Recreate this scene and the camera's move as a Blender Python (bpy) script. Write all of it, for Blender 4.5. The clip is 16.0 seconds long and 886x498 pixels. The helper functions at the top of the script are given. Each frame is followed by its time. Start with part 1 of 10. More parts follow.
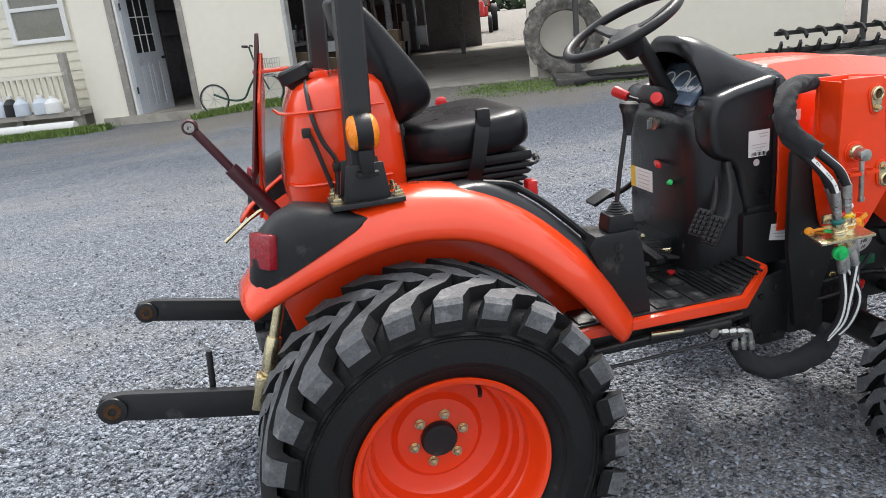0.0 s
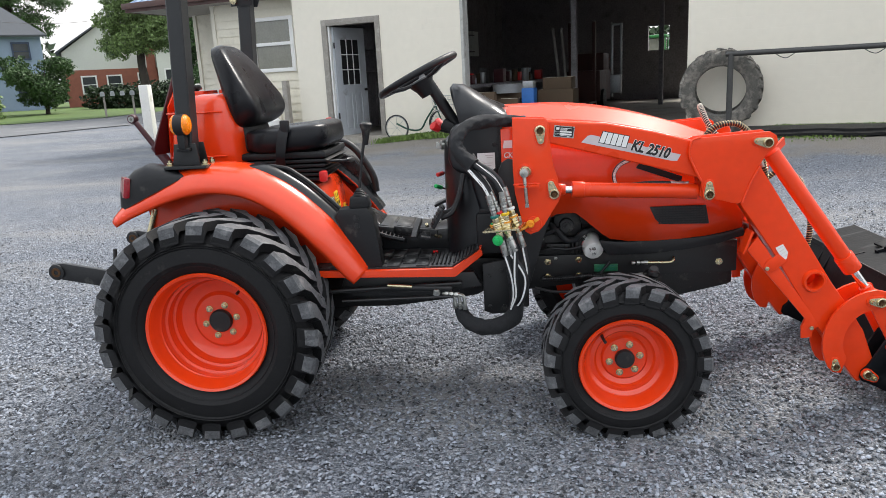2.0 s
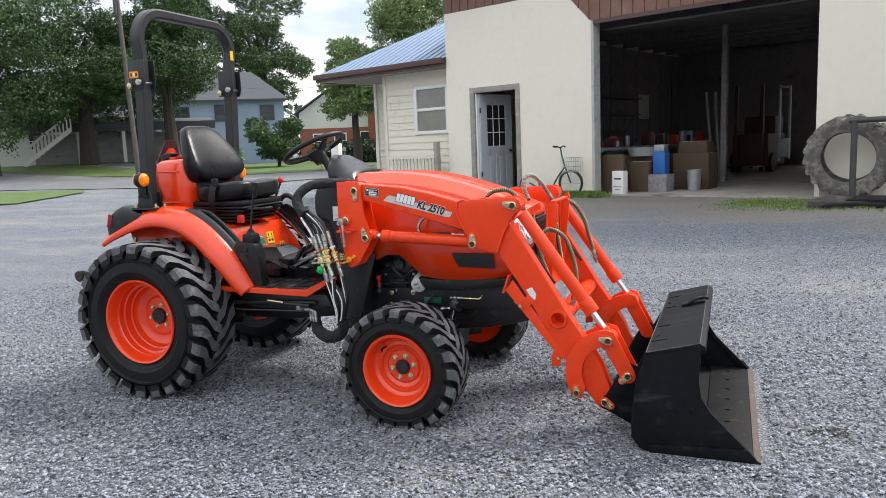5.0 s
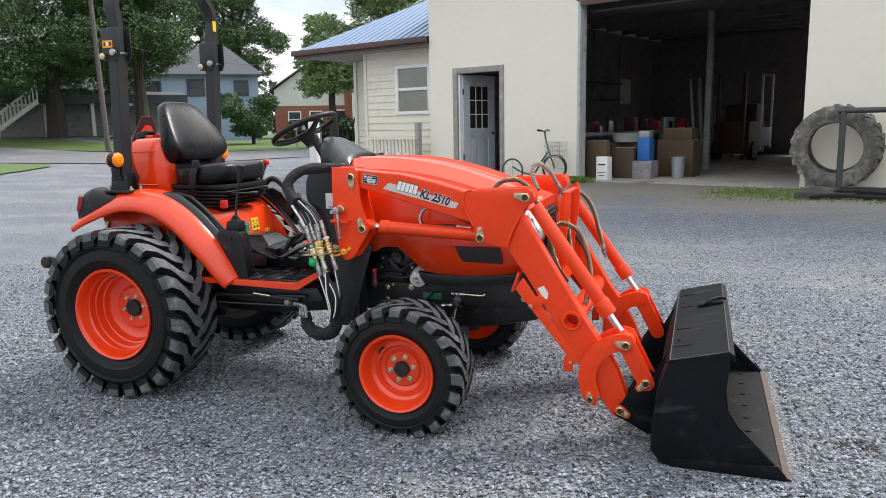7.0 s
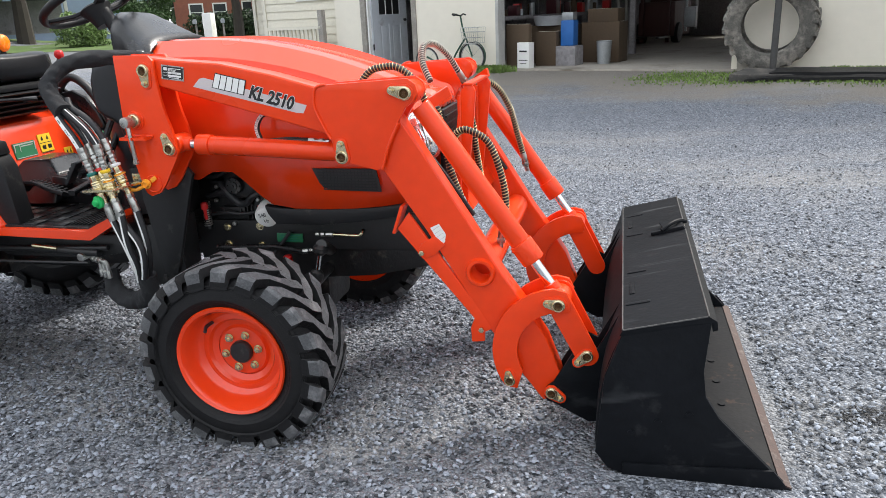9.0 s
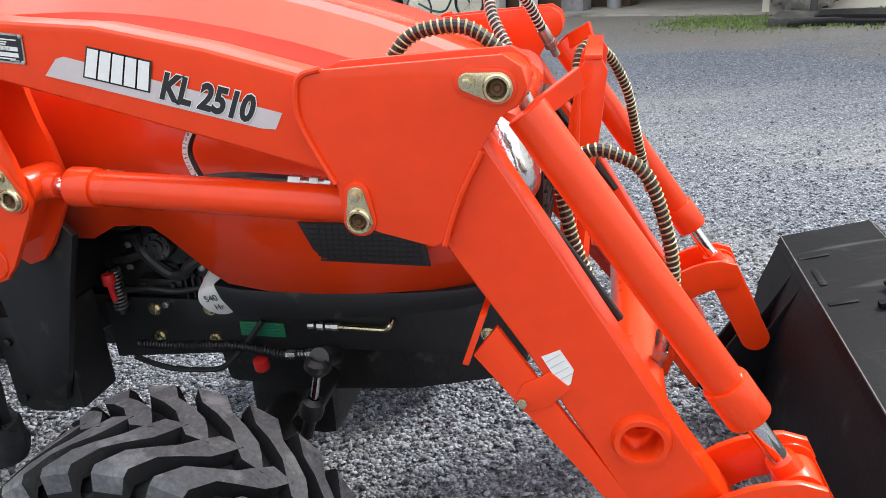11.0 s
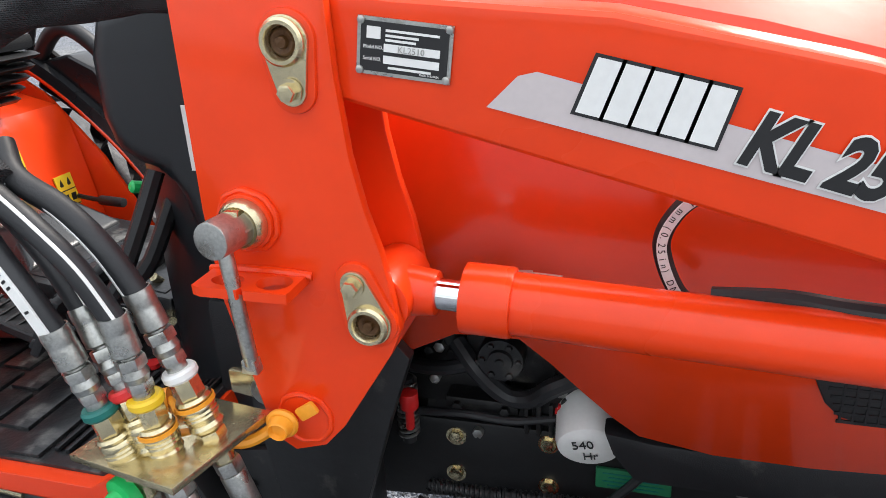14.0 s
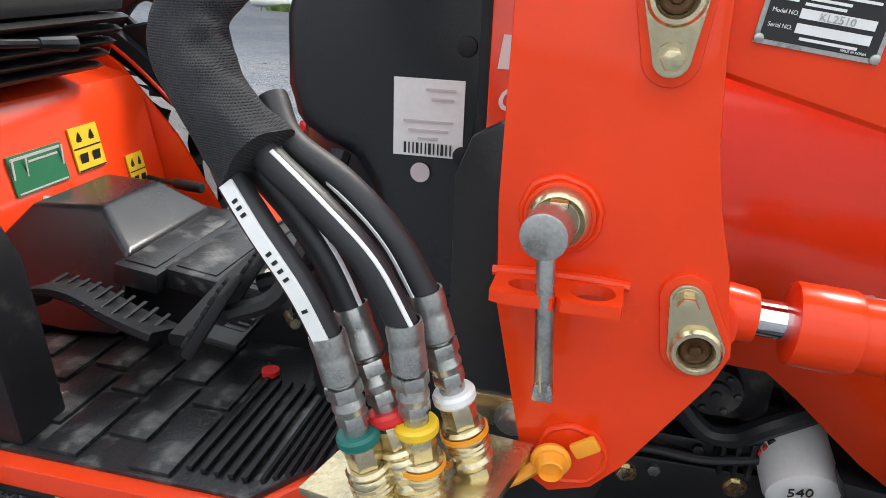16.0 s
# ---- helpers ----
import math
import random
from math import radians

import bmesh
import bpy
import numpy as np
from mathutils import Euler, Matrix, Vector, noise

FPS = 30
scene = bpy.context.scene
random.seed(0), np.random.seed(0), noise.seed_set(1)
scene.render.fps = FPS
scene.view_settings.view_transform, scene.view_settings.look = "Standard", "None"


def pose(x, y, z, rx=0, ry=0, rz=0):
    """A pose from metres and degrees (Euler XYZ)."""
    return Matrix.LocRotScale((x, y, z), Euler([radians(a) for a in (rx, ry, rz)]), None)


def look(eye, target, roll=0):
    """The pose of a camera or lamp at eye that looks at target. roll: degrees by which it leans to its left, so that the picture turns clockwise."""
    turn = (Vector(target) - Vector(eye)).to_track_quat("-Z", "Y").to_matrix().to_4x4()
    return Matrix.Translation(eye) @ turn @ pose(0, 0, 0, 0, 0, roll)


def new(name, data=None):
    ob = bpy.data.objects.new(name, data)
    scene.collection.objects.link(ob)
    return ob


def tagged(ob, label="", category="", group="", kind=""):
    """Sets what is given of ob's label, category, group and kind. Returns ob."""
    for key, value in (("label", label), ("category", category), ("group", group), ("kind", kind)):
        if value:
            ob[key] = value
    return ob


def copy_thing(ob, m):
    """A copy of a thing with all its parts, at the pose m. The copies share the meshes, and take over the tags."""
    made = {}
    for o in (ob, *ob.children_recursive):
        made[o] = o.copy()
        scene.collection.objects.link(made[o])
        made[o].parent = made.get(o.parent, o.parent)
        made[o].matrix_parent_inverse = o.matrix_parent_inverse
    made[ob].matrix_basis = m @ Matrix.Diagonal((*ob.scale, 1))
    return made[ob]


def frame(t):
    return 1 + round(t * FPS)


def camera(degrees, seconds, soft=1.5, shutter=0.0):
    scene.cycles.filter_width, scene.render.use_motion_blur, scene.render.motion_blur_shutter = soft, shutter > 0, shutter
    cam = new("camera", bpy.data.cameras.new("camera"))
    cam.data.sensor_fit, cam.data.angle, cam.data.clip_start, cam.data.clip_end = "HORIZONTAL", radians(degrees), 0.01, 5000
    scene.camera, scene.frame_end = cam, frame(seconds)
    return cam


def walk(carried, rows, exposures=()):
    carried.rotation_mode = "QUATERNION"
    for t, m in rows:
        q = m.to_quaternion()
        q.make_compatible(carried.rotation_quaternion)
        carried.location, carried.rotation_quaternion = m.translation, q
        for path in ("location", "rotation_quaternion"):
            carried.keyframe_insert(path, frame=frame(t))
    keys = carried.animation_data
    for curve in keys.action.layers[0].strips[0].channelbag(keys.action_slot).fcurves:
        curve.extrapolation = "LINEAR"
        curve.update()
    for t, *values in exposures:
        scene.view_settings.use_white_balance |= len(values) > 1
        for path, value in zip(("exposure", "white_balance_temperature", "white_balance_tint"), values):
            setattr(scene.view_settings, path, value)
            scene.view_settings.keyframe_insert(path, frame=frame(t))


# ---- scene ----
cam = camera(62.6, 16.0, 0.75)
PATH = [
    (0, (-0.356, -2.055, 1.437), (0.071, -0.2, 0.821), -6.0),
    (0.5, (-0.035, -2.425, 1.425), (0.236, -0.52, 0.881), -4.8),
    (1, (0.307, -2.75, 1.403), (0.442, -0.822, 0.889), -4.0),
    (1.5, (0.697, -2.956, 1.359), (0.663, -1.018, 0.867), -3.2),
    (2, (1.082, -3.181, 1.331), (0.91, -1.242, 0.872), -3.0),
    (2.5, (1.484, -3.301, 1.313), (1.183, -1.358, 0.944), -2.9),
    (3, (1.909, -3.383, 1.337), (1.474, -1.452, 1.053), -2.8),
    (3.5, (2.328, -3.528, 1.344), (1.798, -1.612, 1.126), -2.7),
    (4, (2.653, -3.554, 1.346), (2.05, -1.657, 1.151), -2.5),
    (4.5, (2.898, -3.656, 1.337), (2.205, -1.795, 1.102), -2.4),
    (4.7, (2.976, -3.696, 1.327), (2.245, -1.854, 1.06), -2.3),
    (6.8, (2.742, -3.483, 1.345), (2.064, -1.628, 1.027), -1.2),
    (7, (2.736, -3.475, 1.348), (2.075, -1.617, 1.014), -1.1),
    (7.5, (2.714, -3.359, 1.322), (2.091, -1.5, 0.928), -1.2),
    (8, (2.681, -3.055, 1.299), (2.101, -1.201, 0.822), -1.5),
    (8.5, (2.658, -2.765, 1.309), (2.141, -0.914, 0.754), -2.1),
    (8.7, (2.647, -2.64, 1.283), (2.162, -0.788, 0.703), -2.2),
    (10.8, (2.242, -1.433, 1.191), (1.822, 0.371, 0.438), -3.4),
    (11, (2.168, -1.376, 1.198), (1.745, 0.432, 0.454), -3.5),
    (11.5, (1.987, -1.27, 1.234), (1.556, 0.543, 0.506), -3.3),
    (12, (1.867, -1.196, 1.224), (1.386, 0.609, 0.51), -3.3),
    (12.5, (1.755, -1.079, 1.217), (1.205, 0.698, 0.483), -3.5),
    (13, (1.694, -0.999, 1.2), (1.1, 0.752, 0.437), -3.7),
    (13.5, (1.625, -0.965, 1.18), (1.015, 0.777, 0.409), -3.6),
    (14, (1.49, -0.97, 1.186), (0.964, 0.795, 0.406), -2.7),
    (14.5, (1.338, -0.975, 1.184), (0.952, 0.833, 0.421), -1.4),
    (15, (1.25, -0.979, 1.182), (0.936, 0.849, 0.434), -0.1),
    (15.5, (1.192, -0.967, 1.169), (0.888, 0.865, 0.427), 1.4),
    (16, (1.194, -0.946, 1.139), (0.773, 0.86, 0.389), 2.3),
]
walk(cam, [(t, look(eye, target, roll)) for t, eye, target, roll in PATH], [(0, 1.16), (1, 1.12), (2, 1.08), (3, 0.98), (4.5, 1.03), (7, 1.03), (8, 0.96), (8.5, 1.06), (11, 1.30), (12, 1.22), (13, 1.24), (14.5, 1.34), (16, 1.28)])

# ---- world and light ----
world = bpy.data.worlds.new("world")
scene.world = world
world.use_nodes = True
wn, wl = world.node_tree.nodes, world.node_tree.links
sky = wn.new("ShaderNodeTexSky")
sky.sky_type = "NISHITA"
sky.sun_disc = False
SUN_EL, SUN_AZ = radians(48), radians(35)
sky.sun_elevation, sky.sun_rotation = SUN_EL, SUN_AZ
sky.air_density, sky.dust_density, sky.ozone_density = 1.0, 3.0, 1.0
# broken high cloud: a white veil with blue-grey gaps
wtc = wn.new("ShaderNodeTexCoord")
wmap = wn.new("ShaderNodeMapping")
wmap.inputs["Scale"].default_value = (1.0, 1.0, 3.0)
wnoise = wn.new("ShaderNodeTexNoise")
wnoise.inputs["Scale"].default_value = 3.2
wnoise.inputs["Detail"].default_value = 6
wnoise.inputs["Roughness"].default_value = 0.55
wramp = wn.new("ShaderNodeValToRGB")
wramp.color_ramp.elements[0].position, wramp.color_ramp.elements[0].color = 0.36, (4.9, 5.6, 6.6, 1)
wramp.color_ramp.elements[1].position, wramp.color_ramp.elements[1].color = 0.60, (9.2, 9.1, 8.9, 1)
wmix = wn.new("ShaderNodeMix")
wmix.data_type = "RGBA"
wmix.inputs["Factor"].default_value = 0.85
wbg = wn["Background"]
wbg.inputs["Strength"].default_value = 0.106
wl.new(wtc.outputs["Generated"], wmap.inputs["Vector"])
wl.new(wmap.outputs["Vector"], wnoise.inputs["Vector"])
wl.new(wnoise.outputs["Fac"], wramp.inputs["Fac"])
wl.new(sky.outputs["Color"], wmix.inputs["A"])
wl.new(wramp.outputs["Color"], wmix.inputs["B"])
# an overcast sky is darker at the horizon than overhead
wsep, wgrad, wmul = wn.new("ShaderNodeSeparateXYZ"), wn.new("ShaderNodeMapRange"), wn.new("ShaderNodeVectorMath")
wgrad.inputs["From Min"].default_value, wgrad.inputs["From Max"].default_value = 0.0, 1.0
wgrad.inputs["To Min"].default_value, wgrad.inputs["To Max"].default_value = 0.66, 1.28
wmul.operation = "MULTIPLY"
wl.new(wtc.outputs["Generated"], wsep.inputs[0])
wl.new(wsep.outputs["Z"], wgrad.inputs["Value"])
wl.new(wmix.outputs["Result"], wmul.inputs[0])
wl.new(wgrad.outputs[0], wmul.inputs[1])
wl.new(wmul.outputs[0], wbg.inputs["Color"])
sun = new("sun", bpy.data.lights.new("sun", "SUN"))
sun.data.energy, sun.data.angle, sun.data.color = 1.9, radians(14), (1.0, 0.95, 0.88)
sun.matrix_world = look((0, 0, 0), (-math.sin(SUN_AZ) * math.cos(SUN_EL), -math.cos(SUN_AZ) * math.cos(SUN_EL), -math.sin(SUN_EL)))


# ---- mesh tools ----
def V(*a):
    return Vector(a)


def fan_edges(vs):
    return list({e for v in vs for e in v.link_edges})


def soften(bm, vs, width, seg=2, angle=30):
    """Round the sharp edges among the given corners."""
    if width > 0:
        es = [e for e in fan_edges(vs) if len(e.link_faces) == 2 and e.calc_face_angle(0) > radians(angle)]
        bmesh.ops.bevel(bm, geom=es, offset=width, segments=seg, profile=0.6, affect="EDGES", clamp_overlap=True)


def box(bm, c, s, bev=0.0, m=None, seg=2):
    vs = bmesh.ops.create_cube(bm, size=1)["verts"]
    t = Matrix.Translation(c) @ (m or Matrix()) @ Matrix.Diagonal((*s, 1))
    for v in vs:
        v.co = t @ v.co
    soften(bm, vs, bev, seg)
    return bm


def prism(bm, pts, a, b, axis="y", bev=0.0, seg=2):
    """A polygon in the plane across an axis, drawn out from a to b along it."""
    def at(p, d):
        return {"y": (p[0], d, p[1]), "x": (d, p[0], p[1]), "z": (p[0], p[1], d)}[axis]
    lo = [bm.verts.new(at(p, a)) for p in pts]
    hi = [bm.verts.new(at(p, b)) for p in pts]
    fs = [bm.faces.new(lo), bm.faces.new(hi[::-1])]
    n = len(pts)
    for i in range(n):
        fs.append(bm.faces.new((lo[i], hi[i], hi[(i + 1) % n], lo[(i + 1) % n])))
    bmesh.ops.recalc_face_normals(bm, faces=fs)
    soften(bm, lo + hi, bev, seg, 60 if bev < 0.004 else 30)
    return bm


def frame_of(d):
    d = d.normalized()
    u = d.cross(V(0, 0, 1) if abs(d.z) < 0.9 else V(1, 0, 0)).normalized()
    return u, d.cross(u).normalized()


def cyl(bm, a, b, r, r2=None, seg=20, bev=0.0):
    a, b = Vector(a), Vector(b)
    r2 = r if r2 is None else r2
    u, w = frame_of(b - a)
    ring = [u * math.cos(i * math.tau / seg) + w * math.sin(i * math.tau / seg) for i in range(seg)]
    lo, hi = [bm.verts.new(a + p * r) for p in ring], [bm.verts.new(b + p * r2) for p in ring]
    fs = [bm.faces.new(lo), bm.faces.new(hi[::-1])]
    for i in range(seg):
        fs.append(bm.faces.new((lo[i], lo[(i + 1) % seg], hi[(i + 1) % seg], hi[i])))
    bmesh.ops.recalc_face_normals(bm, faces=fs)
    if bev:
        bmesh.ops.bevel(bm, geom=list(fs[0].edges) + list(fs[1].edges), offset=bev, segments=2, profile=0.6, affect="EDGES", clamp_overlap=True)
    return bm


def lathe(bm, prof, c, axis, seg=48, closed=False):
    """A profile of (distance along the axis, radius) turned about the axis through c."""
    d = Vector(axis).normalized()
    u, w = frame_of(d)
    rows = []
    for s, r in prof:
        if r < 1e-6:
            rows.append([bm.verts.new(Vector(c) + d * s)])
        else:
            rows.append([bm.verts.new(Vector(c) + d * s + (u * math.cos(i * math.tau / seg) + w * math.sin(i * math.tau / seg)) * r) for i in range(seg)])
    pairs = list(zip(rows, rows[1:])) + ([(rows[-1], rows[0])] if closed else [])
    fs = []
    for p, q in pairs:
        for i in range(seg):
            j = (i + 1) % seg
            if len(p) == 1 and len(q) > 1:
                fs.append(bm.faces.new((p[0], q[i], q[j])))
            elif len(q) == 1 and len(p) > 1:
                fs.append(bm.faces.new((p[i], p[j], q[0])))
            elif len(p) > 1:
                fs.append(bm.faces.new((p[i], p[j], q[j], q[i])))
    bmesh.ops.recalc_face_normals(bm, faces=fs)
    return bm


def smooth_line(pts, n=6):
    """A Catmull-Rom line through the points."""
    P = [Vector(p) for p in pts]
    P = [P[0] * 2 - P[1]] + P + [P[-1] * 2 - P[-2]]
    out = []
    for i in range(1, len(P) - 2):
        a, b, c, d = P[i - 1:i + 3]
        for k in range(n):
            t = k / n
            out.append(0.5 * ((2 * b) + (c - a) * t + (2 * a - 5 * b + 4 * c - d) * t * t + (3 * b - a - 3 * c + d) * t ** 3))
    return out + [P[-2]]


def sweep(bm, line, ring, cap=True, up=None):
    """A closed outline (a list, or a function of the way along giving one) drawn along a line."""
    L = [Vector(p) for p in line]
    n = len(L)
    rows, u = [], None
    for i, p in enumerate(L):
        d = (L[min(i + 1, n - 1)] - L[max(i - 1, 0)]).normalized()
        if u is None:
            u = frame_of(d)[0] if up is None else Vector(up)
        u = (u - d * u.dot(d)).normalized()
        w = d.cross(u)
        sec = ring(i / (n - 1)) if callable(ring) else ring
        rows.append([bm.verts.new(p + u * a + w * b) for a, b in sec])
    fs = []
    for p, q in zip(rows, rows[1:]):
        for i in range(len(p)):
            j = (i + 1) % len(p)
            fs.append(bm.faces.new((p[i], p[j], q[j], q[i])))
    if cap:
        fs += [bm.faces.new(rows[0][::-1]), bm.faces.new(rows[-1])]
    bmesh.ops.recalc_face_normals(bm, faces=fs)
    return bm


def disc_ring(r, seg=10, r2=None):
    return [(r * math.cos(i * math.tau / seg), (r2 or r) * math.sin(i * math.tau / seg)) for i in range(seg)]


def tube(bm, pts, r, n=6, seg=10, cap=True):
    return sweep(bm, smooth_line(pts, n) if n > 1 else pts, disc_ring(r, seg), cap)


def rect_ring(a, b, bev=0.006):
    out = []
    for sx, sy in ((1, 1), (-1, 1), (-1, -1), (1, -1)):
        k = [(sx * (a - bev), sy * b), (sx * a, sy * (b - bev))]
        out += k[::-1] if sx * sy > 0 else k
    return out


def helix(bm, line, r, wire, pitch, seg=12):
    """A wire coiled round a line."""
    L_ = [Vector(p) for p in line]
    acc = [0.0]
    for p, q in zip(L_, L_[1:]):
        acc.append(acc[-1] + (q - p).length)
    n = max(2, int(acc[-1] / pitch * seg))
    pts, u, j = [], None, 0
    for k in range(n + 1):
        s = acc[-1] * k / n
        while j < len(L_) - 2 and acc[j + 1] < s:
            j += 1
        d = (L_[j + 1] - L_[j]).normalized()
        c = L_[j].lerp(L_[j + 1], (s - acc[j]) / max(1e-9, acc[j + 1] - acc[j]))
        u = frame_of(d)[0] if u is None else u
        u = (u - d * u.dot(d)).normalized()
        w = d.cross(u)
        a = k * math.tau / seg
        pts.append(c + u * r * math.cos(a) + w * r * math.sin(a))
    return sweep(bm, pts, disc_ring(wire, 5), True)


def loft(bm, rows, cap=True, loop=False):
    """Skin over rows of points of one length; loop: each row closes on itself."""
    R = [[bm.verts.new(p) for p in row] for row in rows]
    fs = []
    for p, q in zip(R, R[1:]):
        for i in range(len(p) - (0 if loop else 1)):
            j = (i + 1) % len(p)
            fs.append(bm.faces.new((p[i], p[j], q[j], q[i])))
    if cap and loop:
        fs += [bm.faces.new(R[0][::-1]), bm.faces.new(R[-1])]
    bmesh.ops.recalc_face_normals(bm, faces=fs)
    return bm


def puff(bm, c, s, m=None, power=3.2, nu=24, nv=14, shape=None):
    """A cushion: a rounded block of half sizes s."""
    def sg(v, p):
        return math.copysign(abs(v) ** (2 / p), v)
    t = Matrix.Translation(c) @ (m or Matrix())
    rows = []
    for i in range(1, nv):
        b = -math.pi / 2 + math.pi * i / nv
        row = []
        for j in range(nu):
            a = j * math.tau / nu
            q = V(s[0] * sg(math.cos(b), power) * sg(math.cos(a), power), s[1] * sg(math.cos(b), power) * sg(math.sin(a), power), s[2] * sg(math.sin(b), power))
            row.append(t @ (shape(q) if shape else q))
        rows.append(row)
    return loft(bm, rows, True, True)


def hexa(bm, c, axis, r, h, bev=0.0015):
    """A hexagon head or nut."""
    d = Vector(axis).normalized()
    cyl(bm, Vector(c), Vector(c) + d * h, r, seg=6, bev=bev)
    return bm


def mirror(bm):
    """The same the other way round, left for right."""
    for v in bm.verts:
        v.co.y = -v.co.y
    bmesh.ops.reverse_faces(bm, faces=bm.faces[:])
    return bm


def finish(bm, name, sharp=32):
    me = bpy.data.meshes.new(name)
    bm.to_mesh(me)
    bm.free()
    me.polygons.foreach_set("use_smooth", [True] * len(me.polygons))
    me.set_sharp_from_angle(angle=radians(sharp))
    return me


def part(name, bm, material, parent=None, label="", sharp=32):
    ob = new(name, finish(bm, name, sharp))
    for mm in (material if isinstance(material, (list, tuple)) else [material]):
        ob.data.materials.append(mm)
    if parent is not None:
        ob.parent = parent
        ob.matrix_parent_inverse = parent.matrix_world.inverted()
    if label:
        tagged(ob, label)
    return ob


def thing(name, label, category, at=(0, 0, 0), group="", kind=""):
    ob = new(name)
    ob.empty_display_size = 0.1
    ob.location = at
    bpy.context.view_layer.update()
    return tagged(ob, label, category, group, kind)


def again(ob, parent, m=None):
    """Another part on the same mesh, under a parent, moved by m."""
    o = new(ob.name.split(".")[0], ob.data)
    o.parent = parent
    o.matrix_parent_inverse = parent.matrix_world.inverted()
    o.matrix_basis = m or Matrix()
    return o


def B():
    return bmesh.new()


def words(name, text, size, m, material, parent=None, depth=0.0004, squeeze=1.0, bold=0.0, shear=0.0, label=""):
    """Lettering in the built-in font, as a flat mesh."""
    cu = bpy.data.curves.new(name, "FONT")
    cu.body, cu.size, cu.extrude, cu.offset, cu.shear, cu.resolution_u = text, size, depth, bold, shear, 3
    cu.align_x = "LEFT"
    tmp = bpy.data.objects.new(name, cu)
    scene.collection.objects.link(tmp)
    dg = bpy.context.evaluated_depsgraph_get()
    me = bpy.data.meshes.new_from_object(tmp.evaluated_get(dg))
    bpy.data.objects.remove(tmp)
    me.transform(m @ Matrix.Diagonal((squeeze, 1, 1, 1)))
    me.materials.clear()
    ob = new(name, me)
    me.materials.append(material)
    if parent is not None:
        ob.parent = parent
        ob.matrix_parent_inverse = parent.matrix_world.inverted()
    return tagged(ob, label) if label else ob


# ---- materials ----
def material(name, base, rough=0.5, metal=0.0, vary=0.15, scale=8.0, bump=0.0, bump_scale=60.0, coat=0.0, dirt=None, dirt_amount=0.0, dirt_scale=3.0, spec=0.5, island=0.0, rvary=0.12):
    mt = bpy.data.materials.new(name)
    mt.use_nodes = True
    n, l = mt.node_tree.nodes, mt.node_tree.links
    b = n["Principled BSDF"]
    tc = n.new("ShaderNodeTexCoord")
    fine, broad = n.new("ShaderNodeTexNoise"), n.new("ShaderNodeTexNoise")
    for q, s, dt in ((fine, scale * 9, 5), (broad, scale, 4)):
        q.inputs["Scale"].default_value, q.inputs["Detail"].default_value = s, dt
        l.new(tc.outputs["Object"], q.inputs["Vector"])
    add = n.new("ShaderNodeMath")
    add.operation = "ADD"
    l.new(fine.outputs["Fac"], add.inputs[0])
    l.new(broad.outputs["Fac"], add.inputs[1])
    rg = n.new("ShaderNodeMapRange")
    rg.inputs["From Min"].default_value, rg.inputs["From Max"].default_value = 0.6, 1.4
    rg.inputs["To Min"].default_value, rg.inputs["To Max"].default_value = 1 - vary, 1 + vary
    l.new(add.outputs[0], rg.inputs["Value"])
    hsv = n.new("ShaderNodeHueSaturation")
    hsv.inputs["Color"].default_value = (*base, 1)
    l.new(rg.outputs[0], hsv.inputs["Value"])
    col = hsv.outputs["Color"]
    if island:
        info, gi = n.new("ShaderNodeNewGeometry"), n.new("ShaderNodeMapRange")
        gi.inputs["To Min"].default_value, gi.inputs["To Max"].default_value = 1 - island, 1 + island
        l.new(info.outputs["Random Per Island"], gi.inputs["Value"])
        mul = n.new("ShaderNodeHueSaturation")
        l.new(col, mul.inputs["Color"])
        l.new(gi.outputs[0], mul.inputs["Value"])
        col = mul.outputs["Color"]
    if dirt:
        dn, dr, dm = n.new("ShaderNodeTexNoise"), n.new("ShaderNodeValToRGB"), n.new("ShaderNodeMix")
        dn.inputs["Scale"].default_value, dn.inputs["Detail"].default_value, dn.inputs["Roughness"].default_value = dirt_scale, 8, 0.65
        dr.color_ramp.elements[0].position, dr.color_ramp.elements[1].position = 0.62 - 0.3 * dirt_amount, 0.80 - 0.25 * dirt_amount
        dm.data_type = "RGBA"
        dm.inputs["B"].default_value = (*dirt, 1)
        l.new(tc.outputs["Object"], dn.inputs["Vector"])
        l.new(dn.outputs["Fac"], dr.inputs["Fac"])
        l.new(dr.outputs["Color"], dm.inputs["Factor"])
        l.new(col, dm.inputs["A"])
        col = dm.outputs["Result"]
    l.new(col, b.inputs["Base Color"])
    rr = n.new("ShaderNodeMapRange")
    rr.inputs["To Min"].default_value, rr.inputs["To Max"].default_value = max(0.02, rough - rvary), min(1, rough + rvary)
    l.new(broad.outputs["Fac"], rr.inputs["Value"])
    l.new(rr.outputs[0], b.inputs["Roughness"])
    b.inputs["Metallic"].default_value = metal
    b.inputs["Specular IOR Level"].default_value = spec
    b.inputs["Coat Weight"].default_value = coat
    b.inputs["Coat Roughness"].default_value = 0.08
    if bump:
        bn, bp = n.new("ShaderNodeTexNoise"), n.new("ShaderNodeBump")
        bn.inputs["Scale"].default_value, bn.inputs["Detail"].default_value = bump_scale, 4
        bp.inputs["Strength"].default_value, bp.inputs["Distance"].default_value = bump, 0.01
        l.new(tc.outputs["Object"], bn.inputs["Vector"])
        l.new(bn.outputs["Fac"], bp.inputs["Height"])
        l.new(bp.outputs["Normal"], b.inputs["Normal"])
    return mt


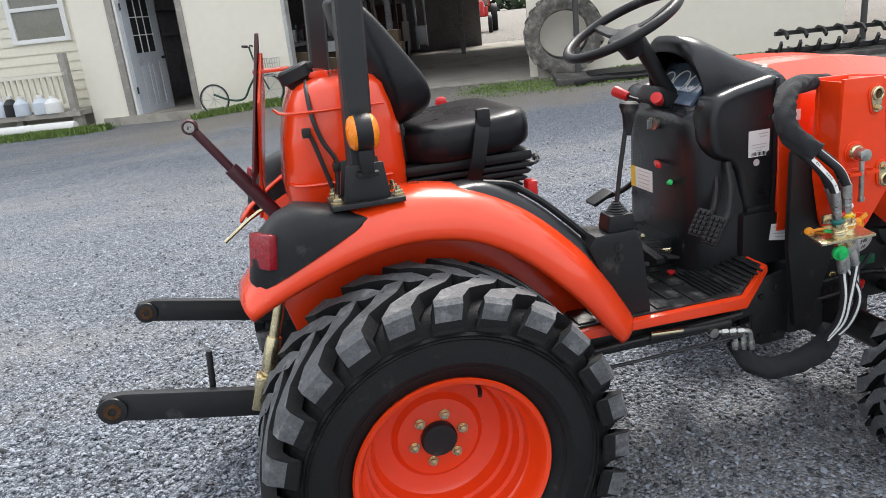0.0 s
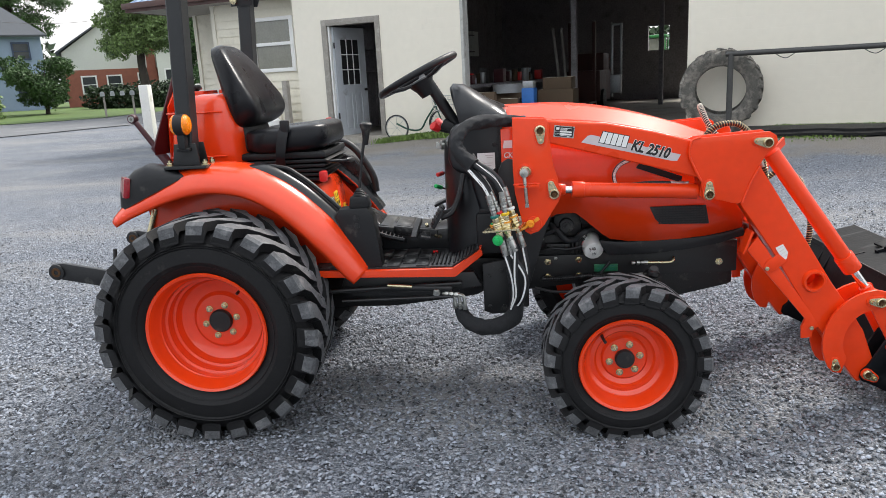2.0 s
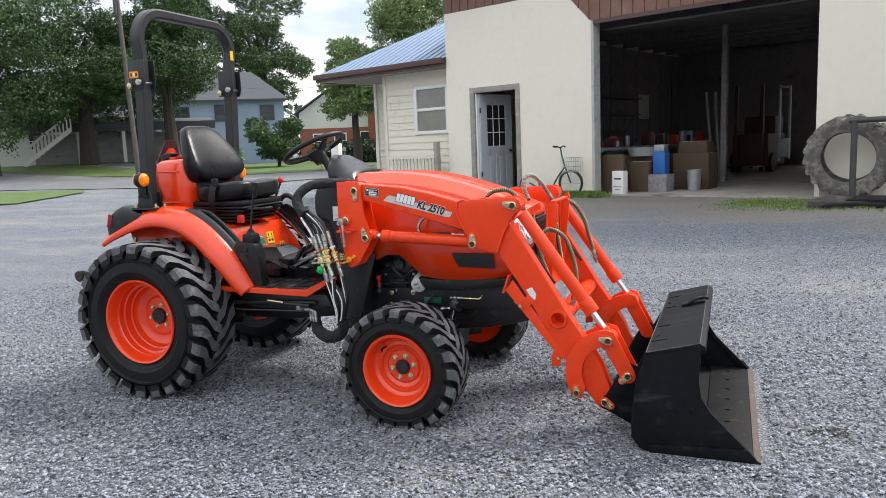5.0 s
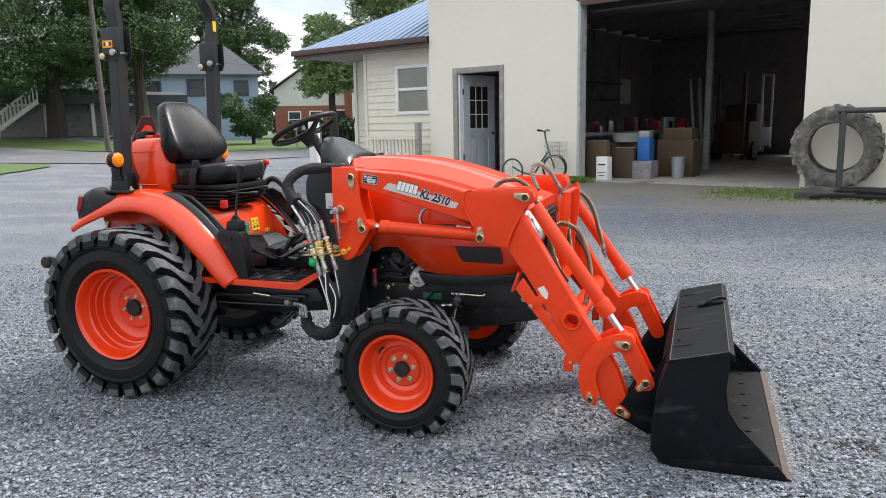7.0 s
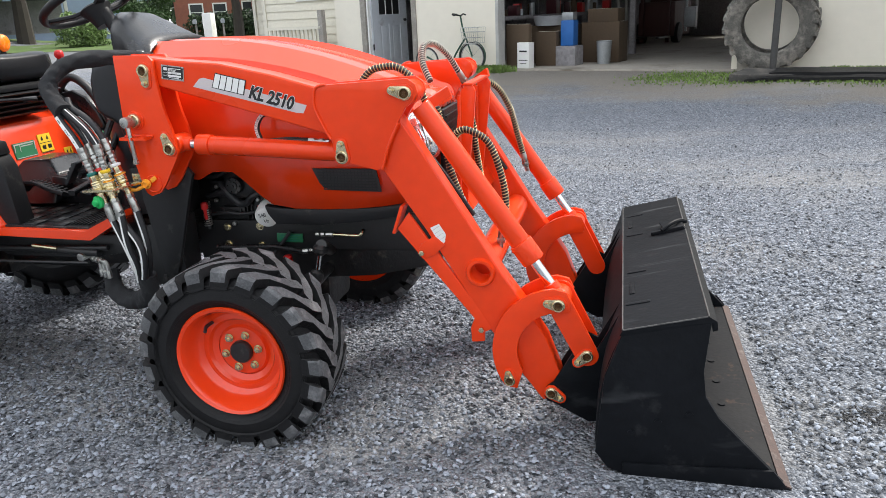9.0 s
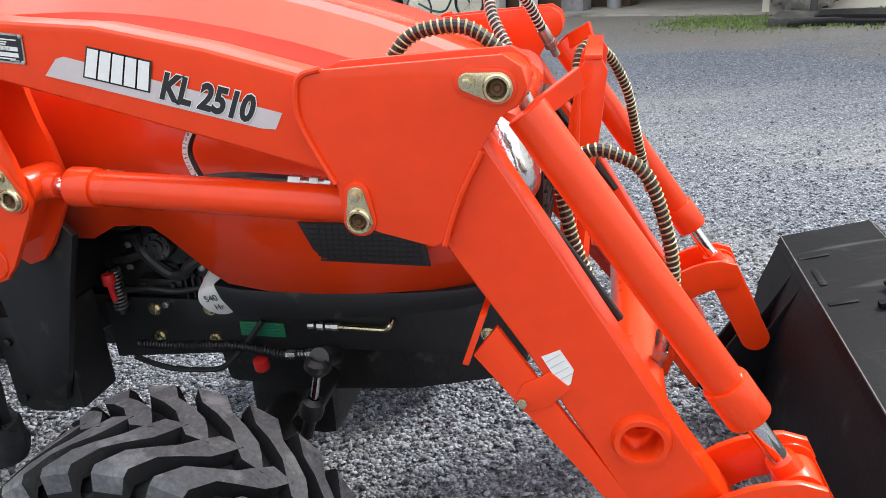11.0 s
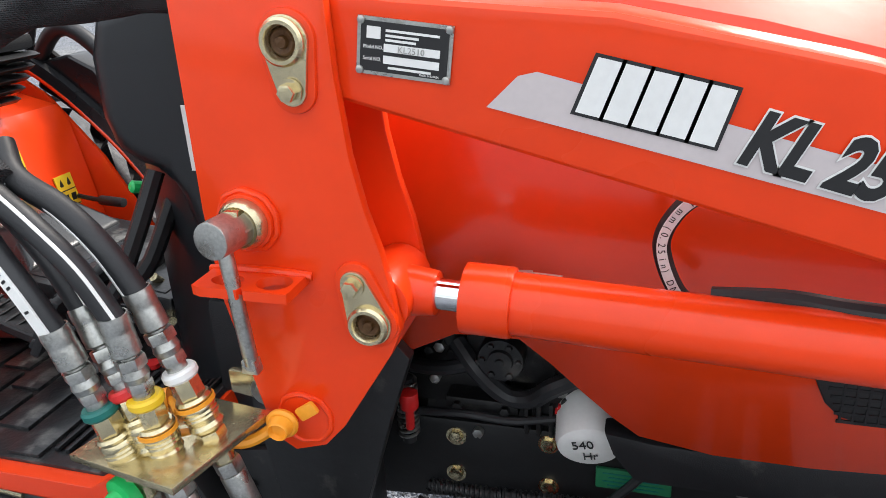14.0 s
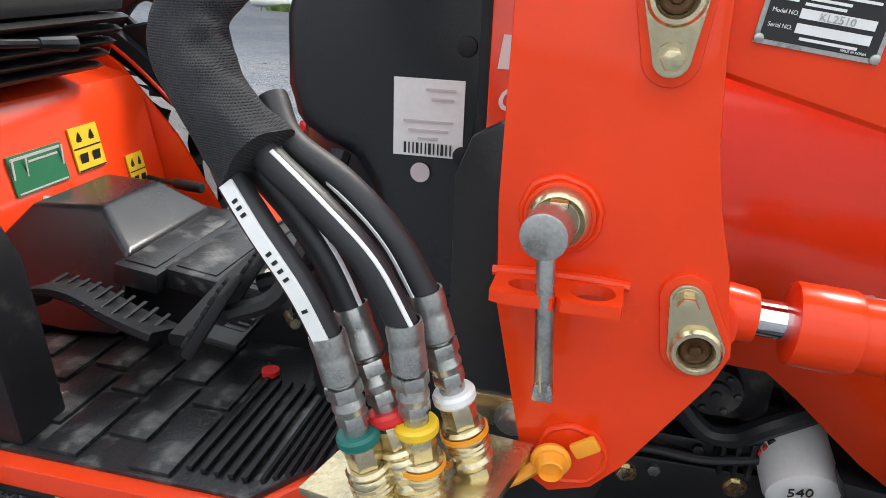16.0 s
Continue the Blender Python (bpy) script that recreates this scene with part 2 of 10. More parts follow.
ORANGE = material("orange_paint", (0.80, 0.050, 0.006), 0.25, 0, 0.04, 4, 0.02, 45, coat=0.5, rvary=0.06)
ORANGE_LOADER = material("orange_loader_paint", (0.80, 0.050, 0.006), 0.30, 0, 0.07, 3, 0.05, 50, coat=0.35, rvary=0.10, spec=0.22)
ORANGE_RIM = material("orange_rim_paint", (0.80, 0.050, 0.006), 0.22, 0, 0.03, 4, 0.0, coat=0.6, rvary=0.05)
MAROON = material("faded_reflector_red", (0.055, 0.009, 0.014), 0.45, 0, 0.2, 14, 0.02)
BLACK = material("black_plastic", (0.011, 0.0115, 0.0130), 0.46, 0, 0.2, 10, 0.12, 700, dirt=(0.10, 0.095, 0.085), dirt_amount=0.0, dirt_scale=9, spec=0.33)
BLACK_GLOSS = material("black_dash_plastic", (0.01, 0.011, 0.013), 0.30, 0, 0.15, 6, 0.05, 500, spec=0.5)
BLACK_STEEL = material("black_painted_steel", (0.012, 0.0125, 0.0135), 0.42, 0, 0.25, 7, 0.05, 120, dirt=(0.10, 0.095, 0.085), dirt_amount=0.05, dirt_scale=11)
ROPS_GREY = material("dark_grey_rops_paint", (0.0168, 0.0184, 0.02), 0.42, 0, 0.12, 8, 0.05, 200)
BUCKET_BLACK = material("scuffed_black_bucket_paint", (0.0065, 0.0075, 0.0095), 0.52, 0, 0.3, 3, 0.10, 60, dirt=(0.035, 0.036, 0.038), dirt_amount=0.06, dirt_scale=7, spec=0.12)
ENGINE = material("oily_black_engine", (0.008, 0.008, 0.0085), 0.42, 0, 0.4, 14, 0.15, 90, dirt=(0.09, 0.08, 0.065), dirt_amount=0.15, dirt_scale=15)
MAT_RUBBER = material("scuffed_mat_rubber", (0.012, 0.0125, 0.014), 0.36, 0, 0.3, 12, 0.12, 200, dirt=(0.15, 0.148, 0.14), dirt_amount=0.32, dirt_scale=18)
SEAT = material("black_vinyl_seat", (0.009, 0.0095, 0.0115), 0.30, 0, 0.12, 8, 0.08, 260, spec=0.22)
RUBBER = material("tyre_rubber", (0.012, 0.012, 0.0128), 0.55, 0, 0.25, 10, 0.2, 220, dirt=(0.060, 0.056, 0.050), dirt_amount=0.04, dirt_scale=14, spec=0.2)
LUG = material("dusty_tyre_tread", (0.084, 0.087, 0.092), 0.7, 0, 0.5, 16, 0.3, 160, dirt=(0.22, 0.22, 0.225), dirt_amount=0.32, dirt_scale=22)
HOSE = material("black_hose_rubber", (0.0154, 0.0161, 0.0182), 0.5, 0, 0.2, 20, 0.05, 300)
ZINC = material("yellow_zinc_plate", (0.64, 0.56, 0.36), 0.24, 0.95, 0.2, 30, 0.05, 200, dirt=(0.26, 0.15, 0.06), dirt_amount=0.05, dirt_scale=60)
STEEL = material("plain_steel", (0.46, 0.465, 0.44), 0.30, 0.9, 0.25, 40, 0.05, 250, dirt=(0.18, 0.16, 0.13), dirt_amount=0.2, dirt_scale=50)
CHROME = material("chromed_rod", (0.78, 0.79, 0.80), 0.08, 1.0, 0.05, 20, 0, rvary=0.03)
RUSTY = material("rusty_grease", (0.085, 0.038, 0.012), 0.35, 0.4, 0.4, 60, 0.3, 200)
WHITE = material("white_sticker", (0.78, 0.78, 0.76), 0.4, 0, 0.05, 20, 0)
SILVER_DECAL = material("silver_grey_decal", (0.56, 0.50, 0.50), 0.35, 0, 0.05, 20, 0, rvary=0.05)
INK = material("black_ink", (0.012, 0.012, 0.013), 0.45, 0, 0.1, 20, 0)
YELLOW = material("yellow_plastic", (0.80, 0.52, 0.02), 0.4, 0, 0.06, 20, 0)
AMBER_CAP = material("amber_rubber_cap", (0.85, 0.33, 0.02), 0.45, 0, 0.08, 20, 0.02)
GREEN = material("green_plastic", (0.01, 0.42, 0.10), 0.4, 0, 0.06, 20, 0)
DARK_GREEN = material("dark_green_ring", (0.005, 0.13, 0.11), 0.4, 0, 0.06, 20, 0)
RED = material("red_plastic", (0.62, 0.02, 0.02), 0.38, 0, 0.06, 20, 0)
RED_LENS = material("red_lamp_lens", (0.26, 0.004, 0.012), 0.12, 0, 0.4, 60, 0.3, 120, coat=0.4)
AMBER = material("amber_lamp_lens", (0.95, 0.25, 0.003), 0.25, 0, 0.25, 60, 0.3, 350, coat=0.15)
LENS = material("headlamp_reflector", (0.80, 0.82, 0.84), 0.10, 0.9, 0.3, 25, 0.3, 28, coat=1.0)
GREEN_LABEL = material("green_label", (0.02, 0.16, 0.07), 0.4, 0, 0.1, 30, 0)
FABRIC = material("black_woven_sleeve", (0.0196, 0.021, 0.0238), 0.85, 0, 0.25, 30, 0.0)


def weave(mt, pitch):
    """Add a fine woven relief to a cloth."""
    n, l = mt.node_tree.nodes, mt.node_tree.links
    tc = n.new("ShaderNodeTexCoord")
    out = []
    for ax in ("X", "Z"):
        w = n.new("ShaderNodeTexWave")
        w.bands_direction = ax
        w.inputs["Scale"].default_value = pitch
        w.inputs["Distortion"].default_value = 1.5
        w.inputs["Detail Scale"].default_value = 3
        l.new(tc.outputs["Object"], w.inputs["Vector"])
        out.append(w)
    mx = n.new("ShaderNodeMath")
    mx.operation = "MULTIPLY"
    l.new(out[0].outputs["Fac"], mx.inputs[0])
    l.new(out[1].outputs["Fac"], mx.inputs[1])
    bp = n.new("ShaderNodeBump")
    bp.inputs["Strength"].default_value, bp.inputs["Distance"].default_value = 0.8, 0.002
    l.new(mx.outputs[0], bp.inputs["Height"])
    l.new(bp.outputs["Normal"], n["Principled BSDF"].inputs["Normal"])


weave(FABRIC, 190)


def scratches(mt, colour, amount):
    """Long pale scrape marks across a painted surface."""
    n, l = mt.node_tree.nodes, mt.node_tree.links
    b = n["Principled BSDF"]
    old = b.inputs["Base Color"].links[0].from_socket
    tc, mp, nz, rp, mx = n.new("ShaderNodeTexCoord"), n.new("ShaderNodeMapping"), n.new("ShaderNodeTexNoise"), n.new("ShaderNodeValToRGB"), n.new("ShaderNodeMix")
    mp.inputs["Rotation"].default_value = (0.5, 0.6, 0.9)
    mp.inputs["Scale"].default_value = (3, 34, 9)
    nz.inputs["Scale"].default_value, nz.inputs["Detail"].default_value, nz.inputs["Distortion"].default_value = 1.0, 6, 0.6
    rp.color_ramp.elements[0].position, rp.color_ramp.elements[1].position = 0.60, 0.80
    rp.color_ramp.elements[1].color = (amount, amount, amount, 1)
    mx.data_type = "RGBA"
    mx.inputs["B"].default_value = (*colour, 1)
    l.new(tc.outputs["Object"], mp.inputs["Vector"])
    l.new(mp.outputs["Vector"], nz.inputs["Vector"])
    l.new(nz.outputs["Fac"], rp.inputs["Fac"])
    l.new(rp.outputs["Color"], mx.inputs["Factor"])
    l.new(old, mx.inputs["A"])
    l.new(mx.outputs["Result"], b.inputs["Base Color"])


scratches(BUCKET_BLACK, (0.10, 0.105, 0.11), 0.5)


# ---- the yard's own lines: u along the workshop's front, v into it ----
BA = radians(-19)
BO, BD, BN = V(0.35, 11.40, 0), V(math.cos(BA), math.sin(BA), 0), V(-math.sin(BA), math.cos(BA), 0)
BMX = Matrix.Translation(BO) @ Matrix.Rotation(BA, 4, "Z")


def bp(u, v, z=0.0):
    return BO + BD * u + BN * v + V(0, 0, z)


def ease(a, b_, x):
    t = min(1, max(0, (x - a) / (b_ - a)))
    return t * t * (3 - 2 * t)


def ground_z(x, y):
    p = V(x, y, 0) - BO
    u, v = p.dot(BD), p.dot(BN)
    z = ease(-9.0, -0.6, v) * (0.06 + 0.13 * ease(-2.2, -0.2, u) + 0.07 * ease(4.3, 5.4, u)) * ease(-9.0, -4.0, u)
    d = math.hypot(x - 2.5, y + 3.0)
    bearing = math.degrees(math.atan2(2.9 - x, y + 3.65))
    return z + 0.35 * ease(30, 62, d) + 0.72 * ease(46, 57, d) * ease(40.5, 45, bearing) * (1 - ease(75, 100, bearing))


def on_site(ob):
    """Set a mesh made in the workshop's own lines into the yard."""
    ob.matrix_basis = BMX
    bpy.context.view_layer.update()
    return ob


def site_part(name, bm, mt, parent, label="", sharp=32):
    bm.transform(BMX)
    return part(name, bm, mt, parent, label, sharp)


def structure(ob, label, category):
    return tagged(ob, label, category, "", "structure")


# ---- ground materials ----
def stone_ground(name, tones, cell, bump, patch):
    mt = bpy.data.materials.new(name)
    mt.use_nodes = True
    n, l = mt.node_tree.nodes, mt.node_tree.links
    b = n["Principled BSDF"]
    tc = n.new("ShaderNodeTexCoord")
    cols = []
    for k, sc in enumerate((cell, cell * 2.3)):
        vo = n.new("ShaderNodeTexVoronoi")
        vo.inputs["Scale"].default_value = sc
        vo.inputs["Randomness"].default_value = 1.0
        l.new(tc.outputs["Object"], vo.inputs["Vector"])
        rp = n.new("ShaderNodeValToRGB")
        for e, (p, c) in zip((rp.color_ramp.elements[0], rp.color_ramp.elements.new(0.35), rp.color_ramp.elements.new(0.7), rp.color_ramp.elements[-1]), tones):
            e.position, e.color = p, (*c, 1)
        sep = n.new("ShaderNodeSeparateColor")
        l.new(vo.outputs["Color"], sep.inputs[0])
        l.new(sep.outputs[0], rp.inputs["Fac"])
        cols.append((rp, vo))
    mix = n.new("ShaderNodeMix")
    mix.data_type = "RGBA"
    nz = n.new("ShaderNodeTexNoise")
    nz.inputs["Scale"].default_value, nz.inputs["Detail"].default_value = 14, 5
    l.new(tc.outputs["Object"], nz.inputs["Vector"])
    l.new(nz.outputs["Fac"], mix.inputs["Factor"])
    l.new(cols[0][0].outputs["Color"], mix.inputs["A"])
    l.new(cols[1][0].outputs["Color"], mix.inputs["B"])
    # broad paler, dustier patches where wheels have run
    bz, br, bm_ = n.new("ShaderNodeTexNoise"), n.new("ShaderNodeValToRGB"), n.new("ShaderNodeMix")
    mp = n.new("ShaderNodeMapping")
    mp.inputs["Rotation"].default_value = (0, 0, radians(-24))
    mp.inputs["Scale"].default_value = (0.35, 1.0, 1.0)
    bz.inputs["Scale"].default_value, bz.inputs["Detail"].default_value, bz.inputs["Roughness"].default_value = 0.75, 7, 0.62
    br.color_ramp.elements[0].position, br.color_ramp.elements[1].position = 0.46, 0.70
    bm_.data_type = "RGBA"
    bm_.inputs["B"].default_value = (*patch, 1)
    mul = n.new("ShaderNodeMath")
    mul.operation = "MULTIPLY"
    mul.inputs[1].default_value = 0.62
    l.new(tc.outputs["Object"], mp.inputs["Vector"])
    l.new(mp.outputs["Vector"], bz.inputs["Vector"])
    l.new(bz.outputs["Fac"], br.inputs["Fac"])
    l.new(br.outputs["Color"], mul.inputs[0])
    l.new(mul.outputs[0], bm_.inputs["Factor"])
    l.new(mix.outputs["Result"], bm_.inputs["A"])
    # brown soil trodden into the stones along the workshop's front
    sm, ss, sr, sn, sa, sx = (n.new("ShaderNode" + k) for k in ("Mapping", "SeparateXYZ", "MapRange", "TexNoise", "Math", "Mix"))
    sm.vector_type = "POINT"
    sm.inputs["Rotation"].default_value = (0, 0, -BA)
    sm.inputs["Location"].default_value = (0, -BO.dot(BN), 0)
    sr.inputs["From Min"].default_value, sr.inputs["From Max"].default_value = -5.2, -0.6
    sr.inputs["To Min"].default_value, sr.inputs["To Max"].default_value = -1.5, 1.5
    sn.inputs["Scale"].default_value, sn.inputs["Detail"].default_value, sn.inputs["Roughness"].default_value = 0.9, 8, 0.65
    sa.operation = "MULTIPLY_ADD"
    sa.use_clamp = True
    sa.inputs[1].default_value = 4.0
    so_ = n.new("ShaderNodeMath")
    so_.operation = "SUBTRACT"
    so_.inputs[1].default_value = 1.35
    sx.data_type = "RGBA"
    sx.inputs["B"].default_value = (0.235, 0.205, 0.165, 1)
    sh = n.new("ShaderNodeMath")
    sh.operation = "MULTIPLY"
    sh.inputs[1].default_value = 0.75
    l.new(tc.outputs["Object"], sm.inputs["Vector"])
    l.new(sm.outputs["Vector"], ss.inputs[0])
    l.new(ss.outputs["Y"], sr.inputs["Value"])
    l.new(tc.outputs["Object"], sn.inputs["Vector"])
    l.new(sn.outputs["Fac"], sa.inputs[0])
    l.new(sr.outputs[0], so_.inputs[0])
    l.new(so_.outputs[0], sa.inputs[2])
    su, sg = n.new("ShaderNodeMapRange"), n.new("ShaderNodeMath")
    su.inputs["From Min"].default_value, su.inputs["From Max"].default_value = BO.dot(BD) - 4.2, BO.dot(BD) - 1.0
    sg.operation = "MULTIPLY"
    l.new(ss.outputs["X"], su.inputs["Value"])
    l.new(su.outputs[0], sg.inputs[0])
    l.new(sa.outputs[0], sg.inputs[1])
    l.new(sg.outputs[0], sh.inputs[0])
    l.new(sh.outputs[0], sx.inputs["Factor"])
    l.new(bm_.outputs["Result"], sx.inputs["A"])
    l.new(sx.outputs["Result"], b.inputs["Base Color"])
    b.inputs["Roughness"].default_value = 0.9
    bp_ = n.new("ShaderNodeBump")
    bp_.inputs["Strength"].default_value, bp_.inputs["Distance"].default_value = bump, 0.02
    inv = n.new("ShaderNodeMath")
    inv.operation = "SUBTRACT"
    inv.inputs[0].default_value = 1.0
    l.new(cols[0][1].outputs["Distance"], inv.inputs[1])
    l.new(inv.outputs[0], bp_.inputs["Height"])
    l.new(bp_.outputs["Normal"], b.inputs["Normal"])
    return mt


GRAVEL = stone_ground("limestone_gravel", ((0.0, (0.023, 0.027, 0.036)), (0.35, (0.084, 0.097, 0.121)), (0.7, (0.182, 0.204, 0.243)), (1.0, (0.47, 0.49, 0.53))), 88, 0.8, (0.315, 0.305, 0.285))
ASPHALT = material("worn_asphalt", (0.135, 0.140, 0.148), 0.9, 0, 0.2, 0.6, 0.2, 80, dirt=(0.22, 0.22, 0.22), dirt_amount=0.25, dirt_scale=0.6)
GRASS = material("mown_grass", (0.075, 0.125, 0.028), 0.9, 0, 0.35, 1.2, 0.6, 25, dirt=(0.14, 0.15, 0.05), dirt_amount=0.2, dirt_scale=0.5)
BLADE = material("grass_blades", (0.13, 0.20, 0.045), 0.8, 0, 0.3, 4, 0, island=0.35)
CONCRETE = material("dusty_concrete", (0.36, 0.335, 0.29), 0.9, 0, 0.15, 1.5, 0.15, 60, dirt=(0.16, 0.14, 0.11), dirt_amount=0.35, dirt_scale=1.1)
STONE = material("loose_stones", (0.196, 0.214, 0.246), 0.8, 0, 0.25, 30, 0.35, 260, island=0.9)

b = B()
xs = [-700, -350, -180, -130] + [-100 + 4 * i for i in range(15)] + [-40 + 2.5 * i for i in range(13)] + [-8 + 0.8 * i for i in range(24)] + [12, 16, 22, 30, 45, 70, 120, 300, 700]
ys = [-700, -300, -100, -40, -20, -12, -8] + [-6 + 0.8 * i for i in range(27)] + [16, 18] + [20 + 2.5 * i for i in range(21)] + [76, 84, 92, 100, 130, 220, 400, 700]
gv = [[b.verts.new((x, y, ground_z(x, y) + 0.012 * noise.noise(V(x * 0.4, y * 0.4, 3)))) for y in ys] for x in xs]
for i in range(len(xs) - 1):
    for j in range(len(ys) - 1):
        b.faces.new((gv[i][j], gv[i + 1][j], gv[i + 1][j + 1], gv[i][j + 1]))
structure(part("ground", b, GRAVEL), "grey crushed limestone gravel yard with pale wheel tracks", "ground")


def strip(name, pts, mt, lift, label, category, cuts=10):
    """A sheet between two edges, lying on the ground."""
    b = B()
    L, R = pts
    rows = []
    for k in range(cuts + 1):
        f = k / cuts
        p, q = Vector(L[0]).lerp(Vector(L[1]), f), Vector(R[0]).lerp(Vector(R[1]), f)
        wob = 0.5 * noise.noise(V(f * 7, lift * 50, 1)) if cuts > 10 else 0
        rows.append([V(*(p.lerp(q, g) + V(wob * (1 - g), wob * (1 - g), 0)).to_2d(), 0) for g in [i / 6 for i in range(7)]])
    for row in rows:
        for v in row:
            v.z = ground_z(v.x, v.y) + lift + 0.012
    loft(b, rows, False)
    return structure(part(name, b, mt), label, category)


# the road runs past beyond the yard, with lawns on its far side
def sheet(name, near, beyond, mt, lift, label, category, cuts=8):
    """A sheet between two broken lines, lying on the ground."""
    b = B()
    rows = []
    for line in (near, beyond):
        out = []
        for k in range(len(line) - 1):
            for i in range(cuts):
                p = Vector(line[k]).lerp(Vector(line[k + 1]), i / cuts)
                out.append(p + Vector((0.35 * noise.noise(V(p.x * 0.5, p.y * 0.5, lift * 40)), 0.35 * noise.noise(V(p.x * 0.5, p.y * 0.5, 9 + lift * 40)))))
        rows.append(out + [Vector(line[-1])])
    grid = []
    for p, q in zip(*rows):
        pts = [p.lerp(q, (i / 8) ** 1.5) for i in range(9)]
        grid.append([V(v.x, v.y, ground_z(v.x, v.y) + lift + 0.012) for v in pts])
    loft(b, grid, False)
    return structure(part(name, b, mt), label, category)


LAWN_EDGE = [(-95, 27), (-60, 27.5), (-43, 28.5), (-33, 30.0), (-22.5, 31.0), (-19.5, 34), (-18.5, 40), (-12, 60)]
sheet("road", [(-95, 18), (-50, 19), (-34, 20.2), (-26, 20.8), (-17, 21.5), (-14.5, 27), (-13, 36), (-7, 55)], LAWN_EDGE, ASPHALT, 0.02, "worn grey asphalt road beyond the yard", "road")
sheet("lawn", LAWN_EDGE, [(-190, 130), (-130, 130), (-95, 120), (-70, 115), (-52, 112), (-38, 112), (-22, 112), (0, 120)], GRASS, 0.04, "green mown lawn across the road", "lawn")
sheet("verge", [(-36, 8), (-25, 9.8), (-18.6, 13.3), (-21.5, 18.6)], [(-40, 17.6), (-31, 18.6), (-26.5, 19.4), (-23.2, 20.2)], GRASS, 0.03, "thin green grass verge beside the road", "lawn", 12)
strip("verge", (((-10.8, 20.2, 0), (-7.2, 16.2, 0)), ((-9.2, 22.5, 0), (-6.6, 19.8, 0))), GRASS, 0.03, "short grass beside the white posts", "lawn", 12)

# loose stones over the part of the yard that the camera passes
rs = np.random.RandomState(7)


def stone_field(n, x0, x1, y0, y1, smin, smax, falloff):
    px, py = rs.uniform(x0, x1, n), rs.uniform(y0, y1, n)
    keep = rs.uniform(0, 1, n) < np.exp(-np.maximum(0, np.hypot((px - 1.6) / 2.9, (py + 0.5) / 1.7) - 1) * falloff)
    keep &= ~((px > 2.52) & (px < 3.14) & (np.abs(py) < 0.67))
    px, py = px[keep], py[keep]
    m = len(px)
    size = smin + (smax - smin) * rs.beta(1.3, 3.5, m)
    # an octahedron with jittered corners: six corners, eight faces
    base = np.array([(1, 0, 0), (0, 1, 0), (-1, 0, 0), (0, -1, 0), (0, 0, 0.72), (0, 0, -0.5)], float)
    base = np.vstack([base, [(0.62, 0.62, 0.35), (-0.62, 0.6, 0.3), (-0.6, -0.62, 0.35), (0.6, -0.62, 0.3)]])
    tris = np.array([(4, 0, 6), (4, 6, 1), (4, 1, 7), (4, 7, 2), (4, 2, 8), (4, 8, 3), (4, 3, 9), (4, 9, 0), (0, 1, 6), (1, 2, 7), (2, 3, 8), (3, 0, 9)])
    v = base[None] * (1 + rs.uniform(-0.28, 0.28, (m, 10, 3))) * size[:, None, None]
    v[:, :, 0] *= rs.uniform(0.7, 1.3, m)[:, None]
    a = rs.uniform(0, math.tau, m)
    c, s = np.cos(a)[:, None], np.sin(a)[:, None]
    vx, vy = v[:, :, 0] * c - v[:, :, 1] * s, v[:, :, 0] * s + v[:, :, 1] * c
    tx, ty = rs.uniform(-0.5, 0.5, m)[:, None], rs.uniform(-0.5, 0.5, m)[:, None]
    vz = v[:, :, 2] + vx * tx + vy * ty
    gz = np.array([ground_z(x, y) for x, y in zip(px, py)])
    co = np.stack([vx + px[:, None], vy + py[:, None], vz + gz[:, None] + size[:, None] * 0.25 + 0.004], -1).reshape(-1, 3)
    f = (tris[None] + (np.arange(m) * 10)[:, None, None]).reshape(-1, 3)
    return co, f


def raw_mesh(name, co, f, mt):
    me = bpy.data.meshes.new(name)
    me.vertices.add(len(co))
    me.vertices.foreach_set("co", np.asarray(co, np.float32).ravel())
    k = f.shape[1]
    me.loops.add(f.size)
    me.loops.foreach_set("vertex_index", np.asarray(f, np.int32).ravel())
    me.polygons.add(len(f))
    me.polygons.foreach_set("loop_start", np.arange(0, f.size, k, dtype=np.int32))
    me.polygons.foreach_set("loop_total", np.full(len(f), k, np.int32))
    me.update()
    me.validate()
    me.materials.append(mt)
    return new(name, me)


co, f = stone_field(330000, -4.0, 7.5, -2.9, 6.0, 0.0040, 0.0130, 1.15)
tagged(raw_mesh("gravel_stones", co, f, STONE), "loose grey limestone chips scattered over the yard", "gravel", "", "stuff")

# a dark clump of wet soil and stones by the bucket
co, f = stone_field(1500, 3.22, 3.56, -0.42, -0.02, 0.003, 0.009, 0.0)
k_ = np.hypot((co[:, 0] - 3.385) / 0.085, (co[:, 1] + 0.215) / 0.06).reshape(-1, 10).mean(1) < 1
f = f[np.repeat(k_, 12)]
tagged(raw_mesh("soil_clump", co, f, material("wet_dark_soil", (0.012, 0.012, 0.013), 0.6, 0, 0.3, 30)), "dark wet clump of soil on the gravel", "soil", "", "stuff")

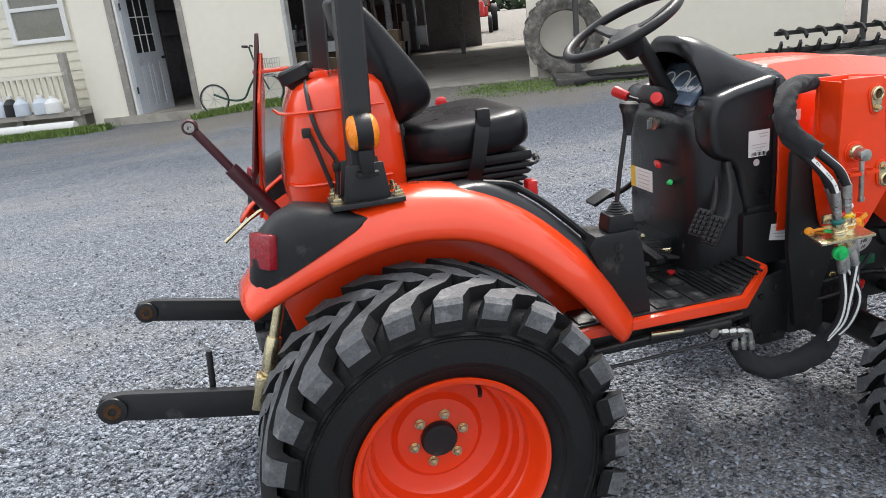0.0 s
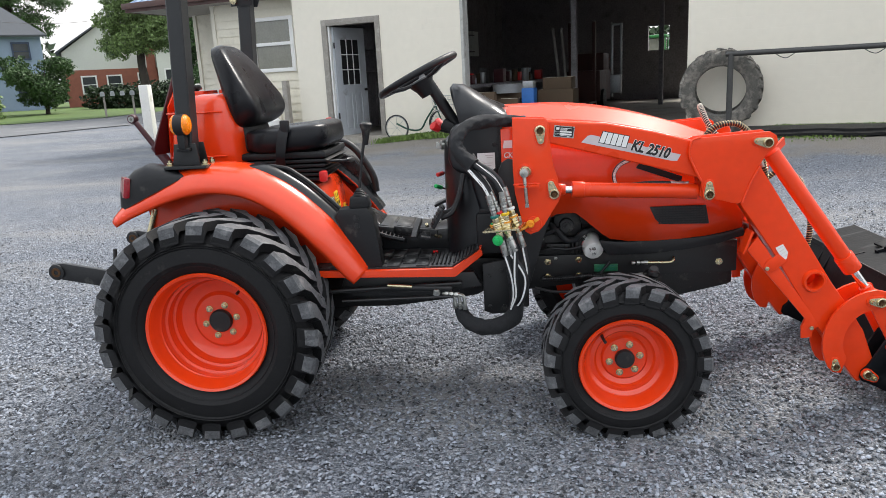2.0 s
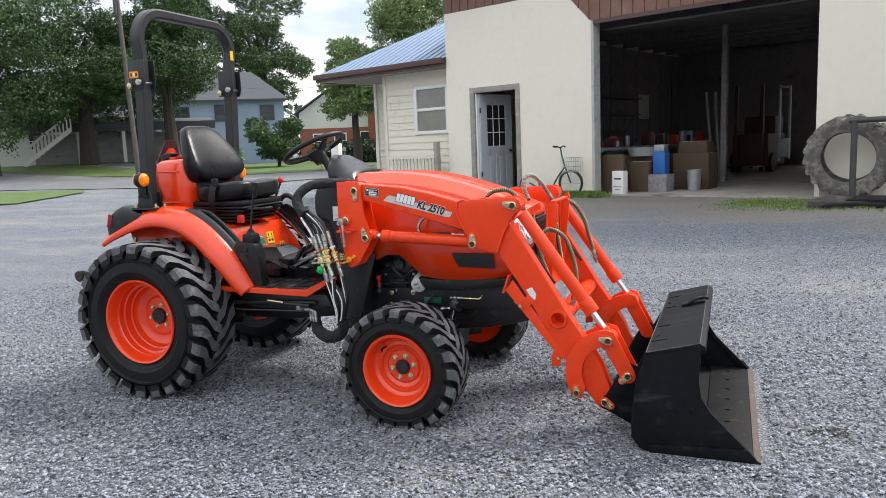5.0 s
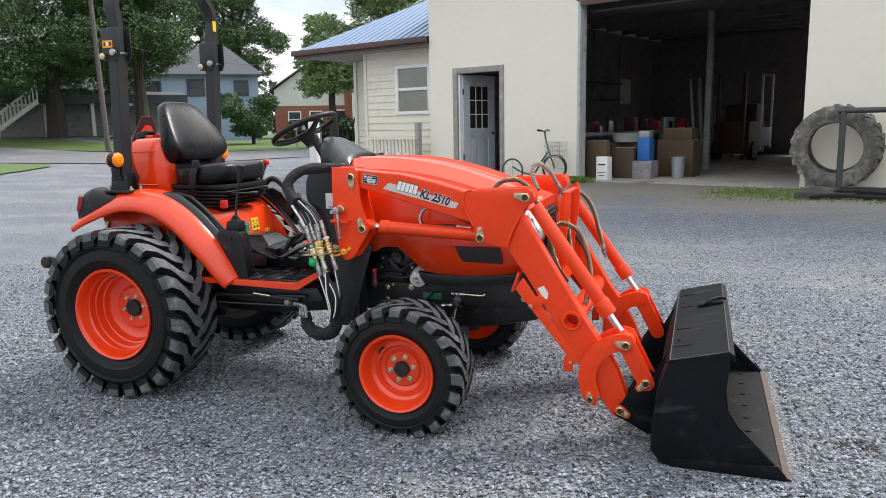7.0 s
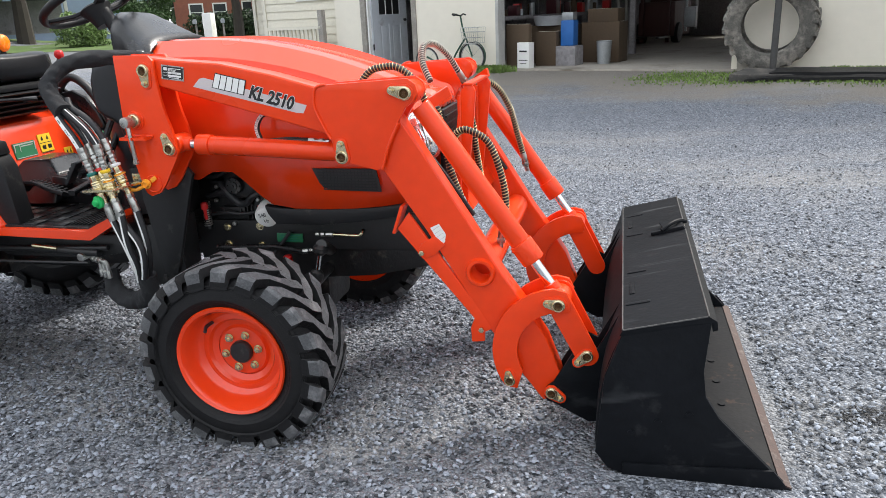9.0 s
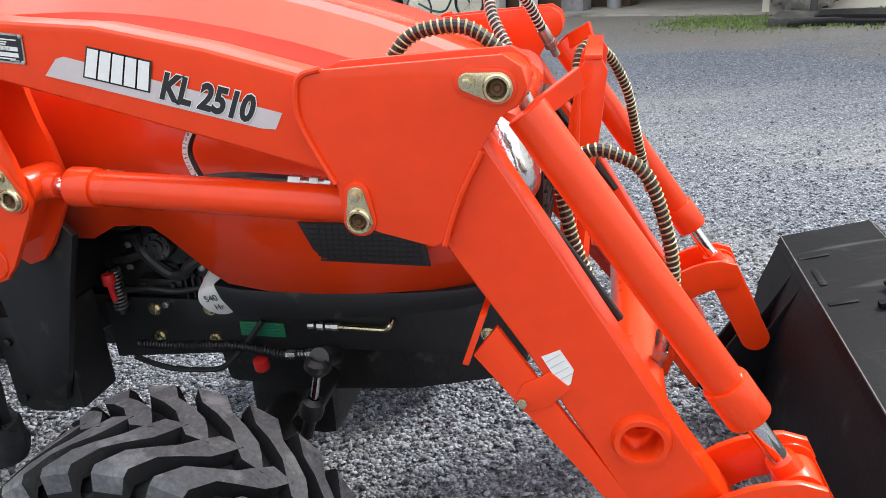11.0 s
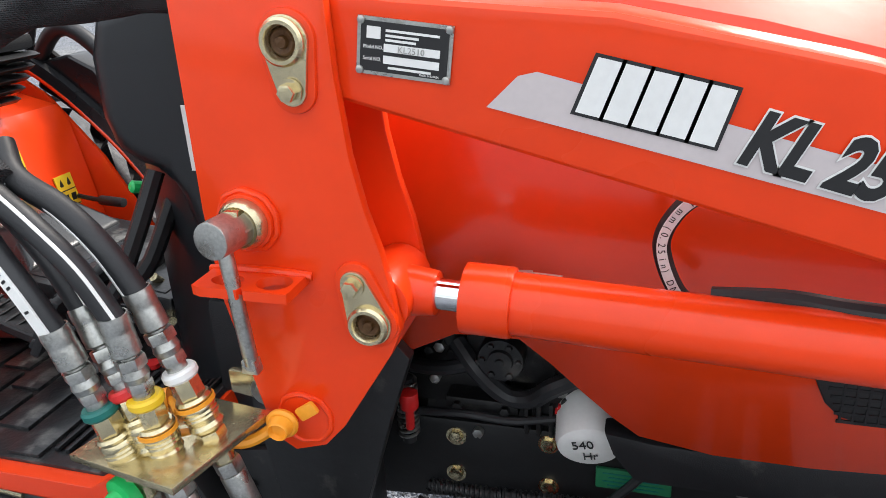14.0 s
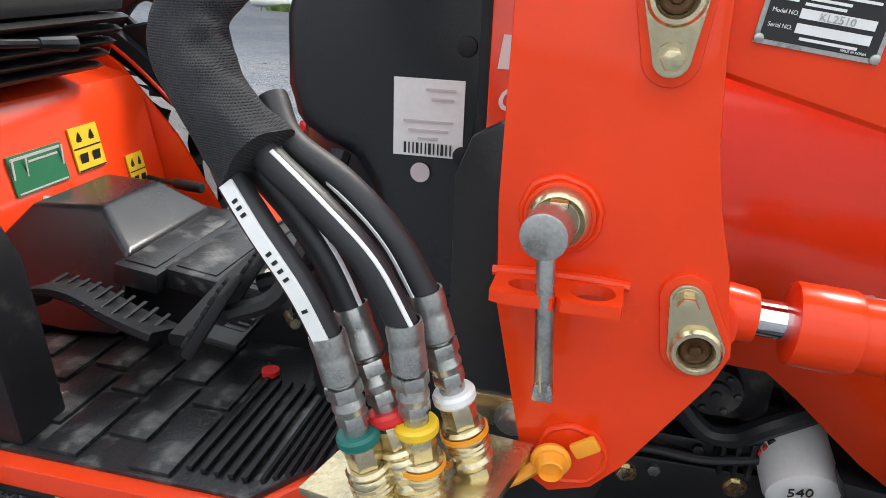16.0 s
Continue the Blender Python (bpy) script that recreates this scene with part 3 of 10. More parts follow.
# ---- workshop walls ----
def wall_paint(name, base, rough, block=None):
    mt = material(name, base, rough, 0, 0.035, 0.8, 0.0, dirt=tuple(c * 0.80 for c in base), dirt_amount=0.06, dirt_scale=0.9)
    n, l = mt.node_tree.nodes, mt.node_tree.links
    tc = n.new("ShaderNodeTexCoord")
    mp = n.new("ShaderNodeMapping")
    mp.inputs["Rotation"].default_value = (radians(90), 0, 0)
    br = n.new("ShaderNodeTexBrick")
    br.inputs["Color1"].default_value = br.inputs["Color2"].default_value = (1, 1, 1, 1)
    br.inputs["Mortar"].default_value = (0.3, 0.3, 0.3, 1)
    br.inputs["Scale"].default_value = 1.0
    br.inputs["Brick Width"].default_value, br.inputs["Row Height"].default_value, br.inputs["Mortar Size"].default_value = 0.41, 0.205, 0.006
    nz = n.new("ShaderNodeTexNoise")
    nz.inputs["Scale"].default_value, nz.inputs["Detail"].default_value = 18, 8
    l.new(tc.outputs["Object"], nz.inputs["Vector"])
    ad = n.new("ShaderNodeMath")
    ad.operation = "MULTIPLY_ADD"
    ad.inputs[1].default_value = 0.08
    l.new(nz.outputs["Fac"], ad.inputs[0])
    l.new(br.outputs["Color"], ad.inputs[2])
    bp_ = n.new("ShaderNodeBump")
    bp_.inputs["Strength"].default_value, bp_.inputs["Distance"].default_value = 0.20, 0.008
    l.new(tc.outputs["Object"], mp.inputs["Vector"])
    l.new(mp.outputs["Vector"], br.inputs["Vector"])
    l.new(ad.outputs[0], bp_.inputs["Height"])
    l.new(bp_.outputs["Normal"], n["Principled BSDF"].inputs["Normal"])
    return mt


WALL = wall_paint("cream_painted_block", (0.80, 0.755, 0.645), 0.85)
BROWN = material("brown_metal_siding", (0.185, 0.088, 0.062), 0.5, 0, 0.12, 1.5, 0.05, 60, dirt=(0.24, 0.15, 0.11), dirt_amount=0.2, dirt_scale=1.5)
SIDING = material("cream_vinyl_siding", (0.745, 0.705, 0.585), 0.6, 0, 0.06, 2, 0.05, 200, dirt=(0.56, 0.52, 0.42), dirt_amount=0.12, dirt_scale=2)
TRIM = material("cream_trim", (0.70, 0.665, 0.56), 0.6, 0, 0.06, 3)
WHITE_FRAME = material("white_window_frame", (0.80, 0.80, 0.78), 0.5, 0, 0.05, 5)
PANE = material("dull_window_pane", (0.23, 0.225, 0.185), 0.12, 0, 0.15, 3, 0, coat=0.4, spec=0.6)
GREY_WOOD = material("weathered_grey_wood", (0.29, 0.27, 0.24), 0.85, 0, 0.25, 6, 0.3, 40, dirt=(0.42, 0.40, 0.36), dirt_amount=0.3, dirt_scale=8)
ROOF_BLUE = material("blue_grey_metal_roof", (0.23, 0.31, 0.45), 0.42, 0.2, 0.1, 2, 0.03, 30)
FASCIA = material("dark_red_brown_fascia", (0.085, 0.042, 0.036), 0.5, 0, 0.15, 3)
DARK_IN = material("dark_workshop_boards", (0.26, 0.25, 0.26), 0.9, 0, 0.4, 2, 0.2, 20, dirt=(0.12, 0.11, 0.11), dirt_amount=0.3, dirt_scale=2)
PALE_JAMB = material("pale_weathered_jamb", (0.46, 0.46, 0.44), 0.8, 0, 0.2, 6, 0.2, 40, dirt=(0.28, 0.26, 0.23), dirt_amount=0.25, dirt_scale=5)
DOOR_GREY = material("pale_grey_door_paint", (0.50, 0.53, 0.57), 0.5, 0, 0.08, 4, dirt=(0.30, 0.30, 0.30), dirt_amount=0.12, dirt_scale=5)
T = 0.22
for nm, pts in (("wall_front_west", [(-3.80, -0.3), (-3.80, 4.33), (-0.64, 4.33), (0.0, 3.66), (0.0, -0.3), (-1.80, -0.3), (-1.80, 2.54), (-3.06, 2.54), (-3.06, -0.3)]),
                ("wall_front_east", [(4.17, -0.3), (4.17, 3.66), (4.32, 3.95), (4.60, 4.33), (9.30, 4.33), (9.30, -0.3)])):
    b = B()
    prism(b, pts, 0, T)
    structure(on_site(part(nm, b, WALL)), "cream painted block wall of the workshop", "wall")
b = B()
prism(b, [(10.9, -0.3), (10.9, 3.0), (9.30, 3.0), (9.30, 4.33), (22, 4.33), (22, -0.3)], 0, T)
structure(on_site(part("wall_front_far", b, WALL)), "cream painted block wall beyond a second opening", "wall")
ub = B()
prism(ub, [(-3.80, 4.335), (-3.80, 5.00), (3.2, 6.50), (10.2, 5.05), (10.2, 4.335), (4.60, 4.335), (4.32, 3.955), (4.17, 3.665), (0.0, 3.665), (-0.64, 4.335)], 0.02, T)
upper = structure(on_site(part("wall_upper", ub, DARK_IN)), "brown metal siding above the workshop doors", "wall")
# vertical siding boards with standing ribs
sb = None
u = -3.80
k = 0
while u < 10.0:
    lo = 4.34 if u < -0.64 or u > 4.45 else (4.34 - (u + 0.64) * 1.05 if u < 0 else 3.64)
    lo2 = 4.34 if u + 0.235 < -0.64 or u > 4.45 else (4.34 - (u + 0.235 + 0.64) * 1.05 if u + 0.235 < 0 else 3.64)
    if -0.875 < u < -0.64:
        lo = 4.34
    if 4.10 < u < 4.45:
        lo, lo2 = 3.64 + (u - 4.10) * 2.0, 3.64 + (u + 0.235 - 4.10) * 2.0
    top = 5.0 + (u + 3.8) * 0.214 if u < 3.2 else 6.5 - (u - 3.2) * 0.205
    b = B()
    prism(b, [(u, max(lo, 3.64)), (u, top), (u + 0.232, top + 0.03), (u + 0.232, max(lo2, 3.64))], 0.004, 0.018)
    prism(b, [(u + 0.216, max(lo2, 3.64)), (u + 0.216, top), (u + 0.232, top), (u + 0.232, max(lo2, 3.64))], -0.016, 0.004)
    site_part("siding_board", b, BROWN, upper)
    u += 0.235
# main roof, gable to the yard
b = B()
prism(b, [(-4.48, 4.86), (-4.50, 4.97), (3.2, 6.68), (10.9, 5.05), (10.88, 4.94), (3.2, 6.56)], -0.50, 14.4)
structure(on_site(part("roof", b, material("pale_metal_roof", (0.55, 0.56, 0.56), 0.5, 0.1, 0.1, 2))), "pale metal gable roof of the workshop", "roof")
b = B()
prism(b, [(-4.50, 4.80), (-4.52, 4.96), (3.2, 6.66), (3.2, 6.54)], -0.53, -0.505)
structure(on_site(part("trim", b, WHITE_FRAME)), "white rake board along the gable", "trim")
# garage interior: dark timber shell with openings at the back
b = B()
prism(b, [(-3.80, -0.3), (-3.80, 4.9), (-3.60, 4.9), (-3.60, -0.3)], T, 14.0)
structure(on_site(part("wall_west", b, WALL)), "west wall of the workshop", "wall")
b = B()
for k in range(44):
    prism(b, [(T + 0.02 + 0.31 * k, 0.21), (T + 0.02 + 0.31 * k, 4.15), (T + 0.32 + 0.31 * k, 4.15), (T + 0.32 + 0.31 * k, 0.21)], -3.598, -3.575 - 0.004 * (k % 3), "x")
structure(on_site(part("wall_lining", b, DARK_IN)), "dark board lining of the workshop's west wall", "wall")
b = B()
prism(b, [(-3.55, 0.21), (-3.55, 4.15), (-0.02, 4.15), (-0.02, 0.21), (-1.72, 0.21), (-1.72, 2.62), (-3.14, 2.62), (-3.14, 0.21)], T + 0.004, T + 0.03)
structure(on_site(part("wall_lining", b, DARK_IN)), "dark board lining behind the workshop's front wall", "wall")
b = B()
prism(b, [(9.10, -0.3), (9.10, 4.9), (9.30, 4.9), (9.30, -0.3)], T, 14.0)
structure(on_site(part("wall_east", b, DARK_IN)), "dark east wall inside the workshop", "wall")
b = B()
prism(b, [(-3.60, 4.35), (-3.60, 4.45), (9.10, 4.45), (9.10, 4.35)], T, 14.0)
for k in range(12):
    prism(b, [(-3.60, 4.16), (-3.60, 4.35), (9.10, 4.35), (9.10, 4.16)], 0.9 + k * 1.1, 0.96 + k * 1.1)
structure(on_site(part("ceiling", b, DARK_IN)), "dark joisted ceiling inside the workshop", "ceiling")
b = B()
prism(b, [(-3.60, -0.3), (-3.60, 0.205), (9.10, 0.235), (9.10, -0.3)], -0.06, 14.0)
structure(on_site(part("floor", b, CONCRETE)), "dusty concrete workshop floor", "floor")


# back wall with a wide rear doorway and a small window
b = B()
for pts in ([(-3.60, -0.3), (-3.60, 4.35), (1.65, 4.35), (1.65, -0.3)], [(1.65, -0.3), (1.65, 1.85), (2.35, 1.85), (2.35, -0.3)], [(1.65, 2.65), (1.65, 4.35), (2.35, 4.35), (2.35, 2.65)],
            [(2.35, -0.3), (2.35, 4.35), (3.05, 4.35), (3.05, -0.3)], [(3.05, 3.2), (3.05, 4.35), (6.2, 4.35), (6.2, 3.2)], [(6.2, -0.3), (6.2, 4.35), (9.10, 4.35), (9.10, -0.3)]):
    prism(b, pts, 13.0, 13.2)
structure(on_site(part("wall_back", b, DARK_IN)), "dark rear wall of the workshop with a wide doorway", "wall")
# opaque near-white panel: daylight through the glass is put into its colour
b = B()
prism(b, [(9.60, 1.95), (9.60, 2.75), (10.4, 2.75), (10.4, 1.95)], -3.57, -3.55, "x")
structure(on_site(part("window_2", b, material("daylight_white_pane", (0.8, 0.82, 0.8), 0.3, 0, 0.1, 3))), "small dusty window in the side wall", "window")

# ---- garage opening: jambs, threshold ----
b = B()
prism(b, [(0.0, 0.18), (0.0, 3.66), (0.06, 3.66), (0.06, 0.18)], -0.015, T + 0.02)
structure(on_site(part("door_2", b, PALE_JAMB)), "weathered jamb of the wide garage opening", "doorway")
b = B()
prism(b, [(0.05, 3.60), (0.05, 3.68), (4.17, 3.68), (4.17, 3.60)], -0.02, 0.0)
structure(on_site(part("trim", b, FASCIA)), "dark trim over the garage opening", "trim")
b = B()
for k in range(5):
    prism(b, [(0.08, 3.50 + 0.045 * k), (0.08, 3.54 + 0.045 * k), (4.12, 3.54 + 0.045 * k), (4.12, 3.50 + 0.045 * k)], 0.35 + 0.55 * k, 0.86 + 0.55 * k, bev=0.006)
structure(on_site(part("garage_door_panels", b, material("grey_door_panels", (0.07, 0.07, 0.075), 0.6, 0, 0.2, 3))), "raised sectional garage door under the ceiling", "door")

# ---- side door with its frame, and the leaf standing ajar ----
b = B()
for pts in ([(-3.12, 0.05), (-3.12, 2.60), (-3.00, 2.60), (-3.00, 0.05)], [(-1.86, 0.05), (-1.86, 2.60), (-1.75, 2.60), (-1.75, 0.05)], [(-3.00, 2.48), (-3.00, 2.60), (-1.86, 2.60), (-1.86, 2.48)]):
    prism(b, pts, -0.022, T - 0.03, bev=0.004)
fr = structure(on_site(part("door_1", b, GREY_WOOD)), "weathered wooden frame of the side door", "doorway")
b = B()
prism(b, [(-2.99, 0.06), (-2.99, 2.47), (-2.95, 2.47), (-2.95, 0.06)], 0.02, 0.16)
site_part("inner_frame", b, WHITE_FRAME, fr)
b = B()
prism(b, [(-3.3, 0.00), (-3.2, 0.055), (-1.7, 0.055), (-1.6, 0.00)], -0.75, 0.02)
structure(on_site(part("door_step", b, CONCRETE)), "worn concrete step at the side door", "step")
leaf_m = BMX @ Matrix.Translation((-2.93, 0.10, 0.075)) @ Matrix.Rotation(radians(79), 4, "Z")
leaf = thing("side_door", "pale grey panelled door with nine small panes, standing ajar", "door", leaf_m.translation)
W, Hh = 0.98, 2.38


def leaf_part(name, bm, mt, label=""):
    bm.transform(leaf_m)
    return part(name, bm, mt, leaf, label)


b = B()
for x0, z0, x1, z1 in ((0, 0, 0.20, Hh), (W - 0.20, 0, W, Hh), (0.20, 0, W - 0.20, 0.24), (0.20, 1.02, W - 0.20, 1.20), (0.20, 2.14, W - 0.20, Hh), (0.46, 0.24, 0.52, 1.02)):
    prism(b, [(x0, z0), (x0, z1), (x1, z1), (x1, z0)], -0.022, 0.022)
leaf_part("frame", b, DOOR_GREY)
for x0 in (0.20, 0.52):
    b = B()
    prism(b, [(x0, 0.24), (x0, 1.02), (x0 + 0.26, 1.02), (x0 + 0.26, 0.24)], -0.008, 0.008)
    prism(b, [(x0 + 0.05, 0.29), (x0 + 0.05, 0.97), (x0 + 0.21, 0.97), (x0 + 0.21, 0.29)], -0.016, 0.016, bev=0.006)
    leaf_part("panel", b, DOOR_GREY)
for i in range(3):
    for j in range(3):
        b = B()
        x0, z0 = 0.205 + i * 0.192, 1.205 + j * 0.313
        prism(b, [(x0, z0), (x0, z0 + 0.30), (x0 + 0.182, z0 + 0.30), (x0 + 0.182, z0)], -0.004, 0.004)
        leaf_part("pane", b, INK)
b = B()
for i in (1, 2):
    x0 = 0.20 + i * 0.1925
    prism(b, [(x0 - 0.010, 1.20), (x0 - 0.010, 2.14), (x0 + 0.010, 2.14), (x0 + 0.010, 1.20)], -0.014, 0.014)
    z0 = 1.20 + i * 0.313
    prism(b, [(0.20, z0 - 0.010), (0.20, z0 + 0.010), (W - 0.20, z0 + 0.010), (W - 0.20, z0 - 0.010)], -0.0145, 0.0145)
leaf_part("glazing_bars", b, WHITE_FRAME)
b = B()
cyl(b, (W - 0.08, -0.02, 1.08), (W - 0.08, -0.07, 1.08), 0.028, seg=14, bev=0.006)
leaf_part("knob", b, INK)
for z in (0.5, 1.95):
    b = B()
    cyl(b, (-0.01, -0.03, z), (-0.01, -0.03, z + 0.12), 0.016, seg=8)
    leaf_part("hinge", b, BLACK_STEEL)

# ---- annexe with lap siding ----
AV = 0.42
b = B()
prism(b, [(-6.30, 0.0), (-6.30, 3.28), (-3.80, 3.28), (-3.80, 0.0)], AV + 0.03, AV + 0.20)
an = structure(on_site(part("wall_annexe", b, SIDING)), "cream lap-sided annexe wall", "wall")
lap = 0.172
for k in range(19):
    z0 = 0.06 + k * lap
    z1 = min(z0 + lap, 3.28)
    spans = [(-6.22, -3.80)]
    if z1 > 1.62 and z0 < 2.82:
        spans = [(-6.22, -5.26), (-4.10, -3.80)]
    for u0, u1 in spans:
        b = B()
        b.faces.new([b.verts.new(p) for p in ((u0, AV + 0.002, z0), (u1, AV + 0.002, z0), (u1, AV + 0.024, z1), (u0, AV + 0.024, z1))])
        b.faces.new([b.verts.new(p) for p in ((u0, AV + 0.024, z0 + 0.001), (u1, AV + 0.024, z0 + 0.001), (u1, AV + 0.002, z0), (u0, AV + 0.002, z0))])
        bmesh.ops.recalc_face_normals(b, faces=b.faces[:])
        site_part("siding_board", b, SIDING, an)
b = B()
prism(b, [(-6.32, 0.0), (-6.32, 3.28), (-6.22, 3.28), (-6.22, 0.0)], AV - 0.012, AV + 0.10)
structure(on_site(part("trim", b, TRIM)), "cream corner post of the annexe", "trim")
win = thing("window_1", "white sash window with dull grey panes in the annexe", "window", bp(-4.68, AV, 2.2), "", "structure")
b = B()
for u0, z0, u1, z1 in ((-5.24, 1.63, -5.14, 2.81), (-4.20, 1.63, -4.10, 2.81), (-5.14, 1.63, -4.20, 1.71), (-5.14, 2.73, -4.20, 2.81), (-5.14, 2.20, -4.20, 2.27)):
    prism(b, [(u0, z0), (u0, z1), (u1, z1), (u1, z0)], AV - 0.03, AV + 0.06, bev=0.006)
site_part("window_frame", b, WHITE_FRAME, win)
for z0, z1 in ((1.71, 2.20), (2.27, 2.73)):
    b = B()
    prism(b, [(-5.14, z0), (-5.14, z1), (-4.20, z1), (-4.20, z0)], AV + 0.012, AV + 0.02)
    site_part("pane", b, PANE, win)
# recessed side of the annexe with a narrow dark door
b = B()
prism(b, [(-8.0, 0.0), (-8.0, 3.26), (-6.32, 3.26), (-6.32, 0.0)], AV + 1.42, AV + 1.6)
an2 = structure(on_site(part("wall_annexe_side", b, SIDING)), "recessed cream lap-sided wall of the annexe", "wall")
for k in range(18):
    z0 = 0.06 + k * lap
    b = B()
    b.faces.new([b.verts.new(p) for p in ((-8.0, AV + 1.385, z0), (-7.05, AV + 1.385, z0), (-7.05, AV + 1.412, z0 + lap), (-8.0, AV + 1.412, z0 + lap))])
    site_part("siding_board", b, SIDING, an2)
b = B()
prism(b, [(-6.98, 0.1), (-6.98, 2.55), (-6.40, 2.55), (-6.40, 0.1)], AV + 1.38, AV + 1.41)
structure(on_site(part("door_3", b, material("brown_door", (0.13, 0.10, 0.08), 0.6))), "narrow brown door of the annexe", "door")
b = B()
prism(b, [(-8.06, 0.0), (-8.06, 3.26), (-7.96, 3.26), (-7.96, 0.0)], AV + 1.36, AV + 1.6)
structure(on_site(part("trim", b, TRIM)), "cream corner post", "trim")
b = B()
prism(b, [(AV + 0.2, 0.0), (AV + 0.2, 3.26), (AV + 1.42, 3.26), (AV + 1.42, 0.0)], -6.30, -6.16, "x")
structure(on_site(part("wall_annexe_return", b, SIDING)), "cream return wall of the annexe", "wall")
b = B()
prism(b, [(AV + 1.6, 0.0), (AV + 1.6, 3.26), (10, 3.26), (10, 0.0)], -8.0, -7.86, "x")
structure(on_site(part("wall_annexe_west", b, SIDING)), "cream west wall of the annexe", "wall")
# hipped metal roof
b = B()
E0 = [(-8.35, -0.05, 3.36), (-3.80, -0.05, 3.36), (-3.80, 9.0, 3.36), (-8.35, 9.0, 3.36)]
R0 = [(-5.7, 3.2, 4.95), (-3.80, 3.2, 4.95), (-3.80, 6.5, 4.95), (-5.7, 6.5, 4.95)]
lo = [b.verts.new(p) for p in E0]
hi = [b.verts.new(p) for p in R0]
b.faces.new((lo[0], lo[1], hi[1], hi[0]))
b.faces.new((lo[3], lo[0], hi[0], hi[3]))
b.faces.new((lo[2], lo[3], hi[3], hi[2]))
b.faces.new(hi)
b.faces.new(lo[::-1])
arf = structure(on_site(part("roof_annexe", b, ROOF_BLUE)), "blue-grey ribbed metal hip roof of the annexe", "roof")
for k in range(19):
    u0 = -8.2 + k * 0.235
    f = min(1.0, (u0 + 8.35) / 2.65)
    b = B()
    sweep(b, [(u0, -0.06, 3.365), (u0, -0.05 + 3.25 * f, 3.365 + 1.59 * f)], rect_ring(0.016, 0.012, 0.003), True, (1, 0, 0))
    site_part("roof_rib", b, ROOF_BLUE, arf)
b = B()
prism(b, [(-0.09, 3.16), (-0.09, 3.355), (-0.05, 3.355), (-0.05, 3.16)], -8.37, -3.80, "x")
prism(b, [(-8.37, 3.16), (-8.37, 3.355), (-8.33, 3.355), (-8.33, 3.16)], -0.05, 9.0)
prism(b, [(-0.17, 3.23), (-0.17, 3.36), (-0.09, 3.33), (-0.09, 3.23)], -8.40, -3.80, "x", 0.01)
structure(on_site(part("trim", b, FASCIA)), "dark red-brown fascia and gutter of the annexe", "trim")
# soffit tone is darkened: shade under the eaves is put into its colour
b = B()
prism(b, [(-8.33, 3.17), (-8.33, 3.22), (-3.82, 3.22), (-3.82, 3.17)], -0.04, 2.0)
structure(on_site(part("soffit", b, material("shaded_soffit", (0.30, 0.28, 0.25), 0.8))), "plain soffit under the annexe eaves", "soffit")

# porch deck, rail and clutter beside the annexe
b = B()
prism(b, [(-6.3, 0.33), (-6.3, 0.42), (-3.82, 0.42), (-3.82, 0.33)], -0.40, AV - 0.01)
for u0 in (-6.25, -5.1, -3.98):
    prism(b, [(u0, -0.05), (u0, 0.332), (u0 + 0.12, 0.332), (u0 + 0.12, -0.05)], -0.32, -0.20)
structure(on_site(part("porch_deck", b, GREY_WOOD)), "low weathered porch deck", "porch")
rail = thing("porch_rail", "weathered cream wooden porch rail with slats", "railing", bp(-4.8, -0.2, 0.42))
b = B()
prism(b, [(-5.55, 1.04), (-5.55, 1.10), (-3.98, 1.10), (-3.98, 1.04)], -0.30, -0.18)
prism(b, [(-5.55, 0.50), (-5.55, 0.55), (-3.98, 0.55), (-3.98, 0.50)], -0.26, -0.22)
site_part("handrail", b, TRIM, rail)
for k in range(13):
    b = B()
    u0 = -5.48 + k * 0.115
    prism(b, [(u0, 0.52), (u0, 1.05), (u0 + 0.05, 1.05), (u0 + 0.05, 0.52)], -0.255, -0.215)
    site_part("slat", b, TRIM, rail)
b = B()
prism(b, [(-4.04, 0.10), (-4.04, 1.42), (-3.92, 1.42), (-3.92, 0.10)], -0.30, -0.18, bev=0.01)
site_part("post", b, GREY_WOOD, rail)
JUG = material("milky_plastic", (0.55, 0.60, 0.66), 0.4, 0, 0.15, 8)
for k, (u0, w, h, mt) in enumerate(((-5.30, 0.11, 0.34, JUG), (-5.12, 0.12, 0.36, INK), (-4.92, 0.13, 0.34, JUG), (-4.55, 0.14, 0.33, JUG), (-4.32, 0.15, 0.30, WHITE), (-5.48, 0.08, 0.22, RED))):
    jug = thing("plastic_jug", ("dark" if mt is INK else "red" if mt is RED else "milky") + " plastic jug standing on the porch deck", "jug", bp(u0, -0.31, 0.42))
    b = B()
    lathe(b, [(0, 0), (0, w), (0.03, w * 1.06), (h * 0.6, w), (h * 0.8, w * 0.55), (h * 0.86, w * 0.3), (h * 0.86, 0)], (u0, -0.31, 0.42), (0, 0, 1), 14)
    site_part("body", b, mt, jug)
    b = B()
    cyl(b, (u0, -0.31, 0.42 + h * 0.85), (u0, -0.31, 0.42 + h), w * 0.33, seg=10, bev=0.006)
    site_part("cap", b, WHITE, jug)
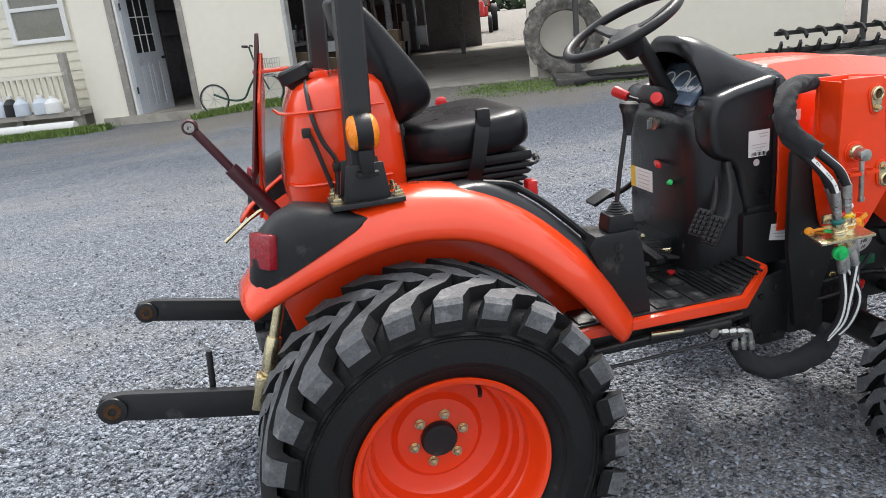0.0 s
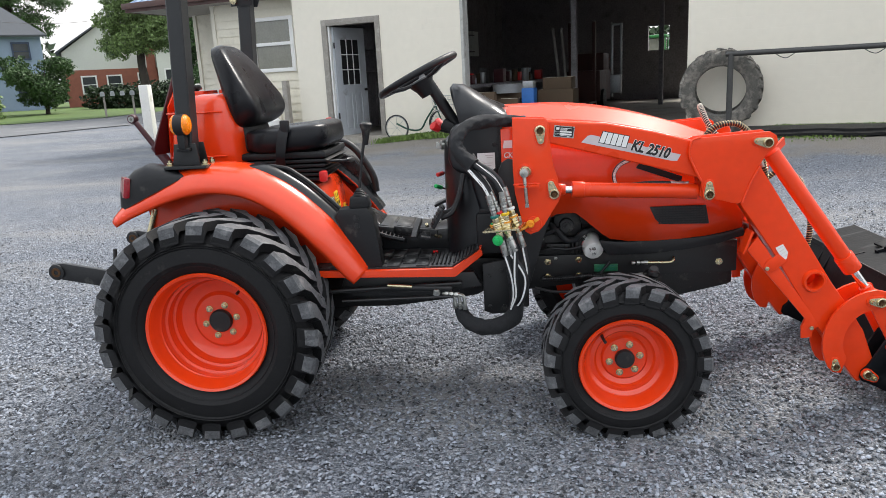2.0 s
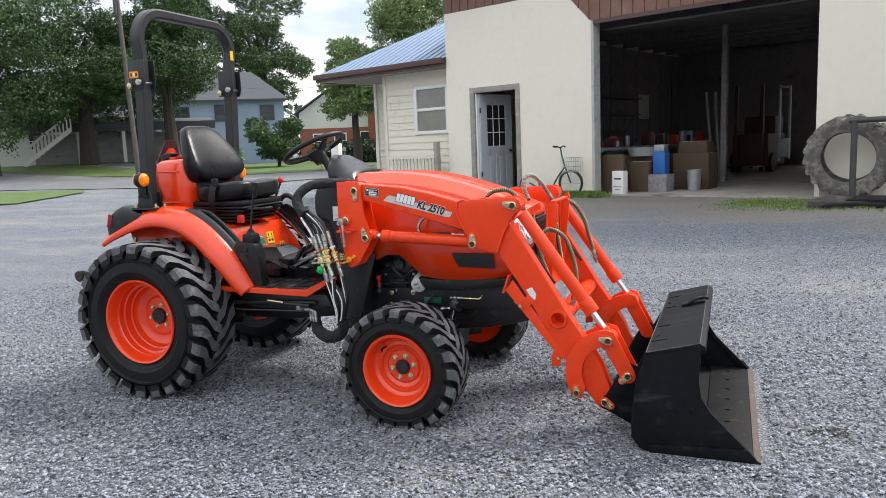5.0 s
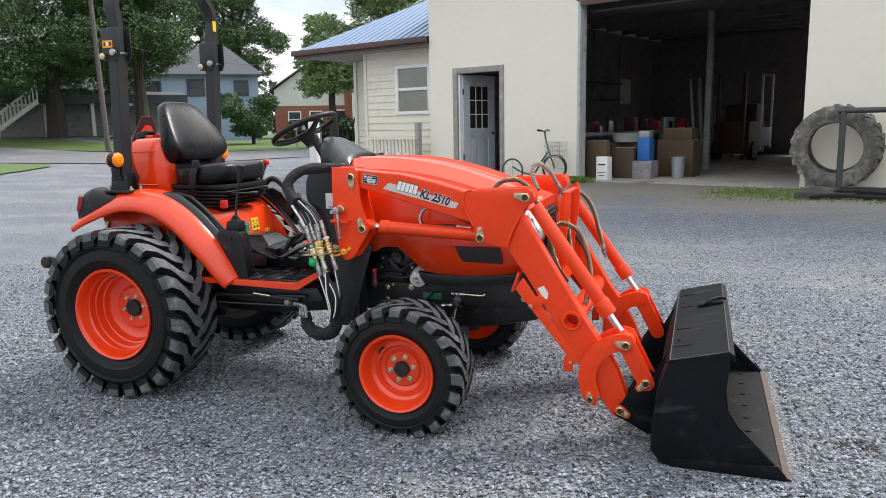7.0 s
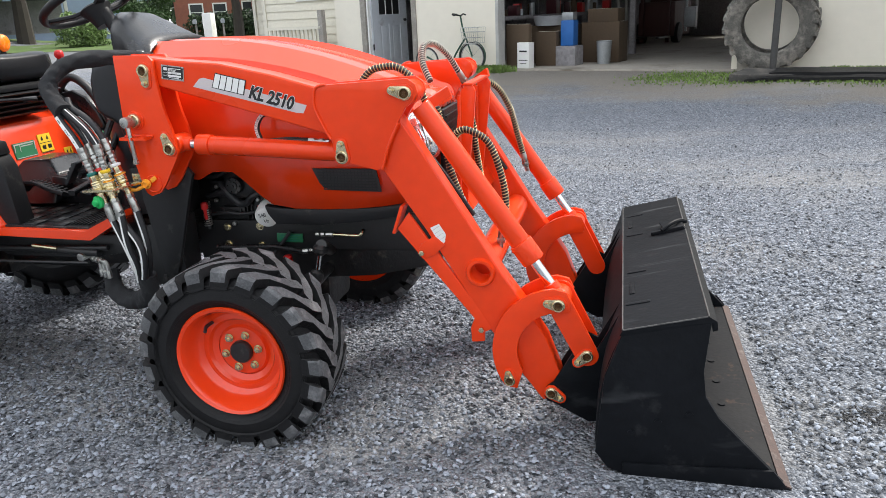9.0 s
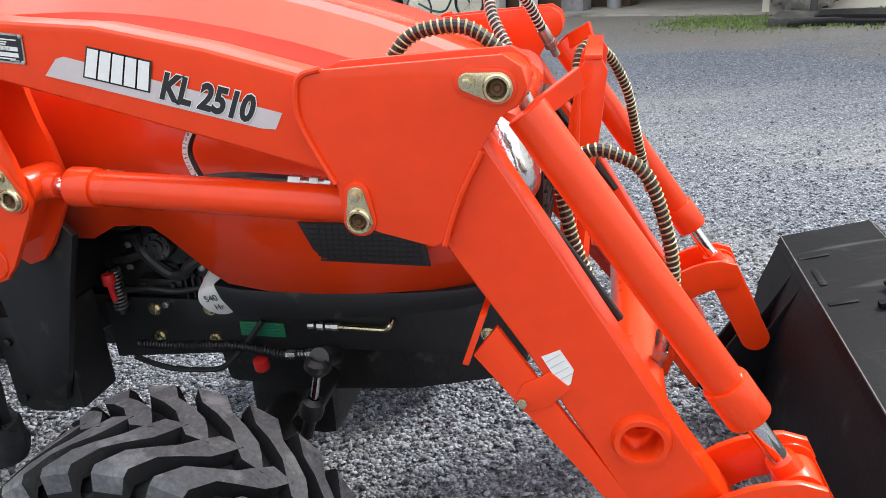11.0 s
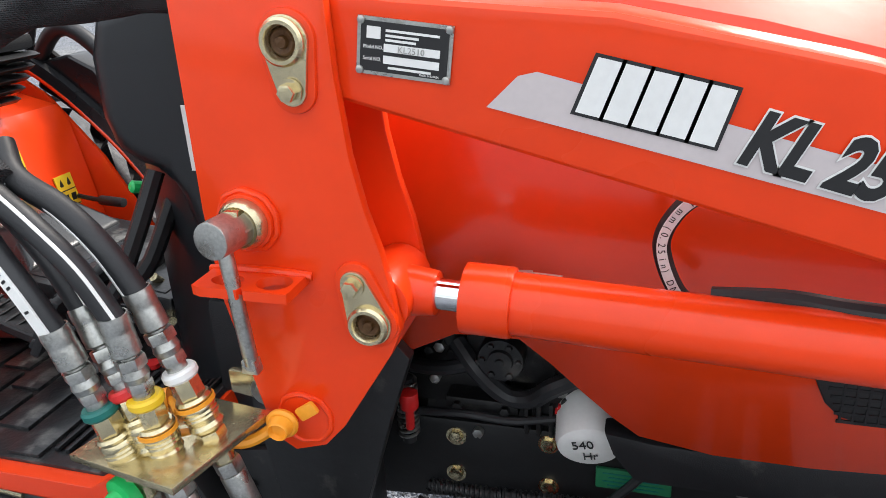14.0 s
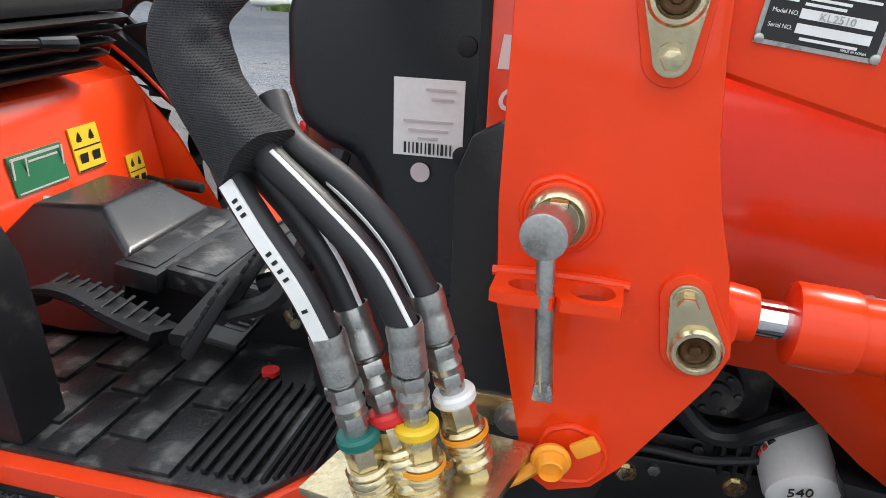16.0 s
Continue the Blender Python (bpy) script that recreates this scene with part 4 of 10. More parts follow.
# white-painted log and posts by the yard's edge
LOGW = material("white_painted_timber", (0.74, 0.73, 0.70), 0.7, 0, 0.08, 3, 0.15, 30, dirt=(0.45, 0.43, 0.38), dirt_amount=0.2, dirt_scale=3)
p, q = bp(-6.7, -0.55, 0.15), bp(-3.85, -0.55, 0.17)
b = B()
cyl(b, p, q, 0.10, seg=18, bev=0.03)
tagged(part("white_log", b, LOGW), "white-painted log lying along the yard edge", "log")
for x, y, h in ((-9.35, 18.05, 1.55), (-7.45, 17.6, 1.50)):
    b = B()
    gz = ground_z(x, y)
    prism(b, [(x - 0.14, y - 0.14), (x - 0.14, y + 0.14), (x + 0.14, y + 0.14), (x + 0.14, y - 0.14)], gz - 0.05, gz + h, "z", 0.03)
    tagged(part("white_post", b, LOGW), "square white-painted wooden post at the yard edge", "post", "white posts")

# ---- scooter against the wall ----
BIKE_GREEN = material("dark_green_frame", (0.02, 0.07, 0.045), 0.4, 0.2, 0.1, 10)
sc = thing("kick_scooter", "green kick scooter with a wire basket leaning by the wall", "scooter", bp(-0.85, -0.25, 0.2))
for u0 in (-0.37, -1.38):
    b = B()
    z0 = ground_z(*bp(u0, -0.25).to_2d())
    lathe(b, [(-0.018, 0.245), (-0.012, 0.262), (0, 0.268), (0.012, 0.262), (0.018, 0.245), (0, 0.238)], (u0, -0.25, z0 + 0.265), (0, 1, 0), 36, True)
    wh = site_part("wheel", b, HOSE, sc)
    b = B()
    for k in range(8):
        a = k * math.tau / 8
        cyl(b, (u0, -0.25, z0 + 0.265), (u0 + 0.24 * math.cos(a), -0.25, z0 + 0.265 + 0.24 * math.sin(a)), 0.0035, seg=5)
    lathe(b, [(-0.006, 0.225), (-0.006, 0.240), (0.006, 0.240), (0.006, 0.225)], (u0, -0.25, z0 + 0.265), (0, 1, 0), 28, True)
    site_part("spokes", b, STEEL, wh)
b = B()
tube(b, [(-1.38, -0.25, 0.46), (-1.10, -0.25, 0.34), (-0.85, -0.25, 0.34), (-0.70, -0.25, 0.55), (-0.52, -0.25, 0.78)], 0.018, 5, 8)
tube(b, [(-0.37, -0.25, 0.46), (-0.47, -0.25, 0.72), (-0.56, -0.25, 0.98), (-0.60, -0.25, 1.18)], 0.016, 4, 8)
lathe(b, [(-0.03, 0.275), (0.03, 0.275)], (-0.37, -0.25, 0.465), (0, 1, 0), 36)
site_part("frame", b, BIKE_GREEN, sc)
b = B()
tube(b, [(-0.60, -0.48, 1.20), (-0.62, -0.40, 1.22), (-0.60, -0.25, 1.19), (-0.62, -0.12, 1.22), (-0.60, -0.06, 1.20)], 0.014, 4, 8)
cyl(b, (-0.66, -0.44, 1.22), (-0.56, -0.44, 1.21), 0.02, seg=8)
site_part("handlebar", b, BLACK, sc)
b = B()
for k in range(9):
    f = k / 8
    cyl(b, (-0.46 + 0.30 * f, -0.42, 0.70), (-0.50 + 0.36 * f, -0.44, 0.98), 0.004, seg=5)
    cyl(b, (-0.46 + 0.30 * f, -0.16, 0.70), (-0.50 + 0.36 * f, -0.14, 0.98), 0.004, seg=5)
for z in (0.70, 0.80, 0.90, 0.98):
    g = (z - 0.70) / 0.28
    tube(b, [(-0.46 - 0.04 * g, -0.42 - 0.02 * g, z), (-0.16 + 0.02 * g, -0.42 - 0.02 * g, z), (-0.16 + 0.02 * g, -0.16 + 0.02 * g, z), (-0.46 - 0.04 * g, -0.16 + 0.02 * g, z), (-0.46 - 0.04 * g, -0.42 - 0.02 * g, z)], 0.005, 1, 5)
site_part("wire_basket", b, STEEL, sc)

# ---- big worn tractor tyre against the wall ----
OLD_RUBBER = material("weathered_grey_rubber", (0.13, 0.125, 0.112), 0.9, 0, 0.35, 5, 0.4, 40, dirt=(0.34, 0.31, 0.27), dirt_amount=0.5, dirt_scale=6)
ot = thing("old_tractor_tyre", "large weathered grey tractor tyre leaning on the wall", "tyre", bp(4.74, -0.25, 0.25))
TM = Matrix.Translation((4.74, -0.27, 0.895)) @ Matrix.Rotation(radians(9), 4, "X")
b = B()
prof = [(0.12, 0.395), (0.15, 0.42), (0.175, 0.50), (0.18, 0.56), (0.16, 0.615), (0.08, 0.632), (-0.08, 0.632), (-0.16, 0.615), (-0.18, 0.56), (-0.175, 0.50), (-0.15, 0.42), (-0.12, 0.395), (-0.10, 0.40), (-0.13, 0.47), (-0.13, 0.56), (0.0, 0.60), (0.13, 0.56), (0.13, 0.47), (0.10, 0.40)]
lathe(b, prof, (0, 0, 0), (0, 1, 0), 64, True)
b.transform(TM)
site_part("carcass", b, OLD_RUBBER, ot)
b = B()
for side in (-1, 1):
    for k in range(22):
        a0 = math.tau * (k + (0.5 if side > 0 else 0)) / 22
        rows = []
        for s in (0.0, 0.2, 0.6, 1.0):
            y = side * (0.186 - 0.20 * max(0, s - 0.15) / 0.85)
            a = a0 + 0.22 * s
            rb, rt = (0.55, 0.57) if s == 0 else (0.60, 0.655)
            rows.append([V(r * math.sin(a + w / 0.64), y, r * math.cos(a + w / 0.64)) for r, w in ((rb, -0.034), (rt, -0.026), (rt, 0.026), (rb, 0.034))])
        loft(b, rows, True, True)
b.transform(TM)
site_part("tread", b, OLD_RUBBER, ot)
b = B()
prism(b, [(4.30, 0.20), (4.28, 0.50), (4.52, 0.36), (4.60, 0.20)], -0.20, -0.04)
tagged(on_site(part("concrete_chock", b, CONCRETE)), "pale concrete block wedged under the old tyre", "block")

# ---- pipe hitching rail ----
PIPE = material("dull_grey_pipe", (0.075, 0.075, 0.073), 0.55, 0.4, 0.2, 8, 0.1, 60)
pr = thing("pipe_rail", "dull grey steel pipe rail with hanging wire hooks", "rail", bp(4.90, -0.8, 0.25))
b = B()
cyl(b, (4.90, -0.80, 0.20), (4.90, -0.80, 1.45), 0.046, seg=18)
site_part("post", b, PIPE, pr)
b = B()
cyl(b, (9.25, -0.80, 0.20), (9.25, -0.80, 1.45), 0.046, seg=18)
site_part("post", b, PIPE, pr)
b = B()
cyl(b, (4.82, -0.80, 1.455), (9.40, -0.80, 1.455), 0.042, seg=18, bev=0.01)
site_part("top_rail", b, PIPE, pr)
for u0 in (5.55, 6.75, 7.95):
    b = B()
    tube(b, [(u0, -0.80, 1.415), (u0 + 0.07, -0.83, 1.37), (u0 + 0.15, -0.83, 1.35), (u0 + 0.24, -0.82, 1.40), (u0 + 0.26, -0.80, 1.415)], 0.007, 5, 6)
    site_part("wire_hook", b, PIPE, pr)
b = B()
prism(b, [(4.50, 0.0), (4.50, 0.30), (12.0, 0.33), (12.0, 0.0)], -1.75, -0.62, bev=0.03)
tagged(on_site(part("rubber_belt", b, material("old_conveyor_belt", (0.055, 0.052, 0.048), 0.9, 0, 0.3, 3, 0.4, 20, dirt=(0.20, 0.18, 0.15), dirt_amount=0.35, dirt_scale=3))), "dusty black timber sleeper edging along the wall", "edging")
# rake implement beyond
rk = thing("rake_implement", "black steel grapple rake with curved tines", "implement", bp(8.7, -1.3, 0.3))
b = B()
prism(b, [(7.72, 0.36), (7.72, 0.42), (10.6, 0.42), (10.6, 0.36)], -1.45, -1.35)
prism(b, [(7.78, 0.60), (7.78, 0.66), (10.6, 0.66), (10.6, 0.60)], -1.30, -1.22)
prism(b, [(7.70, 0.20), (7.72, 0.38), (10.6, 0.38), (10.6, 0.20)], -1.15, -1.05)
site_part("beam", b, BLACK_STEEL, rk)
for k in range(11):
    u0 = 7.75 + k * 0.27
    b = B()
    prism(b, [(-1.62, 0.50), (-1.55, 0.36), (-1.35, 0.33), (-1.10, 0.36), (-1.10, 0.42), (-1.35, 0.40), (-1.50, 0.44), (-1.58, 0.54)], u0, u0 + 0.03, "x")
    prism(b, [(-1.58, 0.60), (-1.45, 0.68), (-1.25, 0.70), (-1.15, 0.66), (-1.15, 0.60), (-1.28, 0.63), (-1.45, 0.61), (-1.54, 0.55)], u0 + 0.1, u0 + 0.13, "x")
    site_part("tine", b, BLACK_STEEL, rk)

# ---- inside the garage ----
CARD = material("brown_cardboard", (0.087, 0.059, 0.036), 0.85, 0, 0.12, 3, 0.1, 40)
TIN = material("grey_tin", (0.35, 0.37, 0.38), 0.45, 0.5, 0.2, 6)


def carton(u0, v0, z0, w, d, h, mt, label, turn=0.0, flap=True):
    t = thing("carton", label, "box", bp(u0 + w / 2, v0 + d / 2, z0), "boxes in the garage")
    m = Matrix.Translation((u0 + w / 2, v0 + d / 2, z0)) @ Matrix.Rotation(radians(turn), 4, "Z")
    b = B()
    box(b, (0, 0, h / 2), (w, d, h), 0.008)
    b.transform(m)
    site_part("body", b, mt, t)
    if flap:
        b = B()
        box(b, (0, 0, h + 0.002), (w * 0.98, d * 0.16, 0.003))
        b.transform(m)
        site_part("tape", b, TRIM, t)
    return t


FZ0 = 0.215
carton(0.02, 0.30, FZ0, 0.55, 0.09, 0.78, CARD, "tall flat brown carton leaning inside the garage door", -14)
c = carton(0.36, 0.14, FZ0, 0.27, 0.16, 0.46, WHITE, "white printed carton standing on the garage floor", -10)
for z, w in ((0.52, 0.17), (0.36, 0.20), (0.30, 0.14)):
    b = B()
    box(b, (0, -0.0815, z - FZ0), (w, 0.002, 0.03 if z > 0.5 else 0.012))
    b.transform(Matrix.Translation((0.495, 0.22, FZ0)) @ Matrix.Rotation(radians(-10), 4, "Z"))
    site_part("print_bar", b, INK, c)
carton(0.45, 0.75, FZ0, 0.42, 0.30, 0.62, CARD, "brown carton on the garage floor")
carton(1.05, 1.55, FZ0, 0.75, 0.5, 0.75, CARD, "wide brown carton on the garage floor")
carton(1.15, 1.60, FZ0 + 0.75, 0.60, 0.4, 0.24, CARD, "small brown carton stacked on another")
carton(0.10, 1.30, FZ0, 0.85, 0.6, 0.72, CARD, "big brown carton on the garage floor")
t = thing("wash_tub", "round grey tin tub on a carton", "tub", bp(0.45, 1.4, 0.93))
b = B()
lathe(b, [(0, 0), (0, 0.30), (0.02, 0.31), (0.17, 0.35), (0.18, 0.36), (0.17, 0.34), (0.03, 0.29), (0.03, 0)], (0.45, 1.45, FZ0 + 0.72), (0, 0, 1), 28)
site_part("body", b, material("pale_tub", (0.5, 0.52, 0.54), 0.5), t)
t = thing("blue_crate", "blue plastic crate in the garage", "crate", bp(0.95, 0.95, 0.6))
b = B()
box(b, (1.05, 0.95, 0.80), (0.26, 0.24, 0.46), 0.02)
site_part("body", b, material("blue_plastic", (0.02, 0.13, 0.42), 0.45), t)
b = B()
box(b, (1.05, 0.95, 1.10), (0.22, 0.20, 0.14), 0.015)
site_part("lid", b, TIN, t)
b = B()
box(b, (1.05, 0.95, 0.392), (0.40, 0.40, 0.355), 0.01)
tagged(on_site(part("stool", b, DARK_IN)), "dark wooden stool under the blue crate", "stool")
t = thing("metal_bin", "round grey metal bin on the garage floor", "bin", bp(1.62, 1.25, FZ0))
b = B()
lathe(b, [(0, 0), (0, 0.12), (0.40, 0.14), (0.41, 0.15), (0.42, 0.14), (0.40, 0.13), (0.02, 0.11), (0.02, 0)], (1.62, 1.25, FZ0), (0, 0, 1), 20)
site_part("body", b, TIN, t)
# bench with clutter along the west side, uprights, ladders, a lift truck mast
t = thing("workbench", "dark cluttered workbench along the garage wall", "bench", bp(-1.2, 2.5, FZ0))
b = B()
prism(b, [(-2.0, FZ0 + 0.85), (-2.0, FZ0 + 0.92), (-0.35, FZ0 + 0.92), (-0.35, FZ0 + 0.85)], 0.8, 8.0)
site_part("top", b, DARK_IN, t)
for v0 in (0.9, 3.2, 5.5, 7.8):
    b = B()
    prism(b, [(-0.5, FZ0), (-0.5, FZ0 + 0.85), (-0.40, FZ0 + 0.85), (-0.40, FZ0)], v0, v0 + 0.1)
    site_part("leg", b, DARK_IN, t)
rs2 = np.random.RandomState(3)
for k in range(26):
    v0, u0 = 1.0 + k * 0.27, -0.75 + 0.25 * rs2.uniform(-1, 1)
    h, r = rs2.uniform(0.12, 0.42), rs2.uniform(0.05, 0.13)
    mt = (RED, TIN, INK, CARD, MAROON, JUG)[k % 6]
    b = B()
    if k % 2:
        cyl(b, (u0, v0, FZ0 + 0.92), (u0, v0, FZ0 + 0.92 + h), r, seg=14, bev=0.01)
        tagged(on_site(part("paint_can", b, mt)), "paint can on the garage workbench", "can", "cans on the bench")
    else:
        box(b, (u0, v0, FZ0 + 0.92 + h / 2), (r * 2, r * 1.8, h), 0.01)
        tagged(on_site(part("parts_box", b, mt)), "small parts box on the garage workbench", "box", "boxes on the bench")
for k in range(3):
    t = thing("shelf", "dark wall shelf with clutter in the garage", "shelf", bp(-3.4, 4, 1.6))
    b = B()
    prism(b, [(-3.58, 1.55 + 0.5 * k), (-3.58, 1.58 + 0.5 * k), (-3.15, 1.58 + 0.5 * k), (-3.15, 1.55 + 0.5 * k)], 1.0, 9.0)
    site_part("board", b, DARK_IN, t)
for u0, v0, lean in ((1.25, 4.0, 0.0), (4.6, 6.0, 0.0), (2.6, 9.0, 0.0)):
    b = B()
    box(b, (u0, v0, 2.26), (0.13, 0.13, 4.1), 0.01)
    structure(on_site(part("pillar", b, DARK_IN)), "wooden pillar inside the garage", "pillar")
for u0, v0, du in ((0.55, 4.3, 0.36), (0.74, 4.4, 0.28)):
    b = B()
    cyl(b, (u0 + du, v0, FZ0), (u0, v0 + 0.4, 2.35), 0.035, seg=10)
    tagged(on_site(part("leaning_pole", b, material("pale_pole", (0.20, 0.19, 0.175), 0.7))), "pale pole leaning in the dark garage", "pole", "leaning poles")
lt = thing("lift_truck", "dull red lift truck standing in the dark garage", "lift truck", bp(0.5, 8.3, FZ0))
MR = material("dull_red_machine", (0.06, 0.016, 0.013), 0.6)
b = B()
box(b, (0.5, 9.0, 0.85), (1.0, 1.6, 0.9), 0.06)
box(b, (0.5, 9.4, 1.5), (0.9, 0.8, 0.6), 0.08)
site_part("body", b, MR, lt)
for u0 in (0.15, 0.85):
    b = B()
    box(b, (u0, 8.1, 1.45), (0.09, 0.12, 2.4), 0.01)
    site_part("mast", b, MR, lt)
    b = B()
    box(b, (u0, 7.7, 0.40), (0.11, 1.0, 0.05), 0.01)
    site_part("fork", b, BLACK_STEEL, lt)
for u0 in (0.02, 0.98):
    b = B()
    cyl(b, (u0 - 0.1, 8.5, 0.49), (u0 + 0.1, 8.5, 0.49), 0.27, seg=20, bev=0.03)
    site_part("wheel", b, RUBBER, lt)
b = B()
box(b, (1.45, 7.6, 1.55), (0.06, 0.06, 2.0), 0.01)
box(b, (1.70, 7.6, 1.55), (0.06, 0.06, 1.9), 0.01)
box(b, (1.58, 7.6, 2.5), (0.30, 0.06, 0.06), 0.01)
box(b, (1.58, 7.55, 0.9), (0.30, 0.20, 0.5), 0.03)
tagged(on_site(part("engine_hoist", b, TIN)), "pale metal hoist frame in the dark garage", "hoist")

# ---- behind the workshop, seen through the rear doorway ----
def small_tractor(u0, v0, mt, label):
    t = thing("parked_tractor", label, "tractor", bp(u0, v0, 0))
    gz = ground_z(*bp(u0, v0).to_2d())
    b = B()
    box(b, (u0, v0, gz + 1.15), (0.75, 1.6, 0.75), 0.12)
    box(b, (u0, v0 + 1.2, gz + 1.0), (1.1, 1.3, 0.5), 0.1)
    site_part("bonnet", b, mt, t)
    for x in (-0.6, 0.6):
        for y in (0.7, 1.8):
            b = B()
            box(b, (u0 + x, v0 + y, gz + 1.85), (0.07, 0.07, 1.2), 0.01)
            site_part("cab_post", b, mt, t)
    b = B()
    box(b, (u0, v0 + 1.25, gz + 2.5), (1.4, 1.4, 0.14), 0.06)
    site_part("roof", b, mt, t)
    b = B()
    box(b, (u0, v0 + 1.25, gz + 1.85), (1.1, 1.0, 1.1), 0.02)
    site_part("cab_glass", b, PANE, t)
    for x in (-0.85, 0.85):
        b = B()
        cyl(b, (u0 + x - 0.16, v0 + 1.5, gz + 0.68), (u0 + x + 0.16, v0 + 1.5, gz + 0.68), 0.68, seg=24, bev=0.06)
        site_part("rear_wheel", b, RUBBER, t)
        b = B()
        cyl(b, (u0 + x * 0.75 - 0.1, v0 - 0.5, gz + 0.42), (u0 + x * 0.75 + 0.1, v0 - 0.5, gz + 0.42), 0.42, seg=20, bev=0.05)
        site_part("front_wheel", b, RUBBER, t)
    return t


small_tractor(2.6, 25.0, material("faded_red_machine", (0.50, 0.03, 0.03), 0.5), "red tractor with a cab parked behind the workshop")
small_tractor(0.2, 24.0, material("green_machine", (0.03, 0.20, 0.05), 0.5), "green tractor parked behind the workshop")

# ---- grass tufts at the foot of the walls ----
rs3 = np.random.RandomState(11)


def tufts(n, place, hmin, hmax):
    P = np.array([place() for _ in range(n)])
    h = rs3.uniform(hmin, hmax, n)
    a = rs3.uniform(0, math.tau, n)
    w = rs3.uniform(0.006, 0.014, n)
    lean = rs3.uniform(0.2, 0.7, n) * h
    dx, dy = np.cos(a), np.sin(a)
    gz = np.array([ground_z(x, y) for x, y in P]) + 0.005
    c0 = np.stack([P[:, 0] - dy * w, P[:, 1] + dx * w, gz], -1)
    c1 = np.stack([P[:, 0] + dy * w, P[:, 1] - dx * w, gz], -1)
    c2 = np.stack([P[:, 0] + dx * lean * 0.35 + dy * w * 0.8, P[:, 1] + dy * lean * 0.35 - dx * w * 0.8, gz + h * 0.65], -1)
    c3 = np.stack([P[:, 0] + dx * lean, P[:, 1] + dy * lean, gz + h], -1)
    co = np.stack([c0, c1, c2, c3], 1).reshape(-1, 3)
    return co, np.arange(4 * n).reshape(-1, 4)


def along_line(segs):
    def pick():
        u0, v0, u1, v1, s = segs[rs3.randint(len(segs))]
        f = rs3.uniform()
        p = bp(u0 + (u1 - u0) * f + rs3.normal(0, s * 0.6), v0 + (v1 - v0) * f + rs3.normal(0, s))
        return p.x, p.y
    return pick


co, f = tufts(16000, along_line([(-1.7, -0.25, 0.15, -0.28, 0.14), (-1.0, -0.3, 0.35, -0.35, 0.15), (-4.6, -0.8, -3.3, -0.6, 0.12), (-5.6, -1.0, -3.6, -0.75, 0.14)]), 0.03, 0.12)
tagged(raw_mesh("wall_grass", co, f, BLADE), "uncut green grass along the foot of the wall", "grass", "", "stuff")
co, f = tufts(5200, along_line([(3.3, -0.75, 4.6, -0.9, 0.34), (3.2, -1.3, 4.5, -1.6, 0.34), (4.5, -1.8, 6.5, -2.0, 0.22), (5.5, -0.35, 9.2, -0.35, 0.12), (5.6, -0.2, 9.2, -0.2, 0.08)]), 0.010, 0.036)
tagged(raw_mesh("yard_grass", co, f, BLADE), "patchy green grass beside the garage opening", "grass", "", "stuff")

# black rubber mat lying folded in front of the old tyre
t = thing("rubber_mat", "black rubber sheet lying folded on the ground", "mat", bp(5.6, -1.5, 0.2))
for k, (u0, u1, v0, v1, z) in enumerate(((4.75, 7.4, -2.0, -1.2, 0.0), (5.0, 7.6, -1.75, -1.1, 0.035))):
    b = B()
    rows = []
    for i in range(13):
        u_ = u0 + (u1 - u0) * i / 12
        rows.append([bp(u_, v0 + 0.06 * math.sin(i * 1.3 + k), 0), bp(u_, v1 + 0.05 * math.sin(i * 0.9 + 2 * k), 0)])
    rows = [[V(p.x, p.y, ground_z(p.x, p.y) + z + 0.02), V(q.x, q.y, ground_z(q.x, q.y) + z + 0.02), V(q.x, q.y, ground_z(q.x, q.y) + z + 0.055), V(p.x, p.y, ground_z(p.x, p.y) + z + 0.055)] for p, q in rows]
    loft(b, rows, True, True)
    part("sheet", b, RUBBER, t)

# ---- across the road: houses, trees, pole ----
LEAF = material("tree_leaves", (0.042, 0.092, 0.022), 0.6, 0, 0.35, 0.5, 0, island=0.3)
LEAF_LIGHT = material("pale_tree_leaves", (0.155, 0.230, 0.075), 0.6, 0, 0.2, 1.0, 0, island=0.5)
LEAF_DARK = material("dark_hedge_leaves", (0.026, 0.048, 0.018), 0.75, 0, 0.2, 1.0, 0, island=0.5)
BARK = material("grey_brown_bark", (0.048, 0.040, 0.032), 0.9, 0, 0.3, 3, 0.5, 12)
EYE0 = V(2.9, -3.65, 1.34)


def far(az, d, z=0.0):
    """A place by its bearing (degrees from +y towards +x) and distance from the yard."""
    x, y = EYE0.x + d * math.sin(radians(az)), EYE0.y + d * math.cos(radians(az))
    return V(x, y, z + ground_z(x, y))


